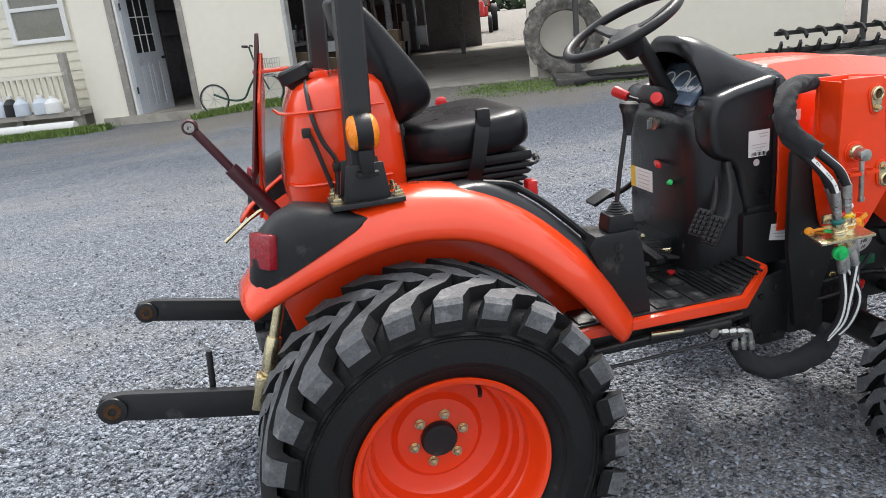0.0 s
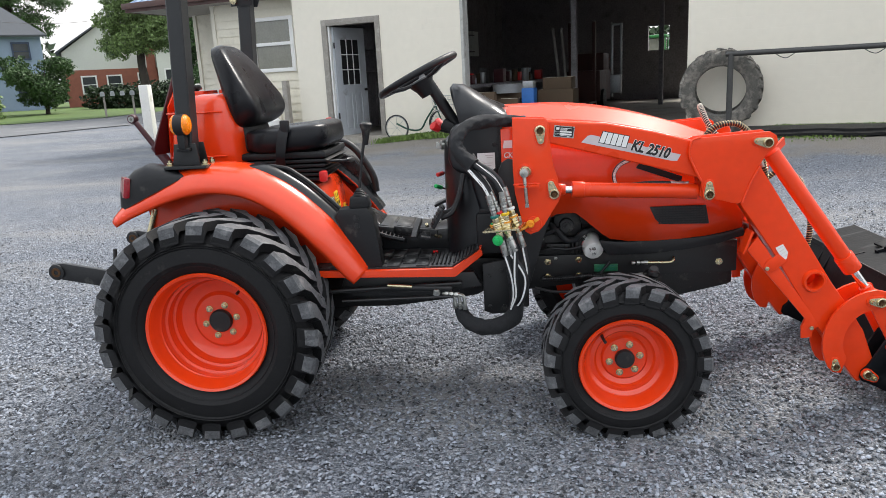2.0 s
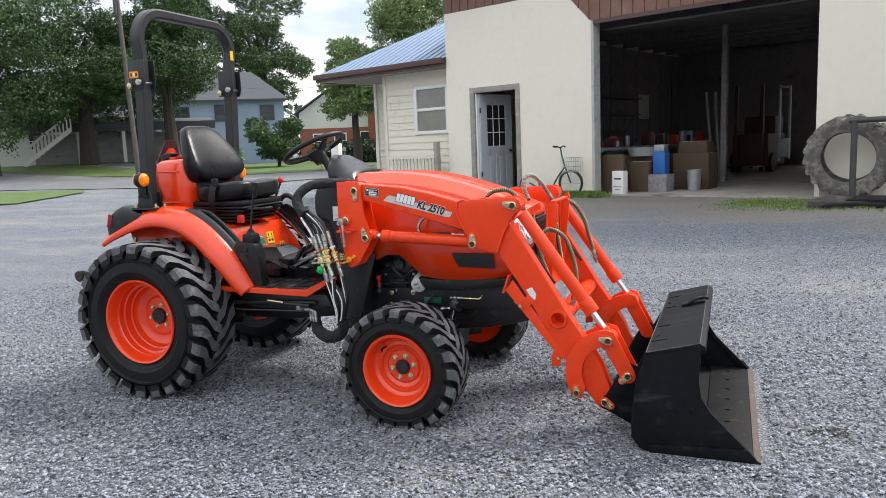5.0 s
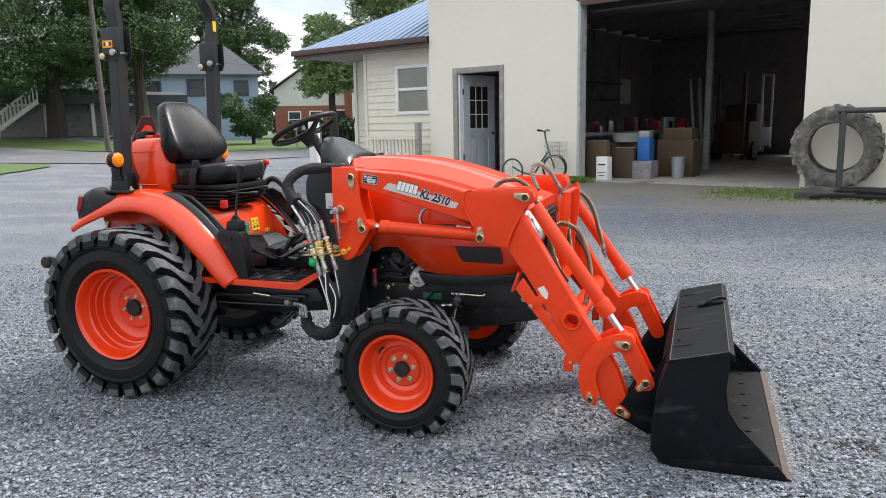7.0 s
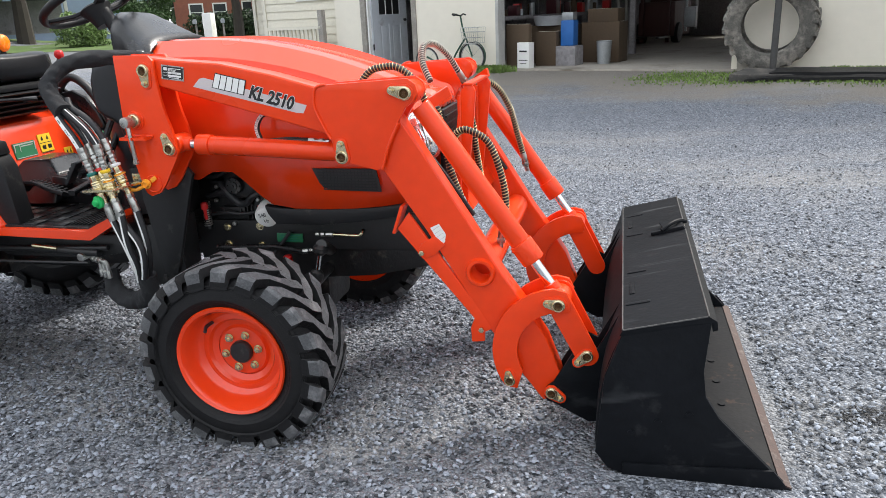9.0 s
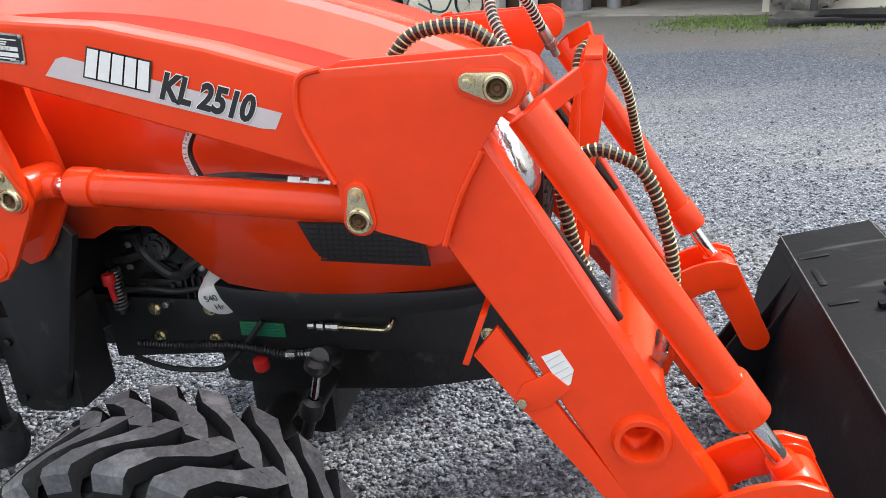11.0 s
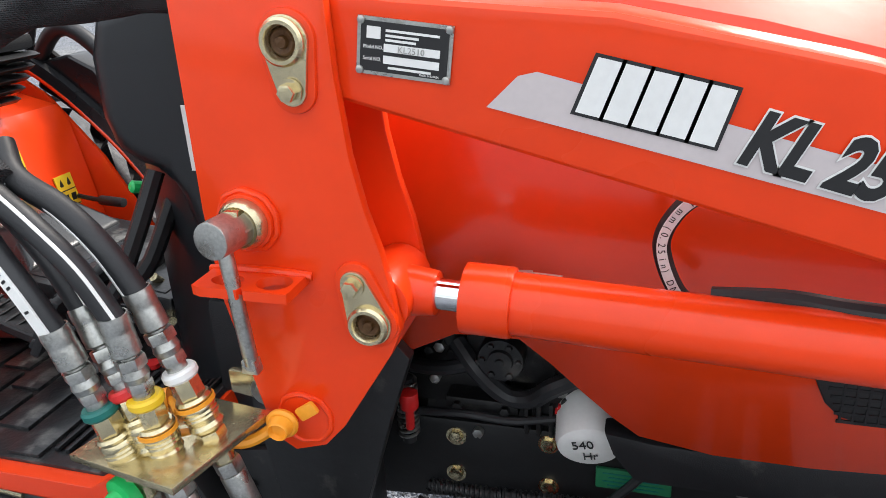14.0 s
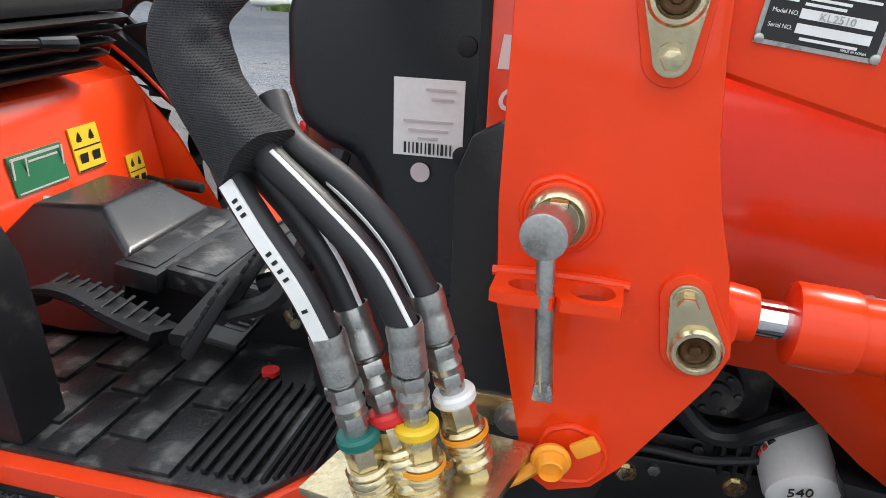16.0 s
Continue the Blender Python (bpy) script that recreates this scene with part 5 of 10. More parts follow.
def leaf_cloud(blobs, n, size, rs_):
    """Leaf clumps: bent quads strewn through the outer parts of uneven lumps."""
    w = np.array([r[3] * r[4] * r[5] for r in blobs]) ** 0.75
    pick = rs_.choice(len(blobs), n, p=w / w.sum())
    bl = np.array(blobs)[pick]
    d = rs_.normal(0, 1, (n, 3))
    d /= np.linalg.norm(d, axis=1)[:, None]
    r = rs_.uniform(0.45, 1.0, n) ** 0.5
    r *= 1 + 0.22 * np.sin(d[:, 0] * 7 + pick) * np.sin(d[:, 1] * 6 + 2 * pick) + 0.15 * np.sin(d[:, 2] * 11 + pick)
    c = bl[:, :3] + d * bl[:, 3:6] * r[:, None]
    q = rs_.normal(0, 1, (n, 3)) + d * 0.6
    q /= np.linalg.norm(q, axis=1)[:, None]
    a = np.cross(q, rs_.normal(0, 1, (n, 3)))
    a /= np.linalg.norm(a, axis=1)[:, None]
    b_ = np.cross(q, a)
    s = size * rs_.uniform(0.5, 1.4, n)[:, None]
    co = np.stack([c - a * s, c - b_ * s * 0.6 + q * s * 0.15, c + a * s, c + b_ * s * 0.6 + q * s * 0.15], 1).reshape(-1, 3)
    return co, np.arange(4 * n).reshape(-1, 4)


def tree(base, h, blobs, n, leaf, mt, label, seed, trunk=0.35, limbs=5, name="tree"):
    t = thing(name, label, "tree", base)
    rs_ = np.random.RandomState(seed)
    b = B()
    top = base + V(0.2, 0.1, h * 0.55)
    sweep(b, smooth_line([base + V(0, 0, -0.2), base + V(0.05, 0, h * 0.2), base + V(-0.1, 0.1, h * 0.4), top], 4), lambda f: disc_ring(trunk * (1.25 - 0.95 * f), 9), True)
    tr = part("trunk", b, BARK, t)
    for k in range(limbs):
        bl = blobs[k % len(blobs)]
        e = base + V(bl[0], bl[1], bl[2])
        s = base + V(0, 0, h * (0.22 + 0.30 * k / limbs))
        b = B()
        sweep(b, smooth_line([s, s.lerp(e, 0.5) + V(0, 0, h * 0.03), e], 4), lambda f: disc_ring(trunk * 0.45 * (1.1 - 0.9 * f), 7), True)
        part("limb", b, BARK, tr)
    co, f = leaf_cloud([(base.x + q[0], base.y + q[1], base.z + q[2], *q[3:]) for q in blobs], n, leaf, rs_)
    cr = raw_mesh("crown", co, f, mt)
    cr.parent = t
    cr.matrix_parent_inverse = t.matrix_world.inverted()
    return t


def blob_set(rs_, n, w, z0, z1, r):
    out = []
    for k in range(n):
        a, q = k * 2.4, math.sqrt((k + 0.5) / n)
        z = z0 + (z1 - z0) * rs_.uniform()
        t = (z - z0) / (z1 - z0)
        ww = w * (0.55 + 0.45 * math.sin(math.pi * (0.15 + 0.75 * t)))
        rr = r * rs_.uniform(0.7, 1.25)
        out.append((ww * q * math.cos(a), ww * q * math.sin(a), z, rr, rr, rr * 0.75))
    return out


def rb(seed):
    return np.random.RandomState(seed)


# the great maple by the porch house, and taller trees behind the houses
tree(far(-47.0, 57), 13.5, blob_set(rb(1), 34, 7.3, 3.9, 14.6, 2.0), 150000, 0.072, LEAF, "big green maple tree on the lawn by a white porch", 1, 0.55, 8)
tree(far(-41.5, 56), 14.0, blob_set(rb(2), 16, 4.0, 5.0, 14.5, 1.9), 76000, 0.072, LEAF, "tall dark green tree beside the utility pole", 2, 0.45, 6)
tree(far(-34.6, 92), 19.5, blob_set(rb(3), 26, 5.4, 8.0, 20.0, 1.8), 60000, 0.11, LEAF, "tall open-crowned tree behind the blue house", 3, 0.5, 8)
tree(far(-39.8, 90), 19.0, blob_set(rb(4), 18, 5.0, 8.0, 18.5, 2.0), 50000, 0.11, LEAF, "tall tree behind the blue house", 4, 0.5, 6)
tree(far(-27.9, 46), 8.0, blob_set(rb(5), 18, 1.75, 3.7, 7.7, 0.95), 46000, 0.062, LEAF_LIGHT, "pale green broadleaf tree beside the brick house", 5, 0.28, 6)
tree(far(-22.6, 46), 11.0, blob_set(rb(6), 22, 2.3, 4.0, 11.0, 1.25), 56000, 0.07, LEAF_LIGHT, "tall pale green tree beyond the annexe roof", 6, 0.35, 6)
tree(far(-53.0, 52), 12.0, blob_set(rb(7), 22, 5.6, 2.4, 12.5, 2.0), 60000, 0.085, LEAF, "broad green tree at the edge of the lawn", 7, 0.45, 6)
tree(far(-23.4, 40), 6.0, blob_set(rb(8), 12, 1.7, 1.4, 5.2, 1.05), 30000, 0.07, LEAF, "low spreading tree near the annexe", 8, 0.25, 4)
# shrubs
tree(far(-33.9, 54), 3.6, blob_set(rb(9), 16, 2.1, 0.9, 3.1, 0.72), 15000, 0.075, LEAF, "rounded garden shrub in front of the blue house", 9, 0.12, 8, "shrub")
tree(far(-38.2, 50), 2.2, [(0, 0, 0.9, 1.25, 1.2, 1.15), (0.4, 0.3, 0.7, 1.0, 1.0, 0.9)], 9000, 0.07, LEAF_LIGHT, "low rounded ornamental grass clump", 10, 0.08, 3, "shrub")
# dark clipped hedge by the brick house
b0, b1 = far(-30.5, 60), far(-20.0, 50)
blobs = [(b0.x + (b1.x - b0.x) * k / 11, b0.y + (b1.y - b0.y) * k / 11, b0.z + 0.7, 1.1, 1.0, 0.95) for k in range(12)]
co, f = leaf_cloud(blobs, 12000, 0.13, rb(12))
tagged(raw_mesh("hedge", co, f, LEAF_DARK), "dark green clipped hedge in front of the brick house", "hedge")
# far woods that close the view all round
co, f = leaf_cloud([(150 * math.sin(a), 150 * math.cos(a), 3.0 + 2.0 * math.sin(7 * a), 9, 9, 5.5) for a in [radians(-180 + 3.6 * k) for k in range(100)]], 42000, 0.9, rb(13))
tagged(raw_mesh("far_woods", co, f, LEAF_DARK), "distant dark green woods round the place", "trees", "", "stuff")


HOUSE_PANE = material("dark_house_pane", (0.045, 0.05, 0.055), 0.15, 0, 0.3, 2)


def house(name, label, base, yaw, w, d, eave, ridge, wallm, roofm, windows, base_m=None, base_h=0.0, gable_front=False, storey=None, hip=0):
    t = thing(name, label, "house", base)
    m = Matrix.Translation(base) @ Matrix.Rotation(radians(yaw), 4, "Z")

    def hp(nm, bm, mt, par=t, lab=""):
        bm.transform(m)
        return part(nm, bm, mt, par, lab)
    b = B()
    box(b, (0, d / 2, (eave + base_h) / 2 + (0 if not base_h else 0)), (w, d, eave - base_h))
    wl_ = hp("wall", b, wallm)
    if base_h:
        b = B()
        box(b, (0, d / 2, base_h / 2 - 0.2), (w + 0.02, d + 0.02, base_h + 0.4))
        hp("lower_wall", b, base_m)
    b = B()
    o = 0.45
    if gable_front:
        prism(b, [(-w / 2 - o, eave - 0.15), (-w / 2 - o, eave), (0, ridge + 0.15), (w / 2 + o, eave), (w / 2 + o, eave - 0.15), (0, ridge)], -o, d + o)
        g = B()
        prism(g, [(-w / 2, eave - 0.01), (0, ridge), (w / 2, eave - 0.01)], 0.01, d - 0.01)
        hp("gable", g, wallm)
    else:
        prism(b, [(-o, eave - 0.15), (-o, eave), (d / 2, ridge + 0.15), (d + o, eave), (d + o, eave - 0.15), (d / 2, ridge)], -w / 2 - o, w / 2 + o, "x")
        g = B()
        prism(g, [(0, eave - 0.01), (d / 2, ridge), (d, eave - 0.01)], -w / 2 + 0.01, w / 2 - 0.01, "x")
    if hip:
        for q in (b, g):
            for v in q.verts:
                if v.co.x > w / 2 - 0.1 and v.co.z > ridge - 0.05:
                    v.co.x -= hip
    if not gable_front:
        hp("gable", g, wallm)
    hp("roof", b, roofm)
    for x, z, ww, hh, trim in windows:
        b = B()
        for x0, z0, x1, z1 in ((x - ww / 2 - 0.12, z - 0.12, x - ww / 2, z + hh + 0.12), (x + ww / 2, z - 0.12, x + ww / 2 + 0.12, z + hh + 0.12), (x - ww / 2, z - 0.12, x + ww / 2, z), (x - ww / 2, z + hh, x + ww / 2, z + hh + 0.12), (x - ww / 2, z + hh / 2 - 0.03, x + ww / 2, z + hh / 2 + 0.03)):
            prism(b, [(x0, z0), (x0, z1), (x1, z1), (x1, z0)], -0.08, 0.02)
        wn_ = hp("window", b, trim)
        b = B()
        prism(b, [(x - ww / 2, z), (x - ww / 2, z + hh), (x + ww / 2, z + hh), (x + ww / 2, z)], -0.03, 0.0)
        hp("pane", b, HOUSE_PANE, wn_)
    return t, hp


BLUE = material("pale_blue_siding", (0.26, 0.33, 0.45), 0.7, 0, 0.06, 1)
SLATE = material("grey_shingles", (0.072, 0.079, 0.09), 0.85, 0, 0.15, 1.5, 0.2, 10)
BRICK = material("red_brick", (0.30, 0.11, 0.075), 0.85, 0, 0.2, 3, 0.2, 15)
NAVY = material("navy_trim", (0.03, 0.05, 0.10), 0.5)
OFFW = material("off_white_siding", (0.66, 0.66, 0.62), 0.7, 0, 0.05, 1)
h1, hp1 = house("blue_house", "pale blue two-storey house with a grey roof", far(-38.2, 70), 37.5, 12.0, 8.0, 5.9, 8.6, BLUE, SLATE, ((-3.5, 3.2, 2.2, 2.0, NAVY), (0.6, 4.1, 1.25, 1.25, NAVY), (4.5, 4.1, 1.05, 1.15, NAVY), (4.6, 0.9, 1.3, 1.1, NAVY), (0.4, 0.9, 1.5, 1.1, NAVY)), hip=3.0)
h2, hp2 = house("porch_house", "white house with a dark roofed porch and outside stairs", far(-47.5, 62), 46, 11.0, 8.0, 3.0, 4.6, OFFW, SLATE, ((-3, 1.2, 1.0, 1.2, WHITE_FRAME),))
b = B()
prism(b, [(-3.4, 2.3), (-3.4, 2.9), (0.2, 3.3), (0.2, 2.7)], -3.5, 9.5, "x")
hp2("porch_roof", b, SLATE)
for x in (-3.2, 0.0, 3.0, 6.0, 9.0):
    b = B()
    box(b, (x, -3.1, 1.2), (0.22, 0.22, 2.4))
    hp2("porch_post", b, OFFW)
# dark slab added before the white wall, standing in for the porch's shade
b = B()
box(b, (3.0, -0.6, 1.1), (12, 0.3, 2.2))
hp2("shaded_wall", b, DARK_IN)
st = thing("outside_stair", "white wooden outside stair with slatted rails", "stair", far(-49.4, 56))
sm = Matrix.Translation(far(-49.6, 56)) @ Matrix.Rotation(radians(47), 4, "Z")
for k in range(9):
    b = B()
    box(b, (-1.2 + k * 0.30, 0, 0.16 + k * 0.24), (0.32, 1.2, 0.06))
    b.transform(sm)
    part("tread", b, OFFW, st)
for y in (-0.62, 0.62):
    b = B()
    sweep(b, [(-1.4, y, 1.05), (1.6, y, 3.45)], rect_ring(0.06, 0.05, 0.01), True, (0, 1, 0))
    sweep(b, [(-1.4, y, 0.15), (1.6, y, 2.45)], rect_ring(0.05, 0.12, 0.01), True, (0, 1, 0))
    b.transform(sm)
    part("rail", b, OFFW, st)
    for k in range(14):
        f = k / 13
        b = B()
        box(b, (-1.4 + 3.0 * f, y, 0.62 + 2.35 * f), (0.07, 0.05, 0.95))
        b.transform(sm)
        part("baluster", b, OFFW, st)
h3, hp3 = house("brick_house", "white gabled house over red brick", far(-29.0, 72), 30, 8.0, 9.0, 4.6, 7.4, OFFW, SLATE, ((-2.2, 1.2, 1.0, 1.3, WHITE_FRAME), (2.4, 1.2, 1.2, 1.4, WHITE_FRAME), (0.0, 4.4, 0.9, 1.1, NAVY), (-0.2, 1.2, 1.0, 1.3, WHITE_FRAME)), BRICK, 3.1, True)
b = B()
box(b, (2.9, -0.25, 2.6), (0.7, 0.5, 5.6))
hp3("chimney", b, BRICK)
h4, hp4 = house("far_house", "white house behind the hedge", far(-22.5, 66), 24, 9.0, 8.0, 4.8, 7.0, OFFW, SLATE, ((-3.0, 1.0, 1.8, 1.7, WHITE_FRAME), (0.5, 1.0, 1.0, 1.5, NAVY), (3.0, 1.0, 1.8, 1.7, WHITE_FRAME)))
# utility pole and wires
pb = far(-43.9, 48)
pole = thing("utility_pole", "weathered wooden utility pole with slack wires", "pole", pb)
b = B()
cyl(b, pb + V(0, 0, -0.2), pb + V(-0.36, 0, 11.0), 0.155, 0.12, seg=14)
part("post", b, material("dark_weathered_pole", (0.10, 0.092, 0.082), 0.9, 0, 0.3, 5, 0.3, 40), pole)
b = B()
cyl(b, pb + V(0.2, 0, 6.1), pb + V(-0.7, 0.1, 6.1), 0.04, seg=8)
part("bracket", b, PIPE, pole)
b = B()
cyl(b, pb + V(-0.36, -0.20, 9.6), pb + V(-0.36, -0.20, 10.4), 0.10, seg=10)
part("insulator", b, PIPE, pole)
WIRE = material("black_wire", (0.02, 0.02, 0.022), 0.6)


def wire(p, q, sag, r=0.014):
    b = B()
    pts = [Vector(p).lerp(Vector(q), k / 14) - V(0, 0, sag * 4 * (k / 14) * (1 - k / 14)) for k in range(15)]
    sweep(b, pts, disc_ring(r, 5), True)
    part("wire", b, WIRE, pole)


top = pb + V(-0.36, 0, 10.7)
wire(top, far(-80, 64, 9.0), 0.8)
wire(pb + V(-0.25, 0, 6.2), far(-78, 54, 5.6), 0.5)
wire(pb + V(-0.28, 0, 7.8), far(-80, 54, 6.8), 0.6)
wire(pb + V(-0.30, 0, 8.3), far(-20, 62, 8.4), 0.9)
wire(pb + V(-0.25, 0, 6.5), far(-30, 66, 6.6), 0.7)
# service lines that come over the yard to the gable
wire(far(-52, 44, 13.6), bp(-3.9, -0.40, 5.02), 0.35, 0.017)
wire(far(-45, 46, 15.2), bp(-3.4, -0.40, 5.30), 0.35, 0.012)
wire(far(-48, 70, 20.5), far(-12, 62, 19.6), 0.5)
# roadside mailboxes
mb = thing("mailbox_stand", "row of dark mailboxes on two posts beside the road", "mailbox", far(-29.8, 44))
mm_ = Matrix.Translation(far(-29.8, 44)) @ Matrix.Rotation(radians(30), 4, "Z")
for x in (-0.7, 0.7):
    b = B()
    box(b, (x, 0, 0.55), (0.10, 0.10, 1.1))
    b.transform(mm_)
    part("post", b, GREY_WOOD, mb)
for k in range(4):
    b = B()
    prism(b, [(-0.11, 0), (-0.11, 0.15), (-0.06, 0.24), (0.06, 0.24), (0.11, 0.15), (0.11, 0)], -0.25, 0.25)
    b.transform(mm_ @ Matrix.Translation((-0.75 + 0.48 * k, 0, 1.12)))
    part("box", b, TIN, mb)

# ---- tractor: x forward, y to its left, z up; rear axle near x = 0 ----
RX, RZ, FX, FZ = -0.058, 0.432, 1.508, 0.280
tractor = thing("tractor", "orange compact utility tractor parked on grey gravel", "tractor")


def lugs(bm, R, half, n, bar, depth, lean, phase):
    """Stepped bars of an industrial tread about the y axis, both rows: dusty tops, flanks toned dark for their shade.
    """
    steps = ((1.000, 2.3, 2.55, -0.050, 0.96), (1.012, 2.4, 1.55, -0.040, 1.0), (0.985, 1.6, 0.42, -0.012, 1.0), (0.90, 1.15, 0.10, 0.0, 1.0), (0.60, 1.1, 0.03, 0.20, 0.96),
             (0.47, 1.1, 0.0, 0.44, 0.92), (0.30, 1.1, 0.0, 0.70, 0.92), (0.16, 1.1, 0.0, 0.80, 0.90), (-0.10, 1.1, 0.0, 0.98, 0.72))
    for side in (-1, 1):
        for k in range(n):
            a0 = math.tau * (k + (0.5 if side > 0 else 0)) / n + phase
            rows = []
            for y, lo, hi, turn, wide in steps:
                a = a0 + lean * turn
                rows.append([bm.verts.new((r * math.sin(a + w / R), side * half * y, r * math.cos(a + w / R)))
                             for r, w in ((R - depth * lo, -bar * 0.62 * wide), (R - depth * hi, -bar * 0.47 * wide), (R - depth * hi, bar * 0.47 * wide), (R - depth * lo, bar * 0.62 * wide))])
            fs = []
            for j, (p, q) in enumerate(zip(rows, rows[1:])):
                for i in range(4):
                    fc = bm.faces.new((p[i], p[(i + 1) % 4], q[(i + 1) % 4], q[i]))
                    # pale dusty tone on the tops only; flank shade is put into the colour
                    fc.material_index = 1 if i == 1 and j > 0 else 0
                    fs.append(fc)
            fs += [bm.faces.new(rows[0][::-1]), bm.faces.new(rows[-1])]
            bmesh.ops.recalc_face_normals(bm, faces=fs)
    return bm


def wheel(name, R, half, flange, depth_hub, nlug, bar, lug, bolts_r, cap_r, label, disc):
    """A wheel standing on its own at the origin, its face towards -y."""
    w = thing(name, label, "wheel")
    Rc = R - lug
    prof = []
    # carcass from the inner bead over the tread to the outer bead
    for i in range(25):
        a = math.pi * (i / 24)
        c, s = math.cos(a), math.sin(a)
        bulge = math.copysign(abs(c) ** 0.42, c)
        prof.append((half * 0.97 * bulge, flange + (Rc - flange) * abs(s) ** 0.62))
    prof = [(half * 0.74, flange - 0.004)] + prof[1:-1] + [(-half * 0.74, flange - 0.004)]
    t = B()
    lathe(t, prof, (0, 0, 0), (0, 1, 0), 72)
    # raised rings on the outer wall
    for rr, yy in ((flange + (R - flange) * 0.16, 0.90), (flange + (R - flange) * 0.52, 0.955), (flange + (R - flange) * 0.56, 0.955)):
        lathe(t, [(-half * yy + 0.004, rr - 0.005), (-half * yy - 0.002, rr), (-half * yy + 0.004, rr + 0.005)], (0, 0, 0), (0, 1, 0), 72)
    tyre = part("tyre", t, RUBBER, w, "black rubber tyre with chevron lugs")
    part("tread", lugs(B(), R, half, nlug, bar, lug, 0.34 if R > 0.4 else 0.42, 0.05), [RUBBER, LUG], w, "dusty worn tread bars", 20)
    f = flange
    e = half * 0.80
    r = B()
    lathe(r, [(-e + 0.03, f - 0.006), (-e - 0.004, f + 0.002), (-e - 0.010, f - 0.002), (-e - 0.006, f - 0.012), (-e + 0.012, f - 0.022), (-e + 0.045, f - 0.026), (-e + 0.055, f - 0.034),
              (-e + 0.085 if disc > 0.12 else -e + 0.058, f - 0.036), (-e + 0.088 if disc > 0.12 else -e + 0.060, f - 0.040 if disc < 0.12 else f - 0.046), (-e + 0.125 if disc > 0.12 else -e + 0.064, f - 0.050 if disc > 0.12 else f - 0.044), (-e + 0.128 if disc > 0.12 else -e + 0.067, f - 0.060 if disc > 0.12 else f - 0.048), (-e + disc - 0.02, f - 0.064), (-e + disc - 0.008, f - 0.072), (-e + disc, f - 0.090), (-e + disc + 0.004, f * 0.50), (-e + disc - 0.008, f * 0.44),
              (-e + disc - 0.010, cap_r + 0.004), (-e + disc - 0.010, 0.0)], (0, 0, 0), (0, 1, 0), 64)
    # the well behind the disc, out to the inner bead
    lathe(r, [(-e + disc - 0.005, f - 0.075), (e * 0.2, f - 0.05), (e * 0.6, f - 0.02), (e, f)], (0, 0, 0), (0, 1, 0), 48)
    rim = part("rim", r, ORANGE_RIM, w, "glossy orange steel rim")
    yd = -e + disc - 0.010
    c = B()
    lathe(c, [(yd + 0.002, cap_r), (yd - 0.012, cap_r), (yd - 0.018, cap_r - 0.004), (yd - 0.019, cap_r * 0.6), (yd - 0.016, 0)], (0, 0, 0), (0, 1, 0), 32)
    part("hub_cap", c, BLACK_STEEL, w)
    nut = None
    for k in range(6):
        a = math.tau * k / 6 + 0.2
        m = Matrix.Translation((bolts_r * math.cos(a), yd - 0.001, bolts_r * math.sin(a)))
        if nut is None:
            nb = B()
            lathe(nb, [(0.0, 0.0135), (-0.003, 0.0135), (-0.003, 0.006)], (0, 0, 0), (0, 1, 0), 16)
            hexa(nb, (0, -0.003, 0), (0, -1, 0), 0.0110, 0.010)
            cyl(nb, (0, -0.012, 0), (0, -0.017, 0), 0.0045, seg=10)
            nut = part("wheel_bolt", nb, ZINC, w)
            nut.matrix_basis = m
        else:
            again(nut, w, m)
    v = B()
    a = 0.9 if R > 0.4 else 2.3
    rv = f * 0.72
    tube(v, [(rv * math.cos(a), -e + disc - 0.02, rv * math.sin(a)), (rv * math.cos(a), -e + disc - 0.055, rv * math.sin(a)), ((rv - 0.01) * math.cos(a), -e + disc - 0.075, (rv - 0.01) * math.sin(a))], 0.0055, 3, 8)
    part("valve_stem", v, HOSE, w)
    return w


RW_Y, FW_Y = -0.520, -0.583
rear_wheel = wheel("rear_wheel", 0.437, 0.158, 0.236, 0.19, 24, 0.070, 0.031, 0.065, 0.046, "", 0.165)
front_wheel = wheel("front_wheel", 0.303, 0.110, 0.176, 0.10, 21, 0.055, 0.025, 0.057, 0.036, "", 0.085)
wheels = []
for w, x, y, z in ((rear_wheel, RX, RW_Y, RZ), (front_wheel, FX, FW_Y, FZ)):
    far = copy_thing(w, pose(x, -y, z, 0, 0, 180))
    w.matrix_basis = pose(x, y, z, 0, 0, 0)
    for q in (w, far):
        q.parent = tractor
        for k in ("label", "category"):
            if k in q:
                del q[k]
        wheels.append(q)
wheels[1].matrix_basis = pose(RX, -RW_Y, RZ, 0, 37, 180)
wheels[3].matrix_basis = pose(FX, -FW_Y, FZ, 0, 21, 180)

# chassis, gearbox, axles
b = B()
cyl(b, (RX, -0.40, RZ), (RX, 0.40, RZ), 0.075, bev=0.01)
cyl(b, (RX, -0.46, RZ), (RX, -0.36, RZ), 0.10, bev=0.01)
cyl(b, (RX, 0.46, RZ), (RX, 0.36, RZ), 0.10, bev=0.01)
box(b, (0.02, 0, 0.50), (0.52, 0.36, 0.36), 0.04)
part("rear_axle_housing", b, ENGINE, tractor)
b = B()
prism(b, [(0.25, 0.36), (0.25, 0.57), (1.15, 0.57), (1.15, 0.50), (0.95, 0.40), (0.6, 0.36)], -0.15, 0.15, bev=0.02)
part("gearbox", b, ENGINE, tractor)
b = B()
cyl(b, (FX, -0.48, FZ), (FX, 0.48, FZ), 0.050, bev=0.008)
axle = part("front_axle", b, ENGINE, tractor)
b = B()
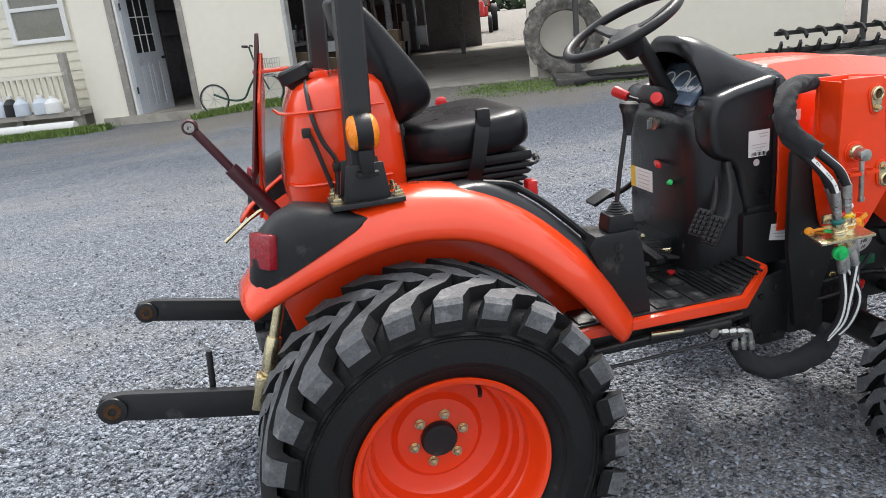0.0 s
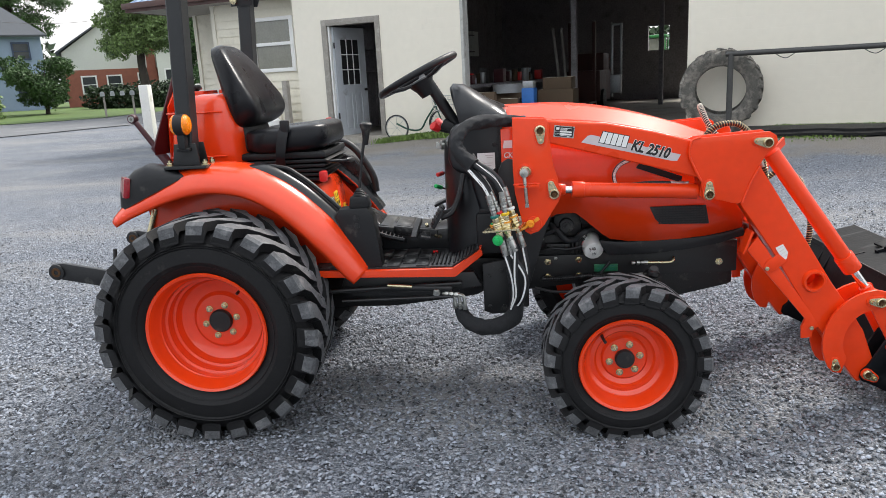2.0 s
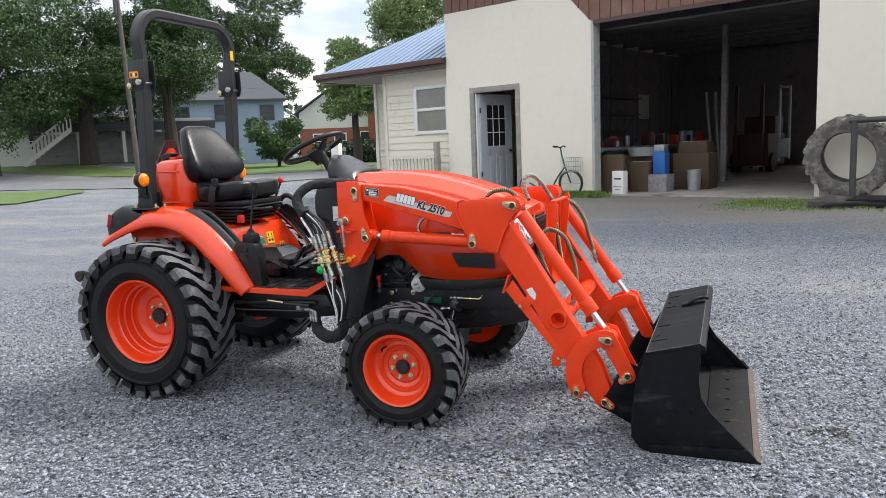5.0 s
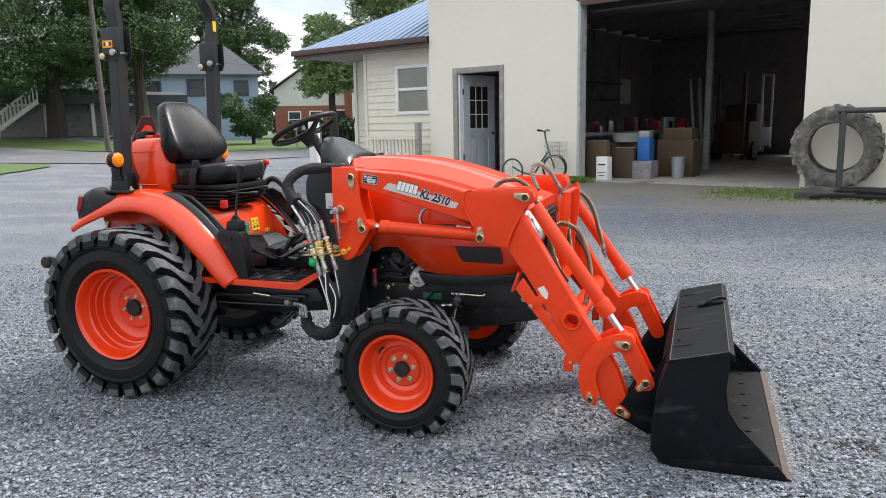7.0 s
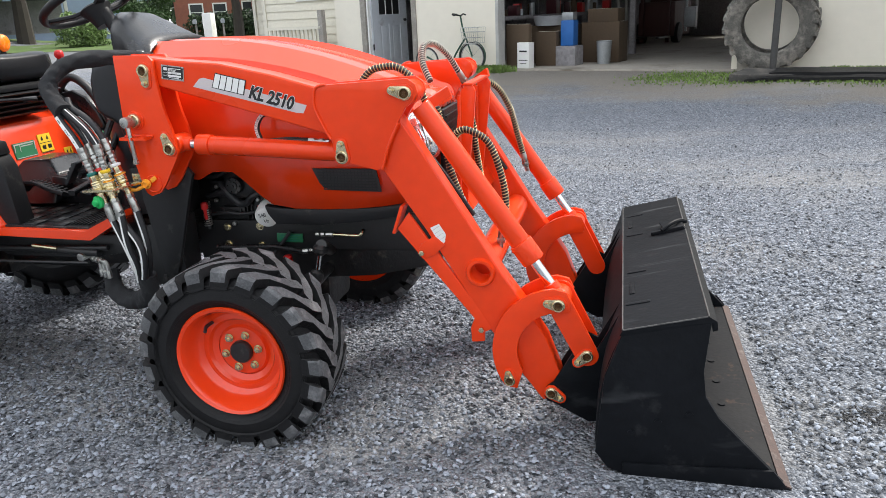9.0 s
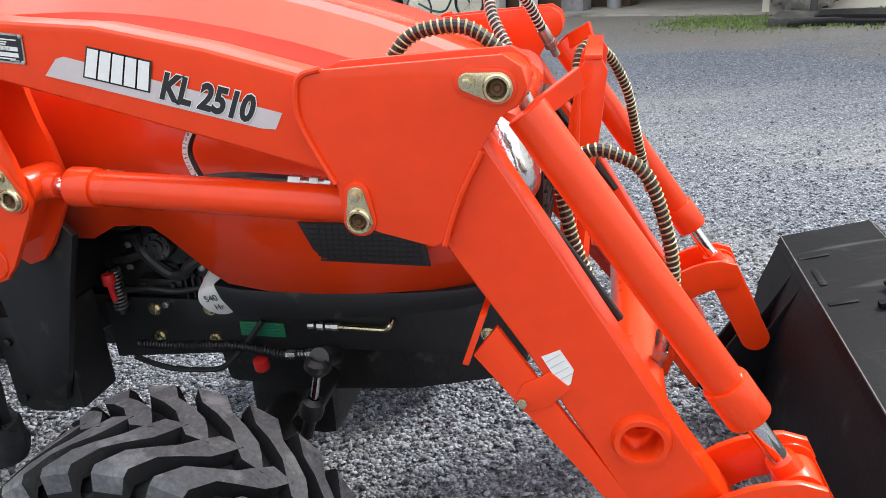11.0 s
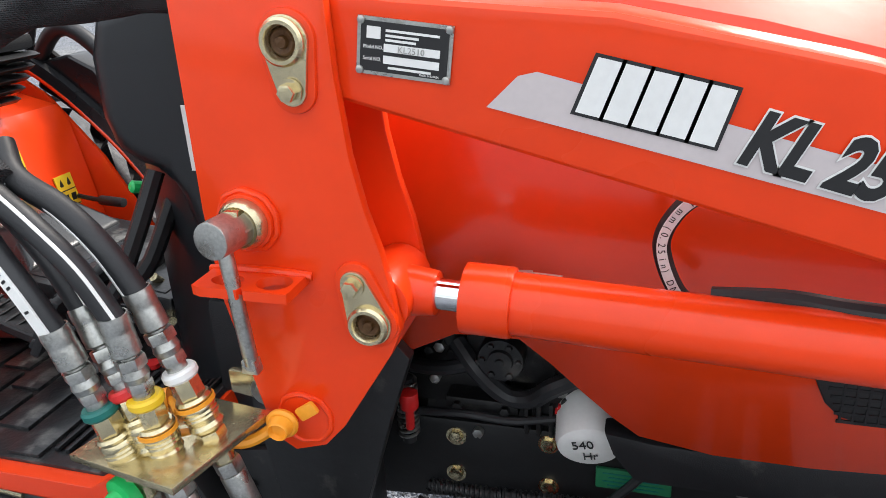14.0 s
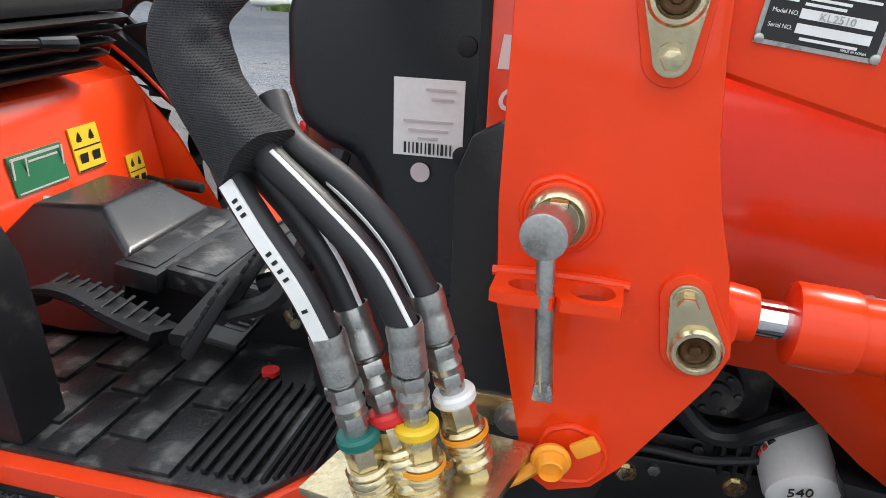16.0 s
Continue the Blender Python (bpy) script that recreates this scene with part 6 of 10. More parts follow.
box(b, (FX, 0, FZ + 0.02), (0.20, 0.22, 0.17), 0.03)
part("differential", b, ENGINE, axle)
for s in (-1, 1):
    b = B()
    cyl(b, (FX, s * 0.44, FZ + 0.15), (FX, s * 0.44, FZ - 0.10), 0.062, 0.05, bev=0.01)
    part("knuckle", b, ENGINE, axle)
    b = B()
    cyl(b, (FX, s * 0.49, FZ), (FX, s * 0.41, FZ), 0.075, bev=0.008)
    part("hub", b, ENGINE, axle)
for s in (-1, 1):
    b = B()
    cyl(b, (FX, s * 0.405, FZ + 0.145), (FX, s * 0.405, FZ + 0.188), 0.018, seg=14, bev=0.004)
    part("axle_plug", b, RED, tractor, "red plastic cap")
for s in (-1, 1):
    b = B()
    prism(b, [(1.14, 0.425), (1.14, 0.560), (1.20, 0.572), (1.40, 0.574), (1.95, 0.612), (2.035, 0.618), (2.035, 0.486), (1.964, 0.479), (1.59, 0.474), (1.42, 0.452)], s * 0.140, s * 0.165, bev=0.004)
    rail_ = part("frame_rail", b, BLACK_STEEL, tractor)
    for x, z in ((1.257, 0.547), (1.386, 0.554), (1.387, 0.483), (1.255, 0.483), (1.963, 0.527)):
        b = B()
        hexa(b, (x, s * 0.165, z), (0, s, 0), 0.0105, 0.008)
        cyl(b, (x, s * 0.1652, z), (x, s * 0.1675, z), 0.0145, seg=14)
        part("frame_bolt", b, ZINC, rail_)
    b = B()
    prism(b, [(1.21, 0.572), (1.215, 0.600), (1.41, 0.602), (1.42, 0.574)], s * 0.120, s * 0.150, bev=0.003)
    part("engine_mount", b, BLACK_STEEL, rail_)
b = B()
prism(b, [(1.38, 0.36), (1.36, 0.50), (2.03, 0.52), (2.03, 0.42), (1.80, 0.37), (1.62, 0.355)], -0.138, 0.138, bev=0.02)
part("axle_support", b, ENGINE, tractor)
b = B()
prism(b, [(1.05, 0.42), (1.05, 0.86), (1.28, 0.86), (1.33, 0.78), (1.33, 0.50), (1.25, 0.42)], -0.115, 0.115, bev=0.02)
part("bell_housing", b, ENGINE, tractor)

# engine block seen under the bonnet
b = B()
box(b, (1.55, 0, 0.72), (0.62, 0.29, 0.30), 0.02)
box(b, (1.34, -0.15, 0.715), (0.12, 0.09, 0.11), 0.02)
box(b, (1.26, -0.13, 0.63), (0.14, 0.06, 0.07), 0.012)
engine = part("engine", b, ENGINE, tractor, "oily black diesel engine")
for x, y, z, w, h in ((1.245, -0.150, 0.690, 0.05, 0.06), (1.395, -0.160, 0.640, 0.05, 0.09), (1.30, -0.165, 0.618, 0.10, 0.022), (1.41, -0.165, 0.735, 0.04, 0.05), (1.23, -0.14, 0.765, 0.06, 0.05)):
    b = B()
    box(b, (x, y, z), (w, 0.05, h), 0.007, pose(0, 0, 0, 0, 0, 0))
    for k in (-1, 1):
        hexa(b, (x + k * w * 0.32, y - 0.025, z), (0, -1, 0), 0.007, 0.008)
    part("engine_cover", b, ENGINE, engine)
for k in range(5):
    b = B()
    box(b, (1.36 + k * 0.016, -0.178, 0.610), (0.006, 0.03, 0.05), 0.002)
    part("cooling_rib", b, ENGINE, engine)
for pts, r in (([(1.270, -0.190, 0.715), (1.295, -0.205, 0.690), (1.318, -0.200, 0.660), (1.341, -0.197, 0.644), (1.370, -0.203, 0.650), (1.396, -0.213, 0.676), (1.44, -0.20, 0.695)], 0.0125),
               ([(1.205, -0.18, 0.665), (1.25, -0.20, 0.678), (1.285, -0.205, 0.690), (1.32, -0.20, 0.700)], 0.0100),
               ([(1.20, -0.17, 0.735), (1.255, -0.195, 0.742), (1.30, -0.20, 0.760), (1.35, -0.19, 0.775)], 0.0080),
               ([(1.215, -0.19, 0.600), (1.28, -0.20, 0.612), (1.34, -0.195, 0.606), (1.40, -0.19, 0.615)], 0.0060)):
    b = B()
    tube(b, pts, r)
    part("engine_hose", b, HOSE, engine)
b = B()
lathe(b, [(0.05, 0.028), (0.0, 0.0295), (-0.004, 0.028), (-0.004, 0.016), (-0.009, 0.015), (-0.009, 0.006), (-0.012, 0.005), (-0.012, 0)], (1.333, -0.218, 0.712), (0, 1, 0), 32)
cover = part("pump_cover", b, BLACK_STEEL, engine, "round black pump cover")
for k in range(6):
    a = k * math.tau / 6
    b = B()
    hexa(b, (1.333 + 0.0225 * math.cos(a), -0.221, 0.712 + 0.0225 * math.sin(a)), (0, -1, 0), 0.0045, 0.006)
    part("cover_bolt", b, BLACK_STEEL, cover)
for x, y, z in ((1.236, -0.176, 0.650), (1.405, -0.190, 0.660), (1.290, -0.166, 0.562), (1.245, -0.178, 0.700)):
    b = B()
    hexa(b, (x, y, z), (0, -1, 0), 0.008, 0.010)
    part("engine_bolt", b, STEEL, engine)
b = B()
cyl(b, (1.195, -0.185, 0.545), (1.195, -0.185, 0.648), 0.010, seg=12)
part("spring_core", b, HOSE, tractor)
b = B()
helix(b, [(1.195, -0.185, 0.555 + 0.009 * k) for k in range(11)], 0.0135, 0.0024, 0.0080)
part("spring_hose", b, STEEL, tractor)
b = B()
cyl(b, (1.212, -0.224, 0.628), (1.212, -0.224, 0.652), 0.0125, seg=14, bev=0.003)
cyl(b, (1.208, -0.215, 0.590), (1.212, -0.224, 0.630), 0.006, seg=10)
part("dipstick_cap", b, RED, tractor, "red plastic cap")
# oil filter, white, with a hand-written note
b = B()
cyl(b, (1.487, -0.175, 0.425), (1.487, -0.180, 0.450), 0.016, seg=14, bev=0.003)
part("drain_cap", b, RED, tractor, "red plastic cap")
oil_filter = part("oil_filter", lathe(B(), [(0, 0), (0, 0.034), (-0.006, 0.041), (-0.080, 0.041), (-0.088, 0.0385), (-0.0915, 0.032), (-0.0925, 0)], (1.434, -0.140, 0.632), (-0.10, 0.94, 0.34), 40), WHITE, tractor, "white spin-on oil filter with a hand-written note")
for k, (dx, mt_) in enumerate(((0.0, RED), (0.012, INK), (0.022, RED))):
    b = B()
    for j in range(5):
        a = radians(150 + 14 * j)
        c_ = V(1.434, -0.140, 0.632) + V(-0.10, 0.94, 0.34).normalized() * -(0.022 + dx)
        u_, w_ = frame_of(V(-0.10, 0.94, 0.34))
        box(b, c_ + (u_ * math.cos(a) + w_ * math.sin(a)) * 0.041, (0.004, 0.006, 0.006))
    part("filter_print", b, mt_, oil_filter)
note = look((1.434 + 0.0093, -0.140 - 0.0871, 0.632 - 0.0315), (1.434, -0.140, 0.632))
words("handwriting", "540", 0.023, note @ pose(-0.020, 0.003, 0.002, 0, 0, 12), INK, oil_filter, squeeze=0.8)
words("handwriting", "Hr", 0.021, note @ pose(-0.006, -0.018, 0.002, 0, 0, 8), INK, oil_filter, squeeze=0.8)
b = B()
box(b, (1.499, -0.169, 0.515), (0.098, 0.006, 0.032), 0.002)
gl = part("serial_plate", b, GREEN_LABEL, tractor, "green printed plate")
for k in range(4):
    b = B()
    box(b, (1.499, -0.1725, 0.5245 - k * 0.0064), (0.080 - 0.014 * (k % 2), 0.001, 0.0016))
    part("print_line", b, DARK_GREEN, gl)
# steel fuel line and fittings along the rail
b = B()
tube(b, [(1.66, -0.180, 0.535), (1.70, -0.181, 0.535), (1.745, -0.181, 0.534), (1.764, -0.181, 0.535), (1.774, -0.180, 0.543), (1.777, -0.172, 0.552)], 0.0058)
part("steel_line", b, ZINC, tractor)
b = B()
for x, r in ((1.604, 0.007), (1.624, 0.0095), (1.642, 0.008), (1.655, 0.0095)):
    cyl(b, (x, -0.180, 0.535), (x + 0.014, -0.180, 0.535), r, seg=8, bev=0.001)
part("line_fitting", b, STEEL, tractor)
b = B()
tube(b, [(1.20, -0.185, 0.440), (1.25, -0.19, 0.428), (1.297, -0.19, 0.420), (1.38, -0.19, 0.424), (1.415, -0.19, 0.437), (1.45, -0.19, 0.470), (1.49, -0.19, 0.517), (1.512, -0.188, 0.545)], 0.0062)
part("brake_line", b, HOSE, tractor)
b = B()
ln = smooth_line([(1.223, -0.196, 0.480), (1.306, -0.198, 0.482), (1.397, -0.20, 0.489), (1.45, -0.20, 0.490), (1.507, -0.20, 0.484), (1.56, -0.20, 0.476), (1.602, -0.20, 0.480)], 8)
helix(b, ln, 0.0085, 0.0022, 0.0070)
part("hose_core", sweep(B(), ln, disc_ring(0.0078, 10)), HOSE, tractor)
part("coiled_hose", b, BLACK_STEEL, tractor)
b = B()
for x, r in ((1.560, 0.0105), (1.584, 0.0085), (1.606, 0.0105), (1.628, 0.0115)):
    cyl(b, (x, -0.20, 0.477 + (x - 1.56) * 0.12), (x + 0.020, -0.20, 0.479 + (x - 1.56) * 0.12), r, seg=8, bev=0.001)
part("hose_fitting", b, STEEL, tractor)
# steering ram and boot above the front axle
b = B()
cyl(b, (1.62, -0.10, 0.40), (1.62, -0.30, 0.385), 0.022, bev=0.004)
cyl(b, (1.662, -0.20, 0.485), (1.672, -0.30, 0.535), 0.020, bev=0.004)
lathe(b, [(0, 0.014), (0.008, 0.025), (0.020, 0.026), (0.030, 0.018), (0.036, 0.012)], (1.672, -0.30, 0.535), (-0.2, 0, -1), 18)
lathe(b, [(0, 0.010), (0.008, 0.020), (0.024, 0.024), (0.040, 0.022), (0.052, 0.012), (0.09, 0.012)], (1.652, -0.30, 0.448), (-0.3, 0, -1), 18)
ram_ = part("steering_ram", b, ENGINE, tractor)
b = B()
cyl(b, (1.670, -0.30, 0.520), (1.650, -0.30, 0.440), 0.0075, seg=14)
part("ram_rod", b, CHROME, ram_)

# ---- bonnet ----
def zt(x):
    """Height of the bonnet's middle line."""
    return 1.205 - 0.17 * max(0, (x - 1.25) / 0.72) ** 1.9


def bonnet_row(x, low, fx=1.0):
    t = zt(x)
    half = 0.272 * fx
    return [V(x, -half * 0.985, low), V(x, -half, low + (t - low) * 0.35), V(x, -half * 0.985, t - 0.20), V(x, -half * 0.955, t - 0.115), V(x, -half * 0.900, t - 0.076), V(x, -half * 0.888, t - 0.058), V(x, -half * 0.76, t - 0.034),
            V(x, -half * 0.620, t - 0.007), V(x, -half * 0.590, t - 0.017), V(x, -half * 0.35, t - 0.004), V(x, -half * 0.315, t - 0.014), V(x, 0, t - 0.009)]


def arch(x):
    """Lower edge of the bonnet's side."""
    P = ((1.0, 0.745), (1.27, 0.745), (1.28, 0.770), (1.36, 0.775), (1.382, 0.761), (1.443, 0.706), (1.489, 0.667), (1.528, 0.650), (1.70, 0.648), (1.84, 0.654), (1.925, 0.664), (1.971, 0.674), (2.1, 0.69))
    for (xa, za), (xb, zb) in zip(P, P[1:]):
        if x <= xb:
            return za + (zb - za) * (x - xa) / (xb - xa)


b = B()
for s in (1, -1):
    rows = []
    for x in (1.075, 1.12, 1.18, 1.24, 1.29, 1.33, 1.365, 1.40, 1.435, 1.47, 1.50, 1.58, 1.68, 1.78, 1.88, 1.95, 2.00):
        fx = 1.0 - 0.10 * max(0, (x - 1.6) / 0.4) ** 2
        rows.append([V(p.x, p.y * s, p.z) for p in bonnet_row(x, arch(x), fx)])
    # rounded nose
    for k in range(1, 6):
        f = k / 5
        x = 2.00 + 0.055 * math.sin(f * math.pi / 2)
        last = rows[16]
        rows.append([V(x - 0.02 * f * (abs(p.y) / 0.25) ** 2, p.y * (1 - 0.22 * f * f), 0.66 + (p.z - 0.66) * (1 - 0.16 * f * f)) for p in last])
    loft(b, rows, False)
bmesh.ops.remove_doubles(b, verts=b.verts[:], dist=0.0005)
bmesh.ops.recalc_face_normals(b, faces=b.faces[:])
bonnet = part("bonnet", b, ORANGE, tractor, "glossy orange bonnet with moulded ridges", 24)
so = bonnet.modifiers.new("thickness", "SOLIDIFY")
so.thickness, so.offset = 0.006, -1
for s in (-1, 1):
    # black mesh vent and its recess, lower black valance
    b = B()
    prism(b, [(1.655, 0.788), (1.678, 0.738), (1.692, 0.724), (1.715, 0.716), (1.888, 0.712), (1.874, 0.788)], s * 0.2705, s * 0.2765, bev=0.003)
    part("side_vent", b, INK, bonnet)
    b = B()
    for k in range(8):
        z = 0.719 + k * 0.0095
        box(b, (1.785 - k * 0.003, s * 0.2765, z), (0.188, 0.002, 0.0035))
    for k in range(16):
        box(b, (1.694 + k * 0.0118, s * 0.2767, 0.752), (0.0025, 0.002, 0.068))
    part("vent_mesh", b, BLACK, bonnet)
    b = B()
    prism(b, [(1.472, 0.625), (1.460, 0.656), (1.52, 0.648), (1.581, 0.647), (1.70, 0.648), (1.84, 0.655), (1.925, 0.664), (1.971, 0.674), (2.03, 0.685), (2.03, 0.655), (1.977, 0.640), (1.93, 0.625), (1.80, 0.604), (1.657, 0.590), (1.499, 0.590)], s * 0.225, s * 0.262, bev=0.008)
    part("valance", b, BLACK, bonnet)
    # upper slit vent
    b = B()
    prism(b, [(1.60, 0.945), (1.615, 0.965), (1.78, 0.905), (1.775, 0.880)], s * 0.270, s * 0.2755, bev=0.003)
    part("upper_vent", b, BLACK, bonnet)
    # headlamp
    b = B()
    puff(b, (2.008, s * 0.187, 0.883), (0.046, 0.060, 0.088), pose(0, 0, 0, 0, -18, -s * -22), 2.6)
    part("headlamp", b, LENS, bonnet, "clear headlamp with bright reflector")
b = B()
box(b, (2.055, 0, 0.82), (0.02, 0.22, 0.26), 0.008)
for k in range(9):
    box(b, (2.067, 0, 0.71 + k * 0.027), (0.008, 0.20, 0.006))
part("front_grille", b, BLACK, bonnet)
# name strip on the cheek panel in front of the dash
cheek = B()
prism(cheek, [(1.075, 0.72), (1.075, 1.120), (1.135, 1.125), (1.135, 0.72)], -0.280, -0.274, bev=0.002)
cheek = part("cheek_panel", cheek, ORANGE, bonnet)
b = B()
prism(b, [(1.083, 1.045), (1.087, 1.075), (1.134, 1.075), (1.134, 1.045)], -0.2825, -0.2805)
part("logo_bar", b, WHITE, cheek)
sidem = Matrix(((1, 0, 0, 0), (0, 0, -1, 0), (0, 1, 0, 0), (0, 0, 0, 1)))
words("lettering", "CK2", 0.030, Matrix.Translation((1.083, -0.2815, 1.008)) @ sidem, WHITE, cheek, squeeze=0.9, bold=0.0006, shear=0.25)
words("lettering", "HST", 0.022, Matrix.Translation((1.090, -0.2815, 0.978)) @ sidem, WHITE, cheek, squeeze=0.95, bold=0.0006, shear=0.25)

# ---- mudguards ----
def guard_line(s):
    """Lower outer edge of the mudguard, s from 0 at the back to 1 at the step."""
    P = ((-0.45, 0.832), (-0.39, 0.862), (-0.312, 0.893), (-0.20, 0.931), (-0.085, 0.952), (0.02, 0.946), (0.108, 0.922), (0.21, 0.862), (0.311, 0.769), (0.39, 0.680), (0.45, 0.602), (0.486, 0.561))
    return smooth_line([V(p[0], 0, p[1]) for p in P], 4)[round(s * 44)]


def guard(side):
    g = thing("mudguard", "", "")
    b = B()
    rows = []
    for k in range(45):
        s = k / 44
        p = guard_line(s)
        q0, q1 = guard_line(max(0, s - 1 / 44)), guard_line(min(1, s + 1 / 44))
        d = (q1 - q0).normalized()
        n = V(-d.z, 0, d.x)
        if n.z < 0 and s < 0.6:
            n = -n
        f = min(1, 0.35 + 3.2 * s) * (1 if s < 0.74 else 1 - (s - 0.74) * 1.0)
        w = 1 if s < 0.75 else 1 - (s - 0.75) / 0.25 * 0.32
        prof = [(-0.012, -0.632), (-0.002, -0.640), (0.010, -0.640), (0.024, -0.634), (0.040, -0.618), (0.056, -0.596), (0.070, -0.566), (0.080, -0.53), (0.087, -0.48), (0.089, -0.41), (0.086, -0.33)]
        rows.append([p + n * (h * (f if h > 0 else 1)) + V(0, -0.30 + (y + 0.33) * 0.56 * (w * 0.6 + 0.4), 0) for h, y in prof])
    loft(b, rows, False)
    if side > 0:
        mirror(b)
    ob = part("arched_panel", b, ORANGE, g, "", 50)
    so = ob.modifiers.new("thickness", "SOLIDIFY")
    so.thickness, so.offset = 0.007, 1
    # inner wall
    b = B()
    prism(b, [(-0.33, 0.62), (-0.40, 0.89), (-0.19, 0.995), (-0.07, 1.025), (0.03, 1.025), (0.14, 0.99), (0.25, 0.92), (0.36, 0.79), (0.47, 0.60), (0.44, 0.56), (0.30, 0.56)], -0.305, -0.295, bev=0.002)
    if side > 0:
        mirror(b)
    part("inner_wall", b, ORANGE, g)
    # black cover strip along the inner crown with a grab rail
    b = B()
    rows = []
    for k in range(17):
        s = 0.47 + 0.36 * k / 16
        p, q = guard_line(s), guard_line(min(1, s + 1 / 44))
        d = (q - p).normalized()
        n = V(-d.z, 0, d.x)
        h = 0.083 * (1 if s < 0.74 else 1 - (s - 0.74) * 1.0) + 0.004
        e = math.sin(math.pi * min(1, k / 4) / 2)
        rows.append([p + n * (h + dz * e) + V(0, -0.30 + (y + 0.325) * 0.62, 0) for dz, y in ((0, -0.475), (0.018, -0.465), (0.030, -0.435), (0.032, -0.39), (0.026, -0.34), (0, -0.325))])
    loft(b, rows, False)
    bmesh.ops.holes_fill(b, edges=[e for e in b.edges if e.is_boundary])
    if side > 0:
        mirror(b)
    part("cover_strip", b, BLACK_GLOSS, g, "black plastic cover strip", 50)
    b = B()
    pts = []
    for k in range(9):
        s = 0.55 + 0.24 * k / 8
        p, q = guard_line(s), guard_line(s + 1 / 44)
        d = (q - p).normalized()
        n = V(-d.z, 0, d.x)
        h = 0.083 * (1 if s < 0.74 else 1 - (s - 0.74) * 1.0)
        pts.append(p + n * (h + 0.048 - (0.02 if k in (0, 8) else 0)) + V(0, -0.345, 0))
    tube(b, pts, 0.009, 3, 8)
    if side > 0:
        mirror(b)
    part("grab_rail", b, BLACK, g)
    if side > 0:
        p, q = guard_line(0.80), guard_line(0.90)
        d = (q - p).normalized()
        n = V(-d.z, 0, d.x)
        c = (p + q) / 2 + n * (0.087 * 0.70 + 0.010) + V(0, 0.385, 0)
        lm = Matrix((( d.x, 0, n.x, c.x), (0, 1, 0, c.y), (d.z, 0, n.z, c.z), (0, 0, 0, 1)))
        b = B()
        box(b, (0, 0, 0), (0.11, 0.052, 0.003))
        b.transform(lm)
        wl_ = part("guard_label", b, WHITE, g, "white printed label")
        for k in range(6):
            b = B()
            box(b, (-0.045 + 0.018 * k, 0, 0.002), (0.004, 0.038 - 0.01 * (k % 2), 0.001))
            b.transform(lm)
            part("print_line", b, SILVER_DECAL, wl_)
    # tail lamp pod
    pod = B()
    rows = []
    for x, h, w in ((-0.418, 0.02, 0.05), (-0.405, 0.075, 0.066), (-0.38, 0.105, 0.074), (-0.34, 0.122, 0.078), (-0.29, 0.118, 0.078), (-0.24, 0.085, 0.074), (-0.19, 0.045, 0.066), (-0.15, 0.012, 0.05)):
        base = 0.880 + (x + 0.42) * 0.46
        rows.append([V(x - 0.02 * math.sin(a), -0.400 - w * math.copysign(abs(math.cos(a)) ** 0.6, math.cos(a)), base + h * abs(math.sin(a)) ** 0.6) for a in [math.pi * j / 12 for j in range(13)]])
    loft(pod, rows, False)
    bmesh.ops.holes_fill(pod, edges=[e for e in pod.edges if e.is_boundary])
    if side > 0:
        mirror(pod)
    pod = part("lamp_pod", pod, BLACK, g, "black plastic lamp housing", 60)
    lens = B()
    box(lens, (-0.396, -0.452, 0.973), (0.024, 0.072, 0.080), 0.007, pose(0, 0, 0, 0, 10, 38))
    if side > 0:
        mirror(lens)
    part("tail_lamp", lens, RED_LENS, pod, "red tail lamp lens")
    return g


for s in (-1, 1):
    g = guard(s)
    g.parent = tractor
    for k in ("label", "category"):
        if k in g:
            del g[k]
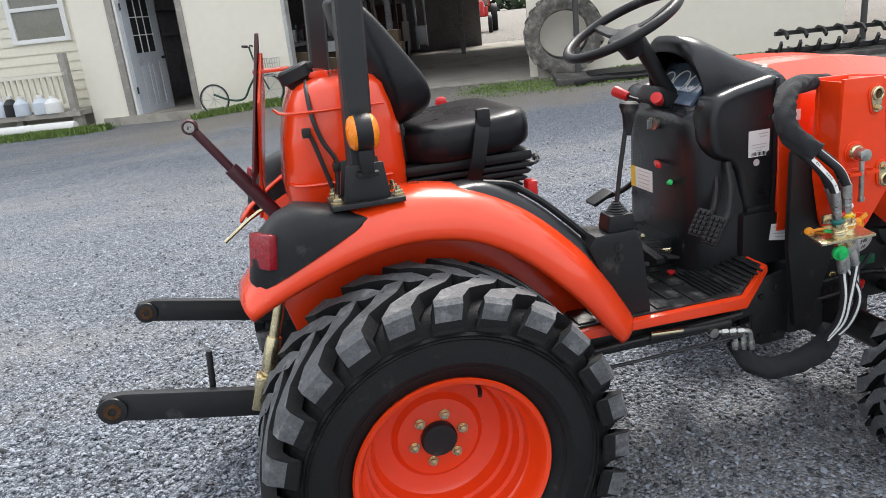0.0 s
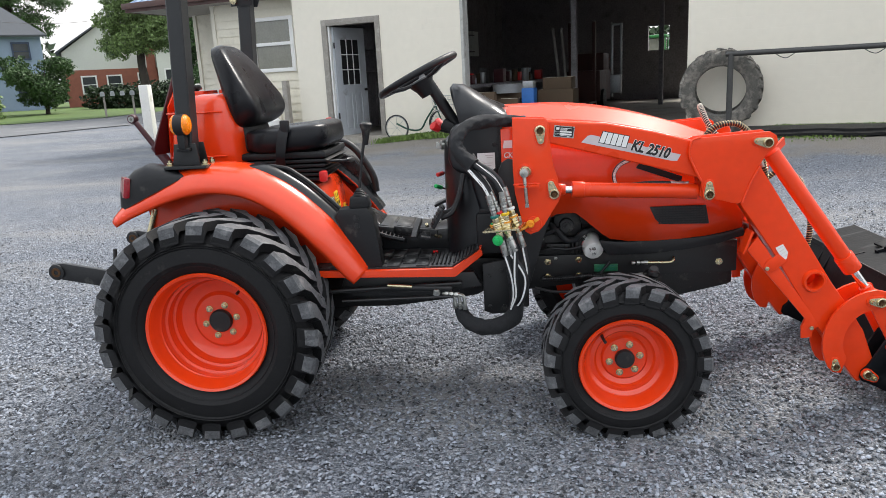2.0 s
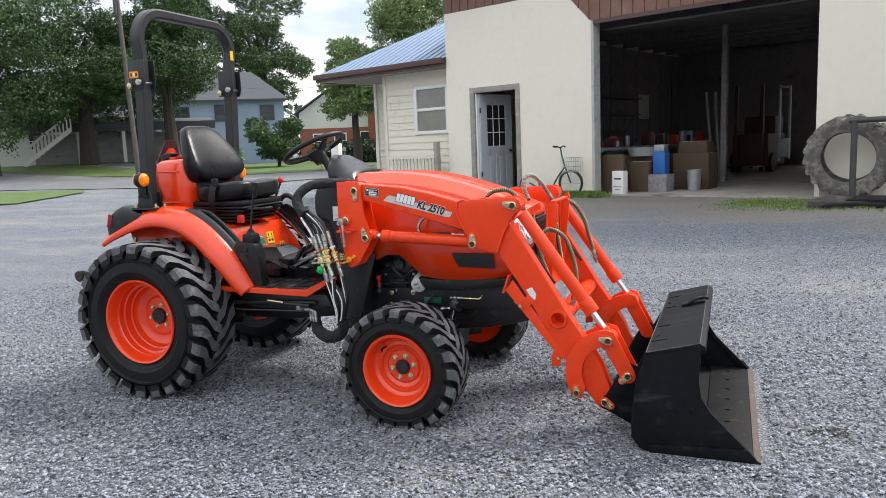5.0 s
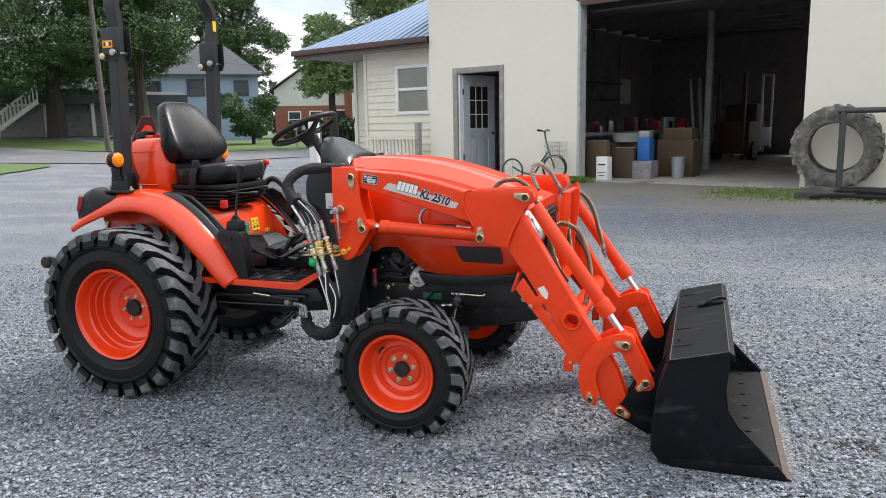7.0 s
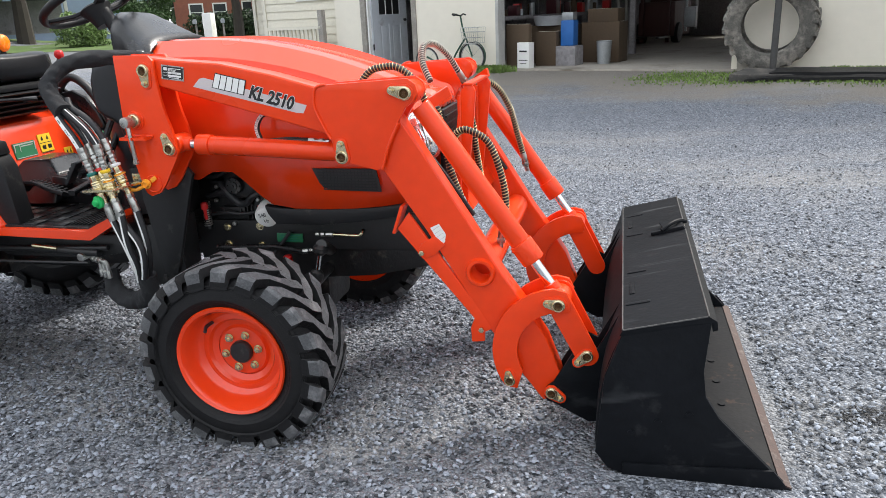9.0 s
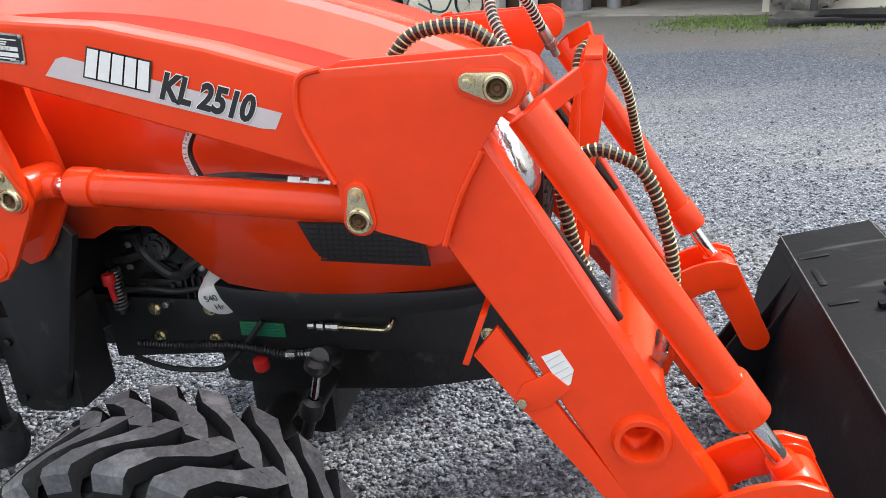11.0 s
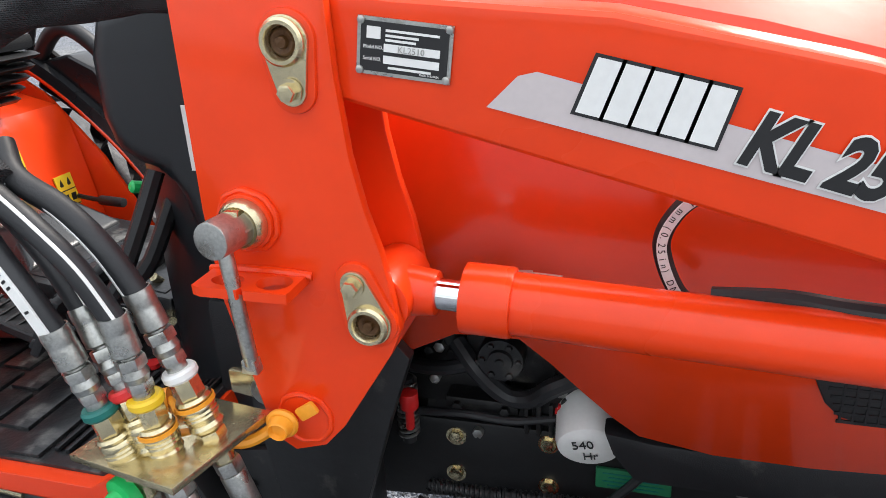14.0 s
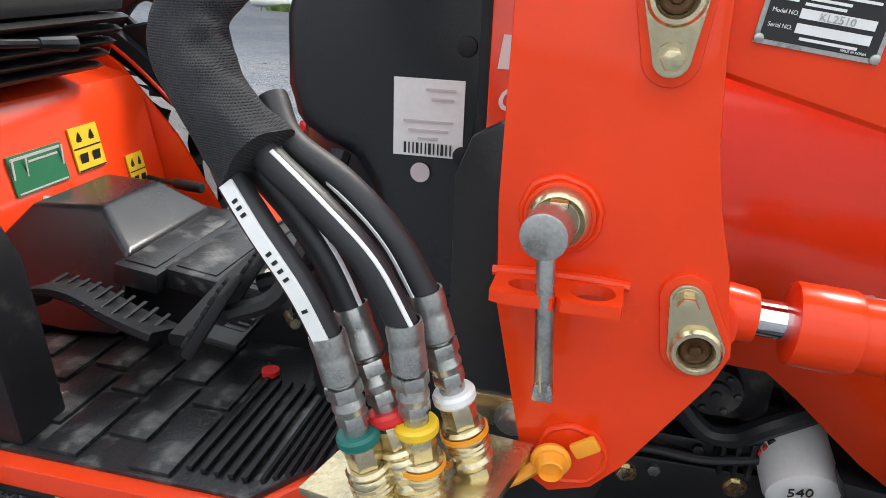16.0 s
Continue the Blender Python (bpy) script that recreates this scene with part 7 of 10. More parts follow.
# lower seat deck between the mudguards
b = B()
prism(b, [(-0.22, 0.60), (-0.22, 0.97), (0.02, 0.98), (0.20, 0.925), (0.28, 0.905), (0.30, 0.87), (0.345, 0.62), (0.31, 0.56)], -0.294, 0.294, bev=0.012)
deck = part("seat_deck", b, ORANGE, tractor, "orange seat deck with safety labels")
for y, z, w, h, mt in ((-0.013, 0.800, 0.113, 0.062, GREEN_LABEL), (0.102, 0.808, 0.069, 0.075, YELLOW), (0.211, 0.738, 0.046, 0.068, YELLOW)):
    x = 0.302 + (0.87 - z) * 0.18
    b = B()
    box(b, (x, y, z), (0.003, w, h), 0.0, pose(0, 0, 0, 0, -10, 0))
    lb = part("safety_label", b, mt, deck)
    # plain marks: a framed field on the green one, a warning triangle over two bars on the yellow ones
    marks = ((0, 0.40, 0.92, 0.07), (0, -0.44, 0.92, 0.04), (-0.46, 0, 0.03, 0.90), (0.46, 0, 0.03, 0.90), (-0.22, 0, 0.02, 0.80), (0.12, 0.26, 0.55, 0.05)) if mt is GREEN_LABEL else ((-0.22, -0.24, 0.26, 0.30), (0.22, -0.24, 0.26, 0.30), (0, -0.46, 0.96, 0.03), (0, 0.03, 0.96, 0.03))
    for fy, fz, fw, fh in marks:
        zz = z + fz * h
        b = B()
        box(b, (0.302 + (0.87 - zz) * 0.18 + 0.0018, y + fy * w, zz), (0.0012, fw * w, fh * h))
        part("print_mark", b, SILVER_DECAL if mt is GREEN_LABEL else INK, lb)
    for yy in (() if mt is GREEN_LABEL else (y - 0.22 * w, y + 0.22 * w)):
        zz = z + 0.25 * h
        xx = 0.302 + (0.87 - zz) * 0.18 + 0.0018
        b = B()
        prism(b, [(yy - w * 0.15, zz - h * 0.13), (yy + w * 0.15, zz - h * 0.13), (yy, zz + h * 0.14)], xx - 0.0006, xx + 0.0006, "x")
        prism(b, [(yy - w * 0.08, zz - h * 0.09), (yy + w * 0.08, zz - h * 0.09), (yy, zz + h * 0.06)], xx, xx + 0.0012, "x")
        part("pictogram", b, INK, lb)
b = B()
tube(b, [(0.325, 0.235, 0.720), (0.37, 0.222, 0.720), (0.41, 0.215, 0.720)], 0.005, 4, 8)
cyl(b, (0.40, 0.216, 0.720), (0.46, 0.212, 0.718), 0.010, seg=12, bev=0.003)
part("deck_lever", b, BLACK, deck)
b = B()
cyl(b, (0.318, -0.020, 0.752), (0.345, 0.005, 0.745), 0.006, seg=10)
lathe(b, [(0, 0), (0, 0.014), (0.006, 0.019), (0.02, 0.019), (0.026, 0.014), (0.026, 0)], (0.335, 0.005, 0.745), (1, 0.6, -0.2), 7)
part("knob", b, STEEL, deck)

# ---- platform ----
b = B()
prism(b, [(0.30, 0.575), (0.30, 0.600), (0.87, 0.597), (0.984, 0.655), (0.990, 0.632), (0.88, 0.562)], -0.425, 0.425, bev=0.005)
for v in b.verts:
    if v.co.x > 0.86:
        v.co.y = math.copysign(min(abs(v.co.y), 0.425 - (v.co.x - 0.86) * 0.55), v.co.y)
platform = part("platform", b, ORANGE, tractor, "orange step platform edge")
b = B()
prism(b, [(0.31, 0.600), (0.31, 0.607), (0.868, 0.604), (0.970, 0.656), (0.975, 0.648), (0.872, 0.597)], -0.405, 0.405, bev=0.002)
for v in b.verts:
    if v.co.x > 0.86:
        v.co.y = math.copysign(min(abs(v.co.y), 0.405 - (v.co.x - 0.86) * 0.55), v.co.y)
mat_ = part("floor_mat", b, MAT_RUBBER, tractor, "black rubber floor mat with raised pads")
one = None
for i in range(7):
    for j in range(3):
        for s in (-1, 1):
            x = 0.400 + i * 0.058
            y = -0.338 + j * 0.126 + (0.045 if i % 2 else 0)
            if y > -0.10:
                continue
            if one is None:
                q = B()
                box(q, (0, 0, 0), (0.050, 0.116, 0.007), 0.002)
                one = part("pad", q, MAT_RUBBER, mat_)
                one.matrix_basis = pose(x, y * -s, 0.6085)
            else:
                again(one, mat_, pose(x, y * -s, 0.6085 - i * 0.0003))
rib = None
for i in range(11):
    for s in (-1, 1):
        f = 0.008 + (i - 5) * 0.017
        m = pose(0.868 + f * 0.88, s * 0.285, 0.607 + f * 0.46, 0, -27, 0) if i > 4 else pose(0.787 + i * 0.0165, s * 0.285, 0.6085)
        if rib is None:
            q = B()
            box(q, (0, 0, 0), (0.007, 0.19, 0.006), 0.0015)
            rib = part("rib", q, BLACK, mat_)
            rib.matrix_basis = m
        else:
            again(rib, mat_, m)
b = B()
cyl(b, (0.784, -0.177, 0.607), (0.784, -0.177, 0.6145), 0.012, seg=14)
part("plug", b, RED, mat_)
# centre tunnel with black plastic cover
b = B()
prism(b, [(0.31, 0.60), (0.31, 0.72), (0.37, 0.735), (0.50, 0.73), (0.62, 0.715), (0.74, 0.69), (0.92, 0.70), (0.92, 0.60)], -0.10, 0.12, bev=0.018)
tun = part("tunnel_cover", b, BLACK_GLOSS, tractor, "black moulded plastic tunnel cover")
b = B()
loft(b, [[V(0.322, -0.165, 0.62), V(0.322, 0.13, 0.62), V(0.322, 0.10, 0.725), V(0.322, -0.12, 0.725)], [V(0.36, -0.175, 0.62), V(0.36, 0.135, 0.62), V(0.36, 0.085, 0.772), V(0.36, -0.085, 0.772)], [V(0.47, -0.180, 0.62), V(0.47, 0.135, 0.62), V(0.47, 0.075, 0.774), V(0.47, -0.070, 0.774)], [V(0.545, -0.170, 0.62), V(0.545, 0.125, 0.62), V(0.545, 0.10, 0.728), V(0.545, -0.125, 0.728)]], True, True)
soften(b, b.verts[:], 0.010, 3, 20)
part("hump", b, BLACK_GLOSS, tun)
for x0, x1, y0, y1, z in ((0.535, 0.605, -0.150, 0.110, 0.716), (0.600, 0.690, -0.128, 0.105, 0.708), (0.686, 0.790, -0.115, 0.100, 0.694)):
    b = B()
    box(b, ((x0 + x1) / 2, (y0 + y1) / 2, z - 0.012), (x1 - x0, y1 - y0, 0.032), 0.006, pose(0, 0, 0, 0, 7, 0))
    box(b, ((x0 + x1) / 2, (y0 + y1) / 2 - 0.01, z + 0.004), ((x1 - x0) * 0.70, (y1 - y0) * 0.80, 0.005), 0.002, pose(0, 0, 0, 0, 7, 0))
    part("step_plate", b, MAT_RUBBER, tun)
# treadle, clutch bar with its ribbed pad
b = B()
sweep(b, smooth_line([(0.468, -0.232, 0.690), (0.495, -0.222, 0.712), (0.540, -0.216, 0.708), (0.600, -0.218, 0.686), (0.665, -0.224, 0.672)], 6), rect_ring(0.036, 0.007, 0.003), True, (0.15, 0.98, 0))
treadle = part("treadle_pedal", b, BLACK, tractor)
for k in range(10):
    f = k / 9
    b = B()
    box(b, (0.500 + 0.150 * f, -0.221, 0.7195 - 0.010 * f - 0.028 * f * f), (0.005, 0.062, 0.004), 0.001, pose(0, 0, 0, 0, 8 + 10 * f, 3))
    part("tread_rib", b, BLACK, treadle)
b = B()
sweep(b, [(0.700, 0.01, 0.712), (0.700, -0.12, 0.704), (0.703, -0.255, 0.686)], rect_ring(0.013, 0.009, 0.003), True, (1, 0, 0))
arm_ = part("pedal_bar", b, BLACK, tractor)
b = B()
box(b, (0.746, -0.192, 0.680), (0.044, 0.105, 0.010), 0.003, pose(0, 0, 0, -4, 12, 6))
part("pedal_pad", b, BLACK, arm_)
for k in range(7):
    b = B()
    box(b, (0.746, -0.235 + 0.0145 * k, 0.6865 - 0.001 * (3 - k)), (0.038, 0.005, 0.004), 0.001, pose(0, 0, 0, -4, 12, 6))
    part("tread_rib", b, BLACK, arm_)
for y, zz in ((-0.285, 0.790), (-0.352, 0.785)):
    b = B()
    m = pose(0, 0, 0, 0, -58, 12)
    box(b, (0.815, y, zz), (0.085, 0.055, 0.012), 0.004, m)
    for k in range(5):
        for j in range(3):
            o = m @ V(-0.03 + k * 0.015, -0.018 + j * 0.018, 0.008)
            box(b, (0.815 + o.x, y + o.y, zz + o.z), (0.010, 0.012, 0.005), 0.001, m)
    tube(b, [(0.828, y + 0.01, zz), (0.875, y + 0.03, zz + 0.02), (0.905, y + 0.06, zz + 0.09), (0.92, y + 0.10, zz + 0.16)], 0.011, 4, 8)
    part("brake_pedal", b, BLACK, tractor)
b = B()
tube(b, [(0.742, -0.085, 0.712), (0.745, -0.068, 0.690), (0.762, -0.085, 0.672), (0.790, -0.122, 0.664), (0.806, -0.141, 0.668)], 0.0075)
part("latch_hook", b, ZINC, tractor)

# ---- dash and steering ----
def dash_row(x, lo, hi, half, round_=0.5, tilt=0.0):
    out = []
    for k in range(15):
        a = math.pi * k / 14
        c, s = math.cos(a), math.sin(a)
        out.append(V(x - tilt * abs(s) ** 0.7, -half * math.copysign(abs(c) ** round_, c), lo + (hi - lo) * abs(s) ** round_))
    return out


b = B()
loft(b, [dash_row(0.836, 0.60, 1.045, 0.145, 0.30), dash_row(0.843, 0.60, 1.078, 0.170, 0.28), dash_row(0.862, 0.60, 1.092, 0.198, 0.28), dash_row(0.90, 0.60, 1.110, 0.224, 0.28), dash_row(0.95, 0.60, 1.140, 0.243, 0.30), dash_row(1.01, 0.62, 1.170, 0.255, 0.32), dash_row(1.085, 0.66, 1.190, 0.264, 0.35)], True, True)
dash = part("dash_cowl", b, BLACK_GLOSS, tractor, "black plastic dash cowl", 45)
for s_ in (-1, 1):
    b = B()
    prism(b, [(0.880, 1.135), (0.862, 1.08), (0.860, 1.01), (0.872, 0.972), (0.900, 0.952), (0.935, 0.942), (0.950, 0.915), (0.965, 0.85), (0.985, 0.77), (1.03, 0.715), (1.085, 0.70), (1.085, 1.18), (1.02, 1.168), (0.94, 1.152)], s_ * 0.15, s_ * 0.2605, bev=0.028, seg=4)
    part("cowl_side", b, BLACK_GLOSS, dash, "", 45)
    b = B()
    prism(b, [(1.062, 0.72), (1.062, 1.17), (1.074, 1.17), (1.074, 0.72)], s_ * 0.2605, s_ * 0.266, bev=0.002)
    strip_ = part("cowl_seal", b, BLACK, dash)
    for z in (0.955, 1.06):
        b = B()
        cyl(b, (1.050, s_ * 0.258, z), (1.050, s_ * 0.264, z), 0.010, seg=16, bev=0.002)
        part("push_rivet", b, BLACK, strip_)
b = B()
box(b, (1.065, -0.215, 0.700), (0.20, 0.11, 0.17), 0.014)
box(b, (1.065, -0.215, 0.792), (0.17, 0.10, 0.02), 0.006)
bx = part("battery_box", b, BLACK, tractor, "black plastic battery box")
b = B()
box(b, (1.095, -0.2715, 0.712), (0.075, 0.002, 0.050), 0, pose(0, 0, 0, 0, 8, 0))
lb = part("box_label", b, WHITE, bx)
for k in range(4):
    b = B()
    box(b, (1.095, -0.273, 0.728 - 0.010 * k), (0.055 - 0.012 * (k % 2), 0.001, 0.003), 0, pose(0, 0, 0, 0, 8, 0))
    part("print_line", b, SILVER_DECAL, lb)
b = B()
rows = []
# hooded instrument binnacle, open to the back
for x, hi, half, lo in ((0.876, 1.255, 0.146, 1.088), (0.872, 1.288, 0.156, 1.085), (0.885, 1.302, 0.164, 1.09), (0.93, 1.297, 0.182, 1.10), (0.98, 1.268, 0.208, 1.11), (1.04, 1.228, 0.238, 1.12), (1.10, 1.204, 0.258, 1.13)):
    rows.append([V(x + 0.05 * (1 - abs(math.sin(math.pi * k / 20))) * (1 if x < 0.95 else 0.3) - 0.005, -half * math.copysign(abs(math.cos(math.pi * k / 20)) ** 0.7, math.cos(math.pi * k / 20)), lo + (hi - lo) * abs(math.sin(math.pi * k / 20)) ** 0.75) for k in range(21)])
loft(b, rows, False)
bin_ = part("binnacle", b, BLACK_GLOSS, dash, "", 50)
so = bin_.modifiers.new("thickness", "SOLIDIFY")
so.thickness, so.offset = 0.012, -1
PM = Matrix.Translation((0.930, 0, 1.152)) @ pose(0, 0, 0, 0, -48, 0)
b = B()
box(b, (0, 0, 0), (0.145, 0.25, 0.012), 0.004)
b.transform(PM)
panel = part("instrument_panel", b, material("instrument_glass", (0.10, 0.14, 0.20), 0.12, 0, 0.3, 60, 0, coat=1.0), dash, "instrument panel under clear cover")
for y, r in ((-0.075, 0.030), (0.075, 0.030), (0.0, 0.038)):
    b = B()
    lathe(b, [(0.006, r), (0.009, r), (0.009, r - 0.003), (0.006, r - 0.003)], PM @ V(0.005, y, 0), PM.to_3x3() @ V(0, 0, 1), 28, True)
    part("dial_ring", b, WHITE, panel)
# key, levers, labels on the rear face of the cowl
b = B()
cyl(b, (0.842, -0.01, 1.045), (0.815, -0.02, 1.045), 0.020, seg=18, bev=0.002)
key = part("ignition_switch", b, STEEL, dash)
b = B()
box(b, (0.805, -0.022, 1.045), (0.016, 0.005, 0.030), 0.001)
part("key", b, STEEL, key)
for a, c, mt in (((0.845, 0.03, 0.925), (0.800, -0.085, 0.925), RED), ((0.845, -0.06, 0.855), (0.795, -0.155, 0.888), GREEN)):
    b = B()
    cyl(b, a, Vector(a).lerp(Vector(c), 0.5), 0.004, seg=8)
    lv = part("dash_lever", b, BLACK_STEEL, dash)
    b = B()
    sweep(b, [Vector(a).lerp(Vector(c), f) for f in (0.5, 0.58, 0.8, 0.97, 1.0)], lambda f: disc_ring(0.009 if 0.1 < f < 0.95 else 0.005, 10), True)
    part("lever_grip", b, mt, lv)
b = B()
box(b, (0.8375, 0.085, 0.848), (0.004, 0.135, 0.070))
lab = part("dash_label", b, WHITE, dash)
b = B()
box(b, (0.8355, 0.140, 0.848), (0.004, 0.025, 0.070))
part("label_band", b, YELLOW, lab)
for k in range(5):
    b = B()
    box(b, (0.8352, 0.072, 0.874 - k * 0.013), (0.002, 0.075 - 0.012 * (k % 2), 0.003))
    part("print_line", b, SILVER_DECAL, lab)
# column, wheel
col = B()
tube(col, [(0.905, 0, 1.10), (0.86, 0, 1.17), (0.80, 0, 1.27), (0.765, 0, 1.325)], 0.024, 3, 14)
part("steering_column", col, BLACK, tractor)
b = B()
box(b, (0.865, 0.02, 1.115), (0.09, 0.12, 0.05), 0.012, pose(0, 0, 0, 0, 30, 0))
part("column_shroud", b, BLACK, tractor)
for y, ln in ((-0.07, 0.065), (0.14, 0.06)):
    b = B()
    tube(b, [(0.850, y * 0.4, 1.10), (0.825, y * 0.8, 1.11), (0.81, y, 1.12)], 0.006, 4, 8)
    st = part("stalk", b, BLACK, tractor)
    b = B()
    cyl(b, (0.815, y * 0.92, 1.115), (0.79, y * 1.25, 1.135), 0.015, 0.019, seg=14, bev=0.006)
    part("stalk_grip", b, RED, st)
SW = Matrix.Translation((0.735, 0, 1.333)) @ pose(0, 0, 0, 0, -26, 0)
steer = thing("steering_wheel", "", "")
b = B()
ring = [SW @ V(0.176 * math.cos(a), 0.176 * math.sin(a), 0.012) for a in [i * math.tau / 64 for i in range(65)]]
sweep(b, ring, disc_ring(0.0145, 12), False, SW.to_3x3() @ V(0, 0, 1))
bmesh.ops.remove_doubles(b, verts=b.verts[:], dist=0.0008)
part("rim", b, BLACK, steer)
b = B()
lathe(b, [(-0.075, 0.0), (-0.075, 0.030), (-0.045, 0.038), (-0.012, 0.056), (-0.006, 0.058), (0.0, 0.052), (0.004, 0.03), (0.005, 0)], SW @ V(0, 0, -0.01), SW.to_3x3() @ V(0, 0, 1), 32)
part("hub", b, BLACK, steer)
for a in (90, 210, 330):
    c, s = math.cos(radians(a)), math.sin(radians(a))
    b = B()
    sweep(b, [SW @ V(c * r, s * r, h) for r, h in ((0.03, -0.016), (0.08, -0.014), (0.13, -0.002), (0.174, 0.010))], lambda f: rect_ring(0.007, 0.020 - 0.007 * f, 0.003), True, SW.to_3x3() @ V(0, 0, 1))
    part("spoke", b, BLACK, steer)
steer.parent = tractor
for k in ("label", "category"):
    if k in steer:
        del steer[k]

# ---- seat ----
seat = thing("driver_seat", "", "")
b = B()
puff(b, (0.178, 0, 1.108), (0.190, 0.235, 0.062), pose(0, 0, 0, 0, -4, 0), 3.6, 36, 16, lambda q: V(q.x, q.y * (1 + 0.06 * q.x / 0.22), q.z + (0.020 * (abs(q.y) / 0.235) ** 2 + 0.022 * (q.x / 0.22) ** 2 - 0.012 if q.z > 0 else 0)))
part("cushion", b, SEAT, seat, "black vinyl seat cushion", 60)
BM_ = Matrix.Translation((-0.042, 0, 1.338)) @ pose(0, 0, 0, 0, -20, 0)
b = B()
puff(b, (0, 0, 0), (0.048, 0.235, 0.182), BM_, 4.6, 40, 24, lambda q: V(q.x + (0.032 * (abs(q.y) / 0.24) ** 2.2 * (1.0 - 0.75 * (q.z + 0.2) / 0.4) if q.x > -0.02 else 0.03 * (abs(q.y) / 0.24) ** 2) - 0.02 * (q.z / 0.2) ** 2, q.y * (1 - 0.42 * max(0, (q.z + 0.06) / 0.25)), q.z))
for v in b.verts:
    q = BM_.inverted() @ v.co
    q.x = q.x * (1.25 - 2.6 * q.z) + 0.012 * max(0, -q.z / 0.18)
    v.co = BM_ @ q
back = part("backrest", b, SEAT, seat, "black vinyl backrest", 60)
for s in (-1, 1):
    b = B()
    tube(b, [BM_ @ V(0.046, s * 0.105, -0.165), BM_ @ V(0.044, s * 0.10, -0.05), BM_ @ V(0.038, s * 0.075, 0.06), BM_ @ V(0.028, s * 0.07, 0.15)], 0.004, 5, 6)
    part("seam", b, INK, back)
b = B()
box(b, (-0.01, 0, 1.125), (0.06, 0.32, 0.13), 0.02, pose(0, 0, 0, 0, -14, 0))
box(b, (0.17, 0, 1.045), (0.36, 0.40, 0.03), 0.012)
part("seat_frame", b, BLACK, seat)
for k in range(5):
    b = B()
    w = 0.20 - 0.008 * k
    prism(b, [(0.0 + 0.01 * k, 1.026 - k * 0.020), (-0.01 + 0.01 * k, 1.020 - k * 0.020), (0.0 + 0.01 * k, 1.012 - k * 0.020), (0.345 - 0.010 * k, 1.012 - k * 0.020), (0.36 - 0.010 * k, 1.020 - k * 0.020), (0.345 - 0.010 * k, 1.026 - k * 0.020)], -w, w, bev=0.004)
    part("bellows_fold", b, BLACK, seat)
b = B()
tube(b, [(0.20, -0.16, 1.015), (0.34, -0.16, 1.012), (0.385, -0.13, 1.008), (0.41, -0.07, 1.004)], 0.006, 5, 8)
cyl(b, (0.408, -0.075, 1.004), (0.424, -0.022, 1.000), 0.009, 0.012, seg=10, bev=0.003)
part("slide_lever", b, BLACK_GLOSS, seat)
b = B()
box(b, (0.335, -0.205, 0.955), (0.03, 0.04, 0.045), 0.008)
part("seat_belt_buckle", b, RED, seat)
b = B()
sweep(b, smooth_line([(0.165, -0.225, 1.00), (0.175, -0.252, 1.05), (0.19, -0.256, 1.12), (0.20, -0.245, 1.16)], 4), rect_ring(0.020, 0.003, 0.001), True, (1, 0, 0))
box(b, (0.202, -0.243, 1.168), (0.038, 0.022, 0.05), 0.008)
part("seat_belt", b, BLACK, seat)
seat.parent = tractor
for k in ("label", "category"):
    if k in seat:
        del seat[k]
b = B()
tube(b, [(0.20, 0.33, 1.00), (0.225, 0.345, 1.08), (0.242, 0.355, 1.13)], 0.008, 4, 8)
lv = part("far_lever", b, BLACK, tractor)
b = B()
puff(b, (0.245, 0.357, 1.149), (0.020, 0.016, 0.020), None, 2.4, 12, 8)
part("lever_knob", b, RED, lv)
# ---- control stand by the step, with the loader lever ----
b = B()
prism(b, [(0.432, 0.846), (0.412, 0.815), (0.505, 0.605), (0.590, 0.605), (0.580, 0.70), (0.568, 0.806), (0.545, 0.848)], -0.397, -0.325, bev=0.008)
stand = part("control_stand", b, BLACK, tractor, "black plastic control stand")
for z in (0.808, 0.776):
    b = B()
    cyl(b, (0.497 + (0.815 - z) * 0.05, -0.397, z), (0.497 + (0.815 - z) * 0.05, -0.401, z), 0.012, seg=18)
    hexa(b, (0.497 + (0.815 - z) * 0.05, -0.401, z), (0, -1, 0), 0.007, 0.005)
    part("stand_bolt", b, BLACK_STEEL, stand)
b = B()
prism(b, [(0.470, 0.846), (0.478, 0.892), (0.545, 0.892), (0.556, 0.846)], -0.392, -0.330, bev=0.008)
for k in range(5):
    lathe(b, [(0, 0.026 - k * 0.004), (0.003, 0.029 - k * 0.004), (0.007, 0.023 - k * 0.004)], (0.512, -0.360, 0.890 + k * 0.006), (0, 0, 1), 20)
part("lever_boot", b, BLACK, stand)
b = B()
tube(b, [(0.512, -0.360, 0.90), (0.526, -0.359, 1.00), (0.546, -0.358, 1.11), (0.552, -0.357, 1.14)], 0.006, 4, 10)
lever = part("loader_lever", b, BLACK_STEEL, tractor)
b = B()
lathe(b, [(0, 0), (0, 0.010), (0.02, 0.012), (0.05, 0.016), (0.072, 0.025), (0.080, 0.025), (0.085, 0.018), (0.086, 0)], (0.550, -0.357, 1.090), (0.10, 0.01, 1), 20)
part("knob", b, BLACK, lever)

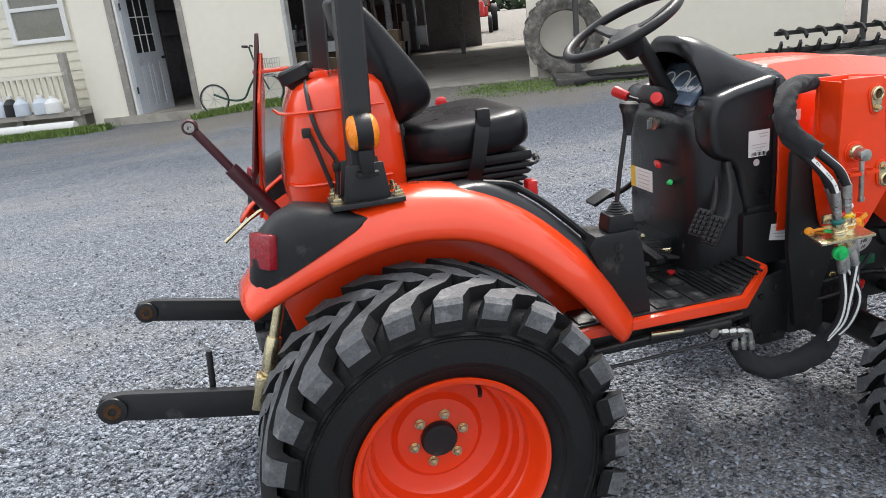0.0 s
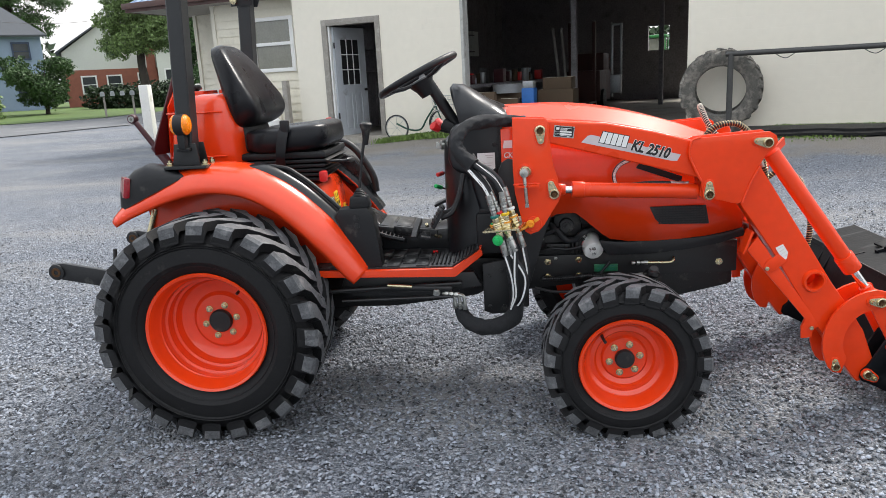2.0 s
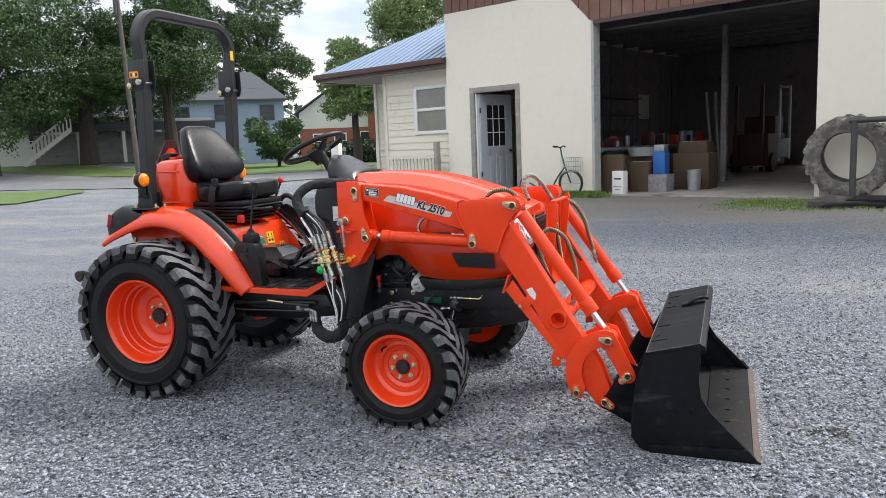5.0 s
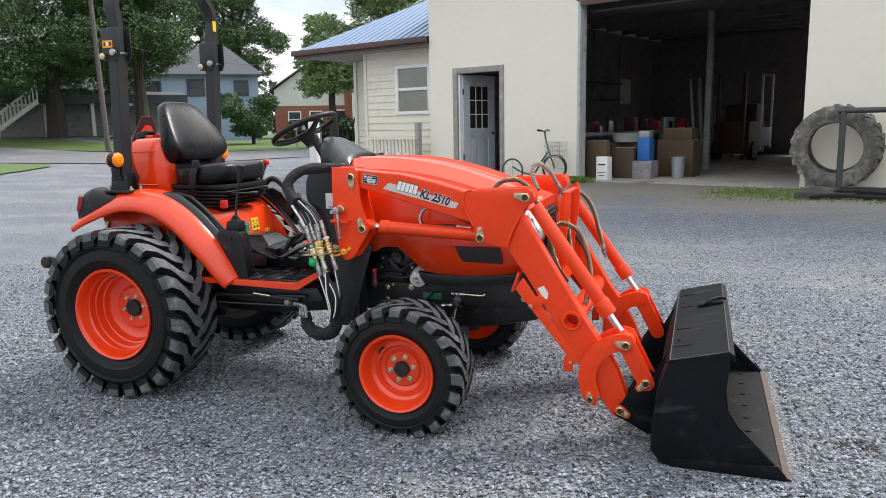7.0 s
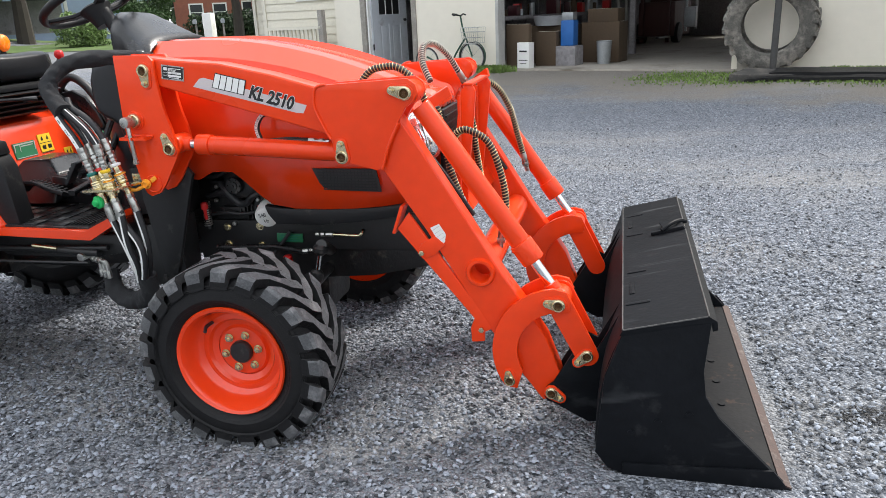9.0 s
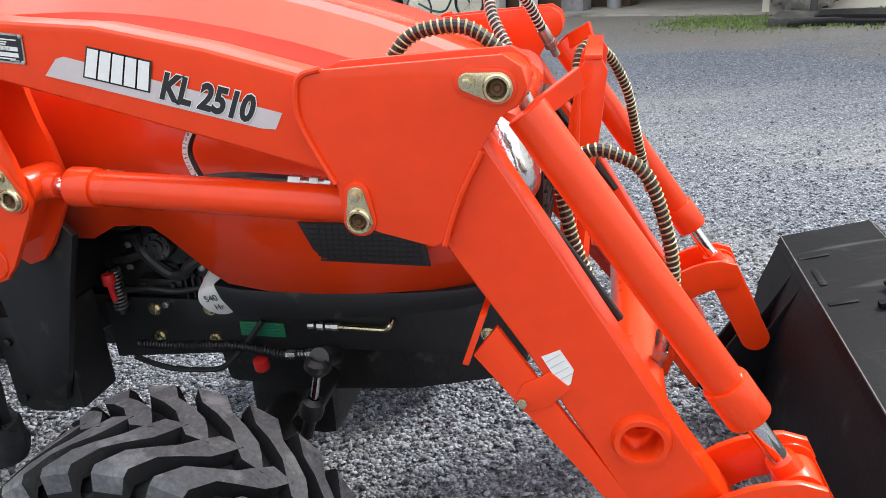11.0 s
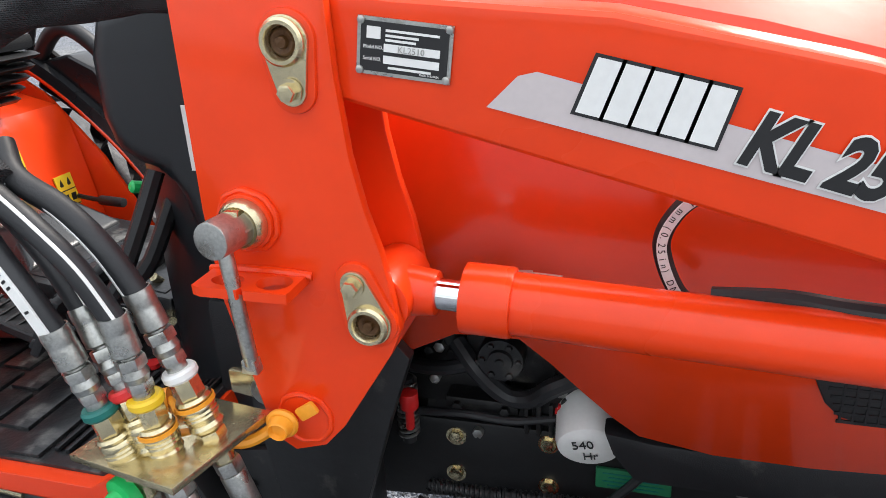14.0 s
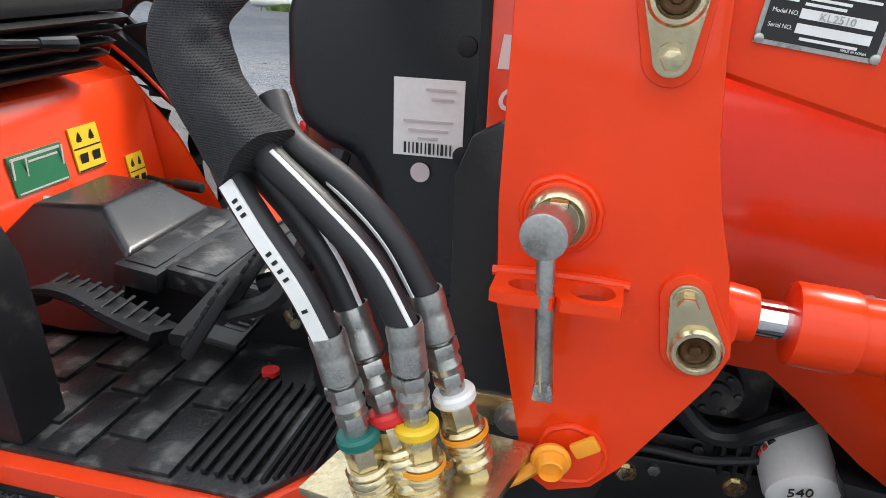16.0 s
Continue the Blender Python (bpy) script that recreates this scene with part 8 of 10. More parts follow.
# ---- roll bar ----
rops = thing("roll_bar", "", "")
RP = 0.390
for s in (-1, 1):
    b = B()
    sweep(b, [(-0.150, s * RP, 1.035), (-0.116, s * RP, 1.745)], rect_ring(0.036, 0.030, 0.006), True, (0, 1, 0))
    post = part("post", b, ROPS_GREY, rops)
    b = B()
    box(b, (-0.145, s * RP, 1.040), (0.17, 0.12, 0.012), 0.002)
    prism(b, [(-0.20, 1.046), (-0.186, 1.13), (-0.10, 1.13), (-0.09, 1.046)], s * RP - 0.042, s * RP - 0.034, bev=0.002)
    prism(b, [(-0.20, 1.046), (-0.186, 1.13), (-0.10, 1.13), (-0.09, 1.046)], s * RP + 0.034, s * RP + 0.042, bev=0.002)
    part("base_plate", b, BLACK_STEEL, post)
    for x, y in ((-0.215, -0.035), (-0.215, 0.035), (-0.072, -0.035), (-0.072, 0.035)):
        b = B()
        cyl(b, (x, s * RP + y, 1.045), (x, s * RP + y, 1.049), 0.015, seg=16)
        hexa(b, (x, s * RP + y, 1.049), (0, 0, 1), 0.011, 0.010)
        cyl(b, (x, s * RP + y, 1.059), (x, s * RP + y, 1.068), 0.006, seg=10)
        part("anchor_bolt", b, ZINC, post)
    # hinge cheeks
    for q in (-1, 1):
        b = B()
        prism(b, [(-0.175, 1.705), (-0.172, 1.868), (-0.06, 1.868), (-0.06, 1.745), (-0.075, 1.705)], s * RP + q * 0.040 - 0.004, s * RP + q * 0.040 + 0.004, bev=0.002)
        part("hinge_plate", b, ROPS_GREY, post)
    for x, z, mt in ((-0.155, 1.728, ZINC), (-0.09, 1.745, STEEL)):
        b = B()
        cyl(b, (x, s * RP - 0.062, z), (x, s * RP + 0.062, z), 0.008, seg=10)
        cyl(b, (x, s * RP - 0.066, z), (x, s * RP - 0.048, z), 0.017, seg=14, bev=0.002)
        part("hinge_pin", b, mt, post)
b = B()
hoop = []
for t in range(9):
    a = math.pi - t / 8 * math.pi / 2
    hoop.append((-0.112 + 0.0, -0.245 + 0.165 * math.cos(a) + 0.005, 1.975 + 0.165 * math.sin(a)))
left_ = [(x, -y, z) for x, y, z in hoop[::-1]]
line = [(-0.116, -RP, 1.75), (-0.114, -RP, 1.90)] + hoop + left_ + [(-0.114, RP, 1.90), (-0.116, RP, 1.75)]
sweep(b, line, rect_ring(0.034, 0.027, 0.010), True, (1, 0, 0))
part("hoop", b, ROPS_GREY, rops, "", 40)
b = B()
box(b, (-0.132, -RP - 0.0455, 1.788), (0.062, 0.002, 0.036))
hl = part("hinge_label", b, AMBER_CAP, rops, "orange warning label")
for k in range(3):
    b = B()
    box(b, (-0.150 + 0.018 * k, -RP - 0.0468, 1.788), (0.011, 0.001, 0.018))
    part("print_mark", b, WHITE if k % 2 else INK, hl)
b = B()
box(b, (-0.0765, RP - 0.01, 1.965), (0.002, 0.03, 0.06))
part("hoop_label", b, YELLOW, rops)
rops.parent = tractor
for k in ("label", "category"):
    if k in rops:
        del rops[k]
# amber flashers on the posts
for s in (-1, 1):
    b = B()
    c = V(-0.140, s * 0.450, 1.204)
    lathe(b, [(-0.020, 0), (-0.020, 0.037), (-0.014, 0.041), (0.014, 0.041), (0.020, 0.038), (0.020, 0)], c, (1, 0, 0), 32)
    box(b, c + V(0, 0, -0.065), (0.030, 0.035, 0.055), 0.006)
    box(b, c + V(0, -s * 0.02, -0.095), (0.05, 0.06, 0.012), 0.003)
    fl = part("flasher", b, BLACK, tractor)
    for q in (-1, 1):
        b = B()
        lathe(b, [(0.016, 0.039), (0.024, 0.038), (0.031, 0.031), (0.035, 0.018), (0.036, 0)], c, (q, 0, 0), 28)
        part("amber_lens", b, AMBER, fl, "amber lamp lens")

# ---- fuel tank, reflector triangle ----
b = B()
rows = []
for z, x0, x1, w in ((0.96, -0.30, 0.0, 0.16), (0.98, -0.315, 0.01, 0.20), (1.05, -0.32, 0.01, 0.22), (1.16, -0.305, 0.005, 0.22), (1.24, -0.285, -0.005, 0.215), (1.285, -0.265, -0.02, 0.205), (1.305, -0.235, -0.04, 0.18), (1.312, -0.20, -0.06, 0.14)):
    cx, hx = (x0 + x1) / 2, (x1 - x0) / 2
    rows.append([V(cx + hx * math.copysign(abs(math.cos(a)) ** 0.5, math.cos(a)), -0.03 + w * math.copysign(abs(math.sin(a)) ** 0.5, math.sin(a)), z) for a in [math.tau * k / 32 for k in range(32)]])
loft(b, rows, True, True)
tank = part("fuel_tank", b, ORANGE, tractor, "rounded orange fuel tank", 50)
b = B()
lathe(b, [(0, 0), (0, 0.030), (0.012, 0.034), (0.018, 0.045), (0.045, 0.043), (0.050, 0.036), (0.051, 0)], (-0.235, -0.10, 1.295), (-0.35, 0, 1), 24)
part("filler_cap", b, BLACK, tank)
b = B()
box(b, (-0.19, -0.05, 1.318), (0.05, 0.16, 0.016), 0.004)
box(b, (-0.10, -0.03, 1.318), (0.035, 0.10, 0.018), 0.004)
for y in (-0.06, 0.0):
    hexa(b, (-0.10, y, 1.326), (0, 0, 1), 0.008, 0.008)
part("tank_bracket", b, ORANGE, tank)
for pts in ([(-0.225, -0.14, 1.305), (-0.232, -0.215, 1.285), (-0.230, -0.252, 1.225), (-0.214, -0.257, 1.166), (-0.189, -0.257, 1.118), (-0.190, -0.257, 1.08), (-0.198, -0.255, 1.02)], [(-0.250, -0.254, 1.192), (-0.240, -0.256, 1.178), (-0.222, -0.257, 1.110), (-0.205, -0.257, 1.040)], [(-0.29, -0.255, 1.005), (-0.25, -0.262, 1.012), (-0.20, -0.27, 1.010)]):
    b = B()
    tube(b, pts, 0.0055, 6, 8)
    part("cable", b, HOSE, tank)
for c in ((-0.188, -0.260, 1.100), (-0.250, -0.258, 1.192), (-0.285, -0.262, 1.005)):
    b = B()
    box(b, c, (0.022, 0.012, 0.024), 0.004)
    part("cable_clip", b, BLACK_STEEL, tank)
for z in (1.06, 1.24):
    b = B()
    tube(b, [(-0.315, -0.10, z), (-0.300, -0.21, z), (-0.255, -0.247, z), (-0.15, -0.252, z), (-0.05, -0.247, z)], 0.004, 6, 6)
    part("tank_seam", b, ORANGE, tank)
b = B()
box(b, (-0.24, -0.09, 1.325), (0.09, 0.07, 0.02), 0.008, pose(0, 0, 0, 0, -25, 0))
part("work_lamp_bracket", b, BLACK, tank)
sign = thing("reflector_triangle", "", "")
SM = Matrix.Translation((-0.352, 0.02, 1.245)) @ pose(0, 0, 0, 0, 9, -5)
b = B()
prism(b, [(-0.20, -0.145), (-0.185, -0.18), (0.185, -0.18), (0.20, -0.145), (0.035, 0.19), (-0.035, 0.19)], -0.003, 0.003, "x", 0.001)
for v in b.verts:
    v.co = SM @ v.co
part("plate", b, MAROON, sign, "faded maroon reflector plate")
b = B()
prism(b, [(-0.11, 0.02), (-0.02, 0.14), (0.02, 0.14), (0.11, 0.02), (0.06, -0.30), (-0.06, -0.30)], 0.006, 0.014, "x", 0.003)
for v in b.verts:
    v.co = SM @ v.co
box(b, (-0.30, 0.02, 1.335), (0.10, 0.10, 0.008), 0.002)
part("bracket", b, ORANGE, sign)
sign.parent = tractor
for k in ("label", "category"):
    if k in sign:
        del sign[k]

# ---- three-point linkage ----
b = B()
cyl(b, (-0.30, -0.05, 0.88), (-0.45, -0.05, 1.10), 0.020, seg=16, bev=0.004)
tl = part("top_link_body", b, MAROON, tractor, "worn dark red top link")
b = B()
cyl(b, (-0.44, -0.05, 1.085), (-0.52, -0.05, 1.205), 0.012, seg=16)
lathe(b, [(-0.016, 0.008), (-0.016, 0.018), (0, 0.022), (0.016, 0.018), (0.016, 0.008)], (-0.531, -0.05, 1.22), (0, 1, 0), 20, True)
part("link_end", b, MAROON, tl)
b = B()
lathe(b, [(-0.020, 0.006), (-0.020, 0.013), (0, 0.016), (0.020, 0.013), (0.020, 0.006)], (-0.531, -0.05, 1.22), (0, 1, 0), 18, True)
part("link_ball", b, STEEL, tl)
b = B()
tube(b, [(-0.35, -0.05, 0.98), (-0.40, -0.055, 0.97), (-0.50, -0.05, 0.90)], 0.005, 4, 8)
part("link_handle", b, ZINC, tl)
for s in (-1, 1):
    b = B()
    z0, z1 = 0.585, 0.52
    prism(b, [(-0.83, 0.645), (-0.85, 0.615), (-0.83, 0.585), (-0.78, 0.575), (-0.20, 0.46), (-0.20, 0.535), (-0.78, 0.648)], s * 0.33 - 0.012, s * 0.33 + 0.012, bev=0.004)
    cyl(b, (-0.81, s * 0.33 - 0.020, 0.612), (-0.81, s * 0.33 + 0.020, 0.612), 0.034, seg=24, bev=0.004)
    ll = part("lower_link", b, BLACK_STEEL, tractor)
    b = B()
    lathe(b, [(-0.022, 0.010), (-0.022, 0.020), (0, 0.026), (0.022, 0.020), (0.022, 0.010)], (-0.81, s * 0.33, 0.612), (0, 1, 0), 20, True)
    part("ball_eye", b, RUSTY, ll)
    b = B()
    cyl(b, (-0.46, s * 0.33, 0.56), (-0.36, s * 0.30, 0.86), 0.014, seg=12)
    cyl(b, (-0.44, s * 0.325, 0.62), (-0.41, s * 0.315, 0.71), 0.020, seg=12, bev=0.004)
    box(b, (-0.46, s * 0.33, 0.575), (0.05, 0.05, 0.09), 0.006, pose(0, 0, 0, 0, 18, 0))
    part("lift_rod", b, ZINC, ll, "yellow zinc lift rod")
b = B()
cyl(b, (-0.585, -0.30, 0.545), (-0.575, -0.28, 0.69), 0.008, seg=10)
part("stabiliser_pin", b, BLACK_STEEL, tractor)
# rods and valves under the platform
b = B()
cyl(b, (0.36, -0.36, 0.50), (0.90, -0.36, 0.52), 0.010, seg=10)
cyl(b, (0.42, -0.42, 0.475), (0.86, -0.42, 0.483), 0.005, seg=8)
cyl(b, (0.60, -0.36, 0.510), (0.86, -0.36, 0.500), 0.016, seg=14, bev=0.003)
prism(b, [(0.40, 0.50), (0.42, 0.56), (0.95, 0.56), (0.98, 0.50), (0.80, 0.47), (0.45, 0.47)], -0.34, -0.30, bev=0.006)
part("linkage_rod", b, BLACK_STEEL, tractor)
b = B()
cyl(b, (0.60, -0.372, 0.522), (0.70, -0.372, 0.514), 0.008, seg=10)
part("valve_spool", b, ZINC, tractor)
b = B()
cyl(b, (0.798, -0.385, 0.487), (0.798, -0.335, 0.490), 0.015, seg=18, bev=0.003)
part("valve_cap", b, STEEL, tractor)
for k in range(3):
    b = B()
    x = 0.868 + k * 0.020
    tube(b, [(x - 0.045, -0.36, 0.478), (x - 0.018, -0.372 - 0.008 * k, 0.480), (x, -0.376 - 0.008 * k, 0.470), (x + 0.004, -0.378 - 0.008 * k, 0.425)], 0.0075, 4, 8)
    cyl(b, (x - 0.020, -0.372 - 0.008 * k, 0.480), (x - 0.036, -0.366 - 0.008 * k, 0.479), 0.011, seg=6, bev=0.001)
    cyl(b, (x + 0.002, -0.378 - 0.008 * k, 0.445), (x + 0.005, -0.378 - 0.008 * k, 0.420), 0.0105, seg=6, bev=0.001)
    part("valve_fitting", b, STEEL, tractor)
b = B()
prism(b, [(0.985, 0.38), (0.985, 0.58), (1.10, 0.60), (1.12, 0.45), (1.10, 0.37), (1.02, 0.365)], -0.30, -0.285, bev=0.004)
for x, z in ((1.01, 0.53), (1.01, 0.40), (1.07, 0.40), (1.06, 0.55)):
    hexa(b, (x, -0.30, z), (0, -1, 0), 0.009, 0.008)
part("skid_bracket", b, BLACK_STEEL, tractor)


b = B()
box(b, (0.785, 0.30, 0.745), (0.085, 0.075, 0.014), 0.005, pose(0, 0, 0, 0, -25, 0))
fp = part("left_pedal", b, BLACK, tractor)
b = B()
tube(b, [(0.80, 0.30, 0.742), (0.86, 0.28, 0.76), (0.91, 0.22, 0.82)], 0.010, 4, 8)
part("pedal_arm", b, BLACK, fp)

# black arched conduit and cover between the seat and the left mudguard
b = B()
tube(b, [(0.22, 0.335, 0.99), (0.265, 0.337, 1.04), (0.31, 0.338, 1.050), (0.365, 0.340, 1.012), (0.415, 0.342, 0.940), (0.448, 0.344, 0.868), (0.455, 0.346, 0.80)], 0.017, 5, 12)
part("cable_conduit", b, HOSE, tractor)
b = B()
prism(b, [(0.20, 0.93), (0.23, 0.985), (0.30, 1.0), (0.36, 0.97), (0.41, 0.90), (0.435, 0.84), (0.40, 0.81), (0.33, 0.84), (0.25, 0.90)], 0.325, 0.395, bev=0.012, seg=3)
part("control_cover", b, BLACK_GLOSS, tractor, "black plastic control cover")

# ---- front loader, fixed to the tractor ----
loader = thing("front_loader", "orange front loader with two arms and hydraulic rams", "loader")
YO, YI = -0.452, -0.352          # outer and inner faces of the right arm


def teardrop(p, q, r0, r1, n=14):
    """Outline of a plate round two centres."""
    p, q = Vector(p), Vector(q)
    a = math.atan2(q.y - p.y, q.x - p.x)
    out = [(p.x + r0 * math.cos(a + math.pi / 2 + i * math.pi / n), p.y + r0 * math.sin(a + math.pi / 2 + i * math.pi / n)) for i in range(n + 1)]
    out += [(q.x + r1 * math.cos(a - math.pi / 2 + i * math.pi / n), q.y + r1 * math.sin(a - math.pi / 2 + i * math.pi / n)) for i in range(n + 1)]
    return out


def arm_part(name, make, mt, parents, label="", sharp=32):
    """A part of the right arm and its likeness on the left one."""
    out = []
    for side in (0, 1):
        b = B()
        make(b)
        if side:
            mirror(b)
        out.append(part(name, b, mt, parents[side] if isinstance(parents, list) else parents, label, sharp))
    return out


def pin_plate(parents, pin, bolt, y, r=0.0205):
    """Yellow zinc keeper plate with a greased pin end and its bolt, on an orange boss."""
    (x, z), (bx, bz) = pin, bolt
    boss = arm_part("pin_boss", lambda b: (prism(b, teardrop(pin, bolt, r * 1.20, r * 0.92), y + 0.006, y - 0.004, bev=0.002),), ORANGE_LOADER, parents)
    kp = arm_part("keeper_plate", lambda b: prism(b, teardrop(pin, bolt, r * 0.98, r * 0.60), y - 0.003, y - 0.0075, bev=0.0012), ZINC, parents, "yellow zinc keeper plate")

    def end(b):
        lathe(b, [(0.0, r * 0.90), (-0.0055, r * 0.90), (-0.0080, r * 0.80), (-0.0080, r * 0.66), (-0.0060, r * 0.60), (-0.0015, r * 0.54), (-0.0015, 0.0)], (x, y - 0.006, z), (0, 1, 0), 28)
    arm_part("pin", end, ZINC, kp)

    def grease(b):
        lathe(b, [(-0.0015, r * 0.53), (-0.0030, r * 0.44), (-0.0022, r * 0.26), (-0.0050, r * 0.20), (-0.0058, 0)], (x, y - 0.006, z), (0, 1, 0), 16)
    arm_part("grease_nipple", grease, RUSTY, kp)

    def bo(b):
        lathe(b, [(-0.0005, r * 0.50), (-0.003, r * 0.50), (-0.003, 0)], (bx, y - 0.008, bz), (0, 1, 0), 18)
        hexa(b, (bx, y - 0.011, bz), (0, -1, 0), r * 0.36, 0.008)
    arm_part("bolt", bo, ZINC, kp)
    return kp


# masts
MAST = [(1.120, 1.168), (1.240, 1.165), (1.253, 1.150), (1.255, 1.093), (1.261, 1.03), (1.270, 0.985), (1.281, 0.948), (1.294, 0.878), (1.284, 0.852), (1.231, 0.767), (1.209, 0.742), (1.176, 0.731), (1.159, 0.742), (1.150, 0.765), (1.122, 0.895), (1.118, 0.977)]
masts = arm_part("mast", lambda b: (prism(b, MAST, YO, YO + 0.012, bev=0.002), prism(b, MAST, YI, YI - 0.012, bev=0.002),
                                    prism(b, [(1.121, 1.160), (1.132, 0.91), (1.140, 0.91), (1.129, 1.160)], YO + 0.012, YI - 0.012),
                                    prism(b, [(1.21, 0.785), (1.275, 0.885), (1.267, 0.888), (1.202, 0.788)], YO + 0.012, YI - 0.012)), ORANGE_LOADER, loader, "orange steel loader mast")
arm_part("mast_foot", lambda b: (prism(b, [(1.062, 0.96), (1.075, 0.995), (1.10, 1.01), (1.15, 1.0), (1.19, 0.86), (1.262, 0.78), (1.235, 0.70), (1.18, 0.52), (1.15, 0.43), (1.10, 0.43), (1.062, 0.69)], YI + 0.006, YI + 0.024, bev=0.003),
                                 prism(b, [(1.09, 0.40), (1.09, 0.62), (1.17, 0.62), (1.17, 0.40)], YI + 0.026, -0.22, bev=0.008)), BLACK_STEEL, loader, "black steel loader mounting plate")


def weld_ring(b, x, z, r, y):
    ln = []
    for i in range(33):
        a = i * math.tau / 32
        k = r + 0.0006 * math.sin(i * 1.7) + 0.0005 * math.sin(i * 0.7)
        ln.append((x + k * math.cos(a), y, z + k * math.sin(a)))
    sweep(b, ln, disc_ring(0.0030, 8), False)


arm_part("lower_boss", lambda b: cyl(b, (1.191, YO + 0.002, 0.772), (1.191, YO - 0.003, 0.772), 0.0245, seg=28, bev=0.001), ORANGE_LOADER, masts)
arm_part("weld_bead", lambda b: weld_ring(b, 1.191, 0.772, 0.026, YO - 0.001), ORANGE_LOADER, masts)
# mounting pin, its zinc head, and the hanging handle through an orange bracket
arm_part("pin_collar", lambda b: (cyl(b, (1.163, YO + 0.002, 0.972), (1.163, YO - 0.008, 0.972), 0.0255, seg=30, bev=0.002), weld_ring(b, 1.163, 0.972, 0.027, YO - 0.002)), ORANGE_LOADER, masts)
arm_part("pin_washer", lambda b: (lathe(b, [(0, 0.0), (0, 0.0225), (-0.005, 0.0230), (-0.011, 0.0205), (-0.013, 0.0185), (-0.010, 0.015), (-0.010, 0.0)], (1.163, YO - 0.007, 0.972), (0, 1, 0), 28), box(b, (1.163, YO - 0.021, 0.985), (0.013, 0.012, 0.008), 0.002)), ZINC, masts, "yellow zinc washer")
heads = arm_part("mounting_pin", lambda b: (lathe(b, [(0, 0.0), (0, 0.012), (-0.006, 0.0125), (-0.012, 0.012), (-0.012, 0.011)], (1.163, YO - 0.007, 0.972), (0, 1, 0), 28),
                                            hexa(b, (1.163, YO - 0.018, 0.972), (0, -1, 0), 0.014, 0.011, 0.002),
                                            cyl(b, (1.161, YO - 0.012, 0.971), (1.157, YO - 0.052, 0.972), 0.0165, seg=30, bev=0.002)), STEEL, masts, "bright steel mounting pin head")
arm_part("pin_handle", lambda b: (cyl(b, (1.158, YO - 0.036, 0.960), (1.166, YO - 0.036, 0.850), 0.0068, seg=12, bev=0.001), prism(b, [(1.158, 0.842), (1.159, 0.856), (1.172, 0.856), (1.174, 0.842)], YO - 0.042, YO - 0.030, bev=0.002)), STEEL, heads)


def bracket(b):
    # a flat plate with a slot and a round hole, built as a ring of quads round each opening
    z0, z1 = 0.916, 0.925
    holes = [(1.148, YO - 0.024, 0.015, 0.010), (1.192, YO - 0.022, 0.016, 0.014)]
    xs = (1.122, 1.168, 1.213)
    for (hx, hy, ra, rb), xa, xb in zip(holes, xs, xs[1:]):
        n = 24
        inner, outer = [], []
        for i in range(n):
            a = i * math.tau / n
            inner.append((hx + ra * math.cos(a), hy + rb * math.sin(a)))
            c, s = math.cos(a), math.sin(a)
            k = min(((xb - hx) / c if c > 1e-6 else (xa - hx) / c if c < -1e-6 else 9), ((YO + 0.002 - hy) / s if s > 1e-6 else (YO - 0.042 - hy) / s if s < -1e-6 else 9))
            outer.append((hx + k * c, hy + k * s))
        rows = [[V(p[0], p[1], z1) for p in inner], [V(p[0], p[1], z1) for p in outer], [V(p[0], p[1], z0) for p in outer], [V(p[0], p[1], z0) for p in inner], [V(p[0], p[1], z1) for p in inner]]
        loft(b, rows, False, True)
    tube(b, [(1.118, YO - 0.001, 0.923), (1.15, YO - 0.003, 0.926), (1.19, YO - 0.003, 0.926), (1.217, YO - 0.001, 0.923)], 0.004, 6, 8)


arm_part("pin_bracket", bracket, ORANGE_LOADER, masts)
pin_plate(masts, (1.220, 1.121), (1.222, 1.084), YO)
pin_plate(masts, (1.268, 0.884), (1.257, 0.921), YO)

# booms
def boom(b):
    prism(b, [(1.205, 1.163), (1.30, 1.150), (1.462, 1.136), (1.625, 1.101), (1.80, 1.052), (1.96, 1.004), (1.99, 0.93), (1.90, 0.888), (1.80, 0.920), (1.625, 0.970), (1.453, 1.018), (1.262, 1.070), (1.215, 1.085), (1.195, 1.120)], YO + 0.013, YI - 0.013, bev=0.009, seg=3)


def lower_boom(b):
    prism(b, [(1.935, 0.850), (1.985, 0.985), (2.000, 0.985), (2.07, 0.875), (2.195, 0.675), (2.30, 0.505), (2.36, 0.42), (2.43, 0.31), (2.475, 0.19), (2.470, 0.135), (2.450, 0.108), (2.420, 0.100), (2.345, 0.20), (2.262, 0.325), (2.072, 0.640), (1.955, 0.812)], YO + 0.014, YI - 0.014, bev=0.009, seg=3)


booms = arm_part("boom", boom, ORANGE_LOADER, loader, "orange box-section loader boom")
legs = arm_part("lower_boom", lower_boom, ORANGE_LOADER, loader, "orange lower boom leg")
for leg, sd_ in zip(legs, (1, -1)):
    # bore the cross tube's open end through the leg
    cut = new("bore_tool", finish(cyl(B(), (2.235, sd_ * (YO - 0.05), 0.512), (2.235, sd_ * (YI + 0.05), 0.512), 0.0325, seg=40), "bore_tool"))
    md = leg.modifiers.new("bore", "BOOLEAN")
    md.object, md.operation, md.solver = cut, "DIFFERENCE", "EXACT"
    bpy.context.view_layer.update()
    me = bpy.data.meshes.new_from_object(leg.evaluated_get(bpy.context.evaluated_depsgraph_get()))
    leg.modifiers.clear()
    leg.data = me
    bpy.data.objects.remove(cut)
    me.set_sharp_from_angle(angle=radians(32))
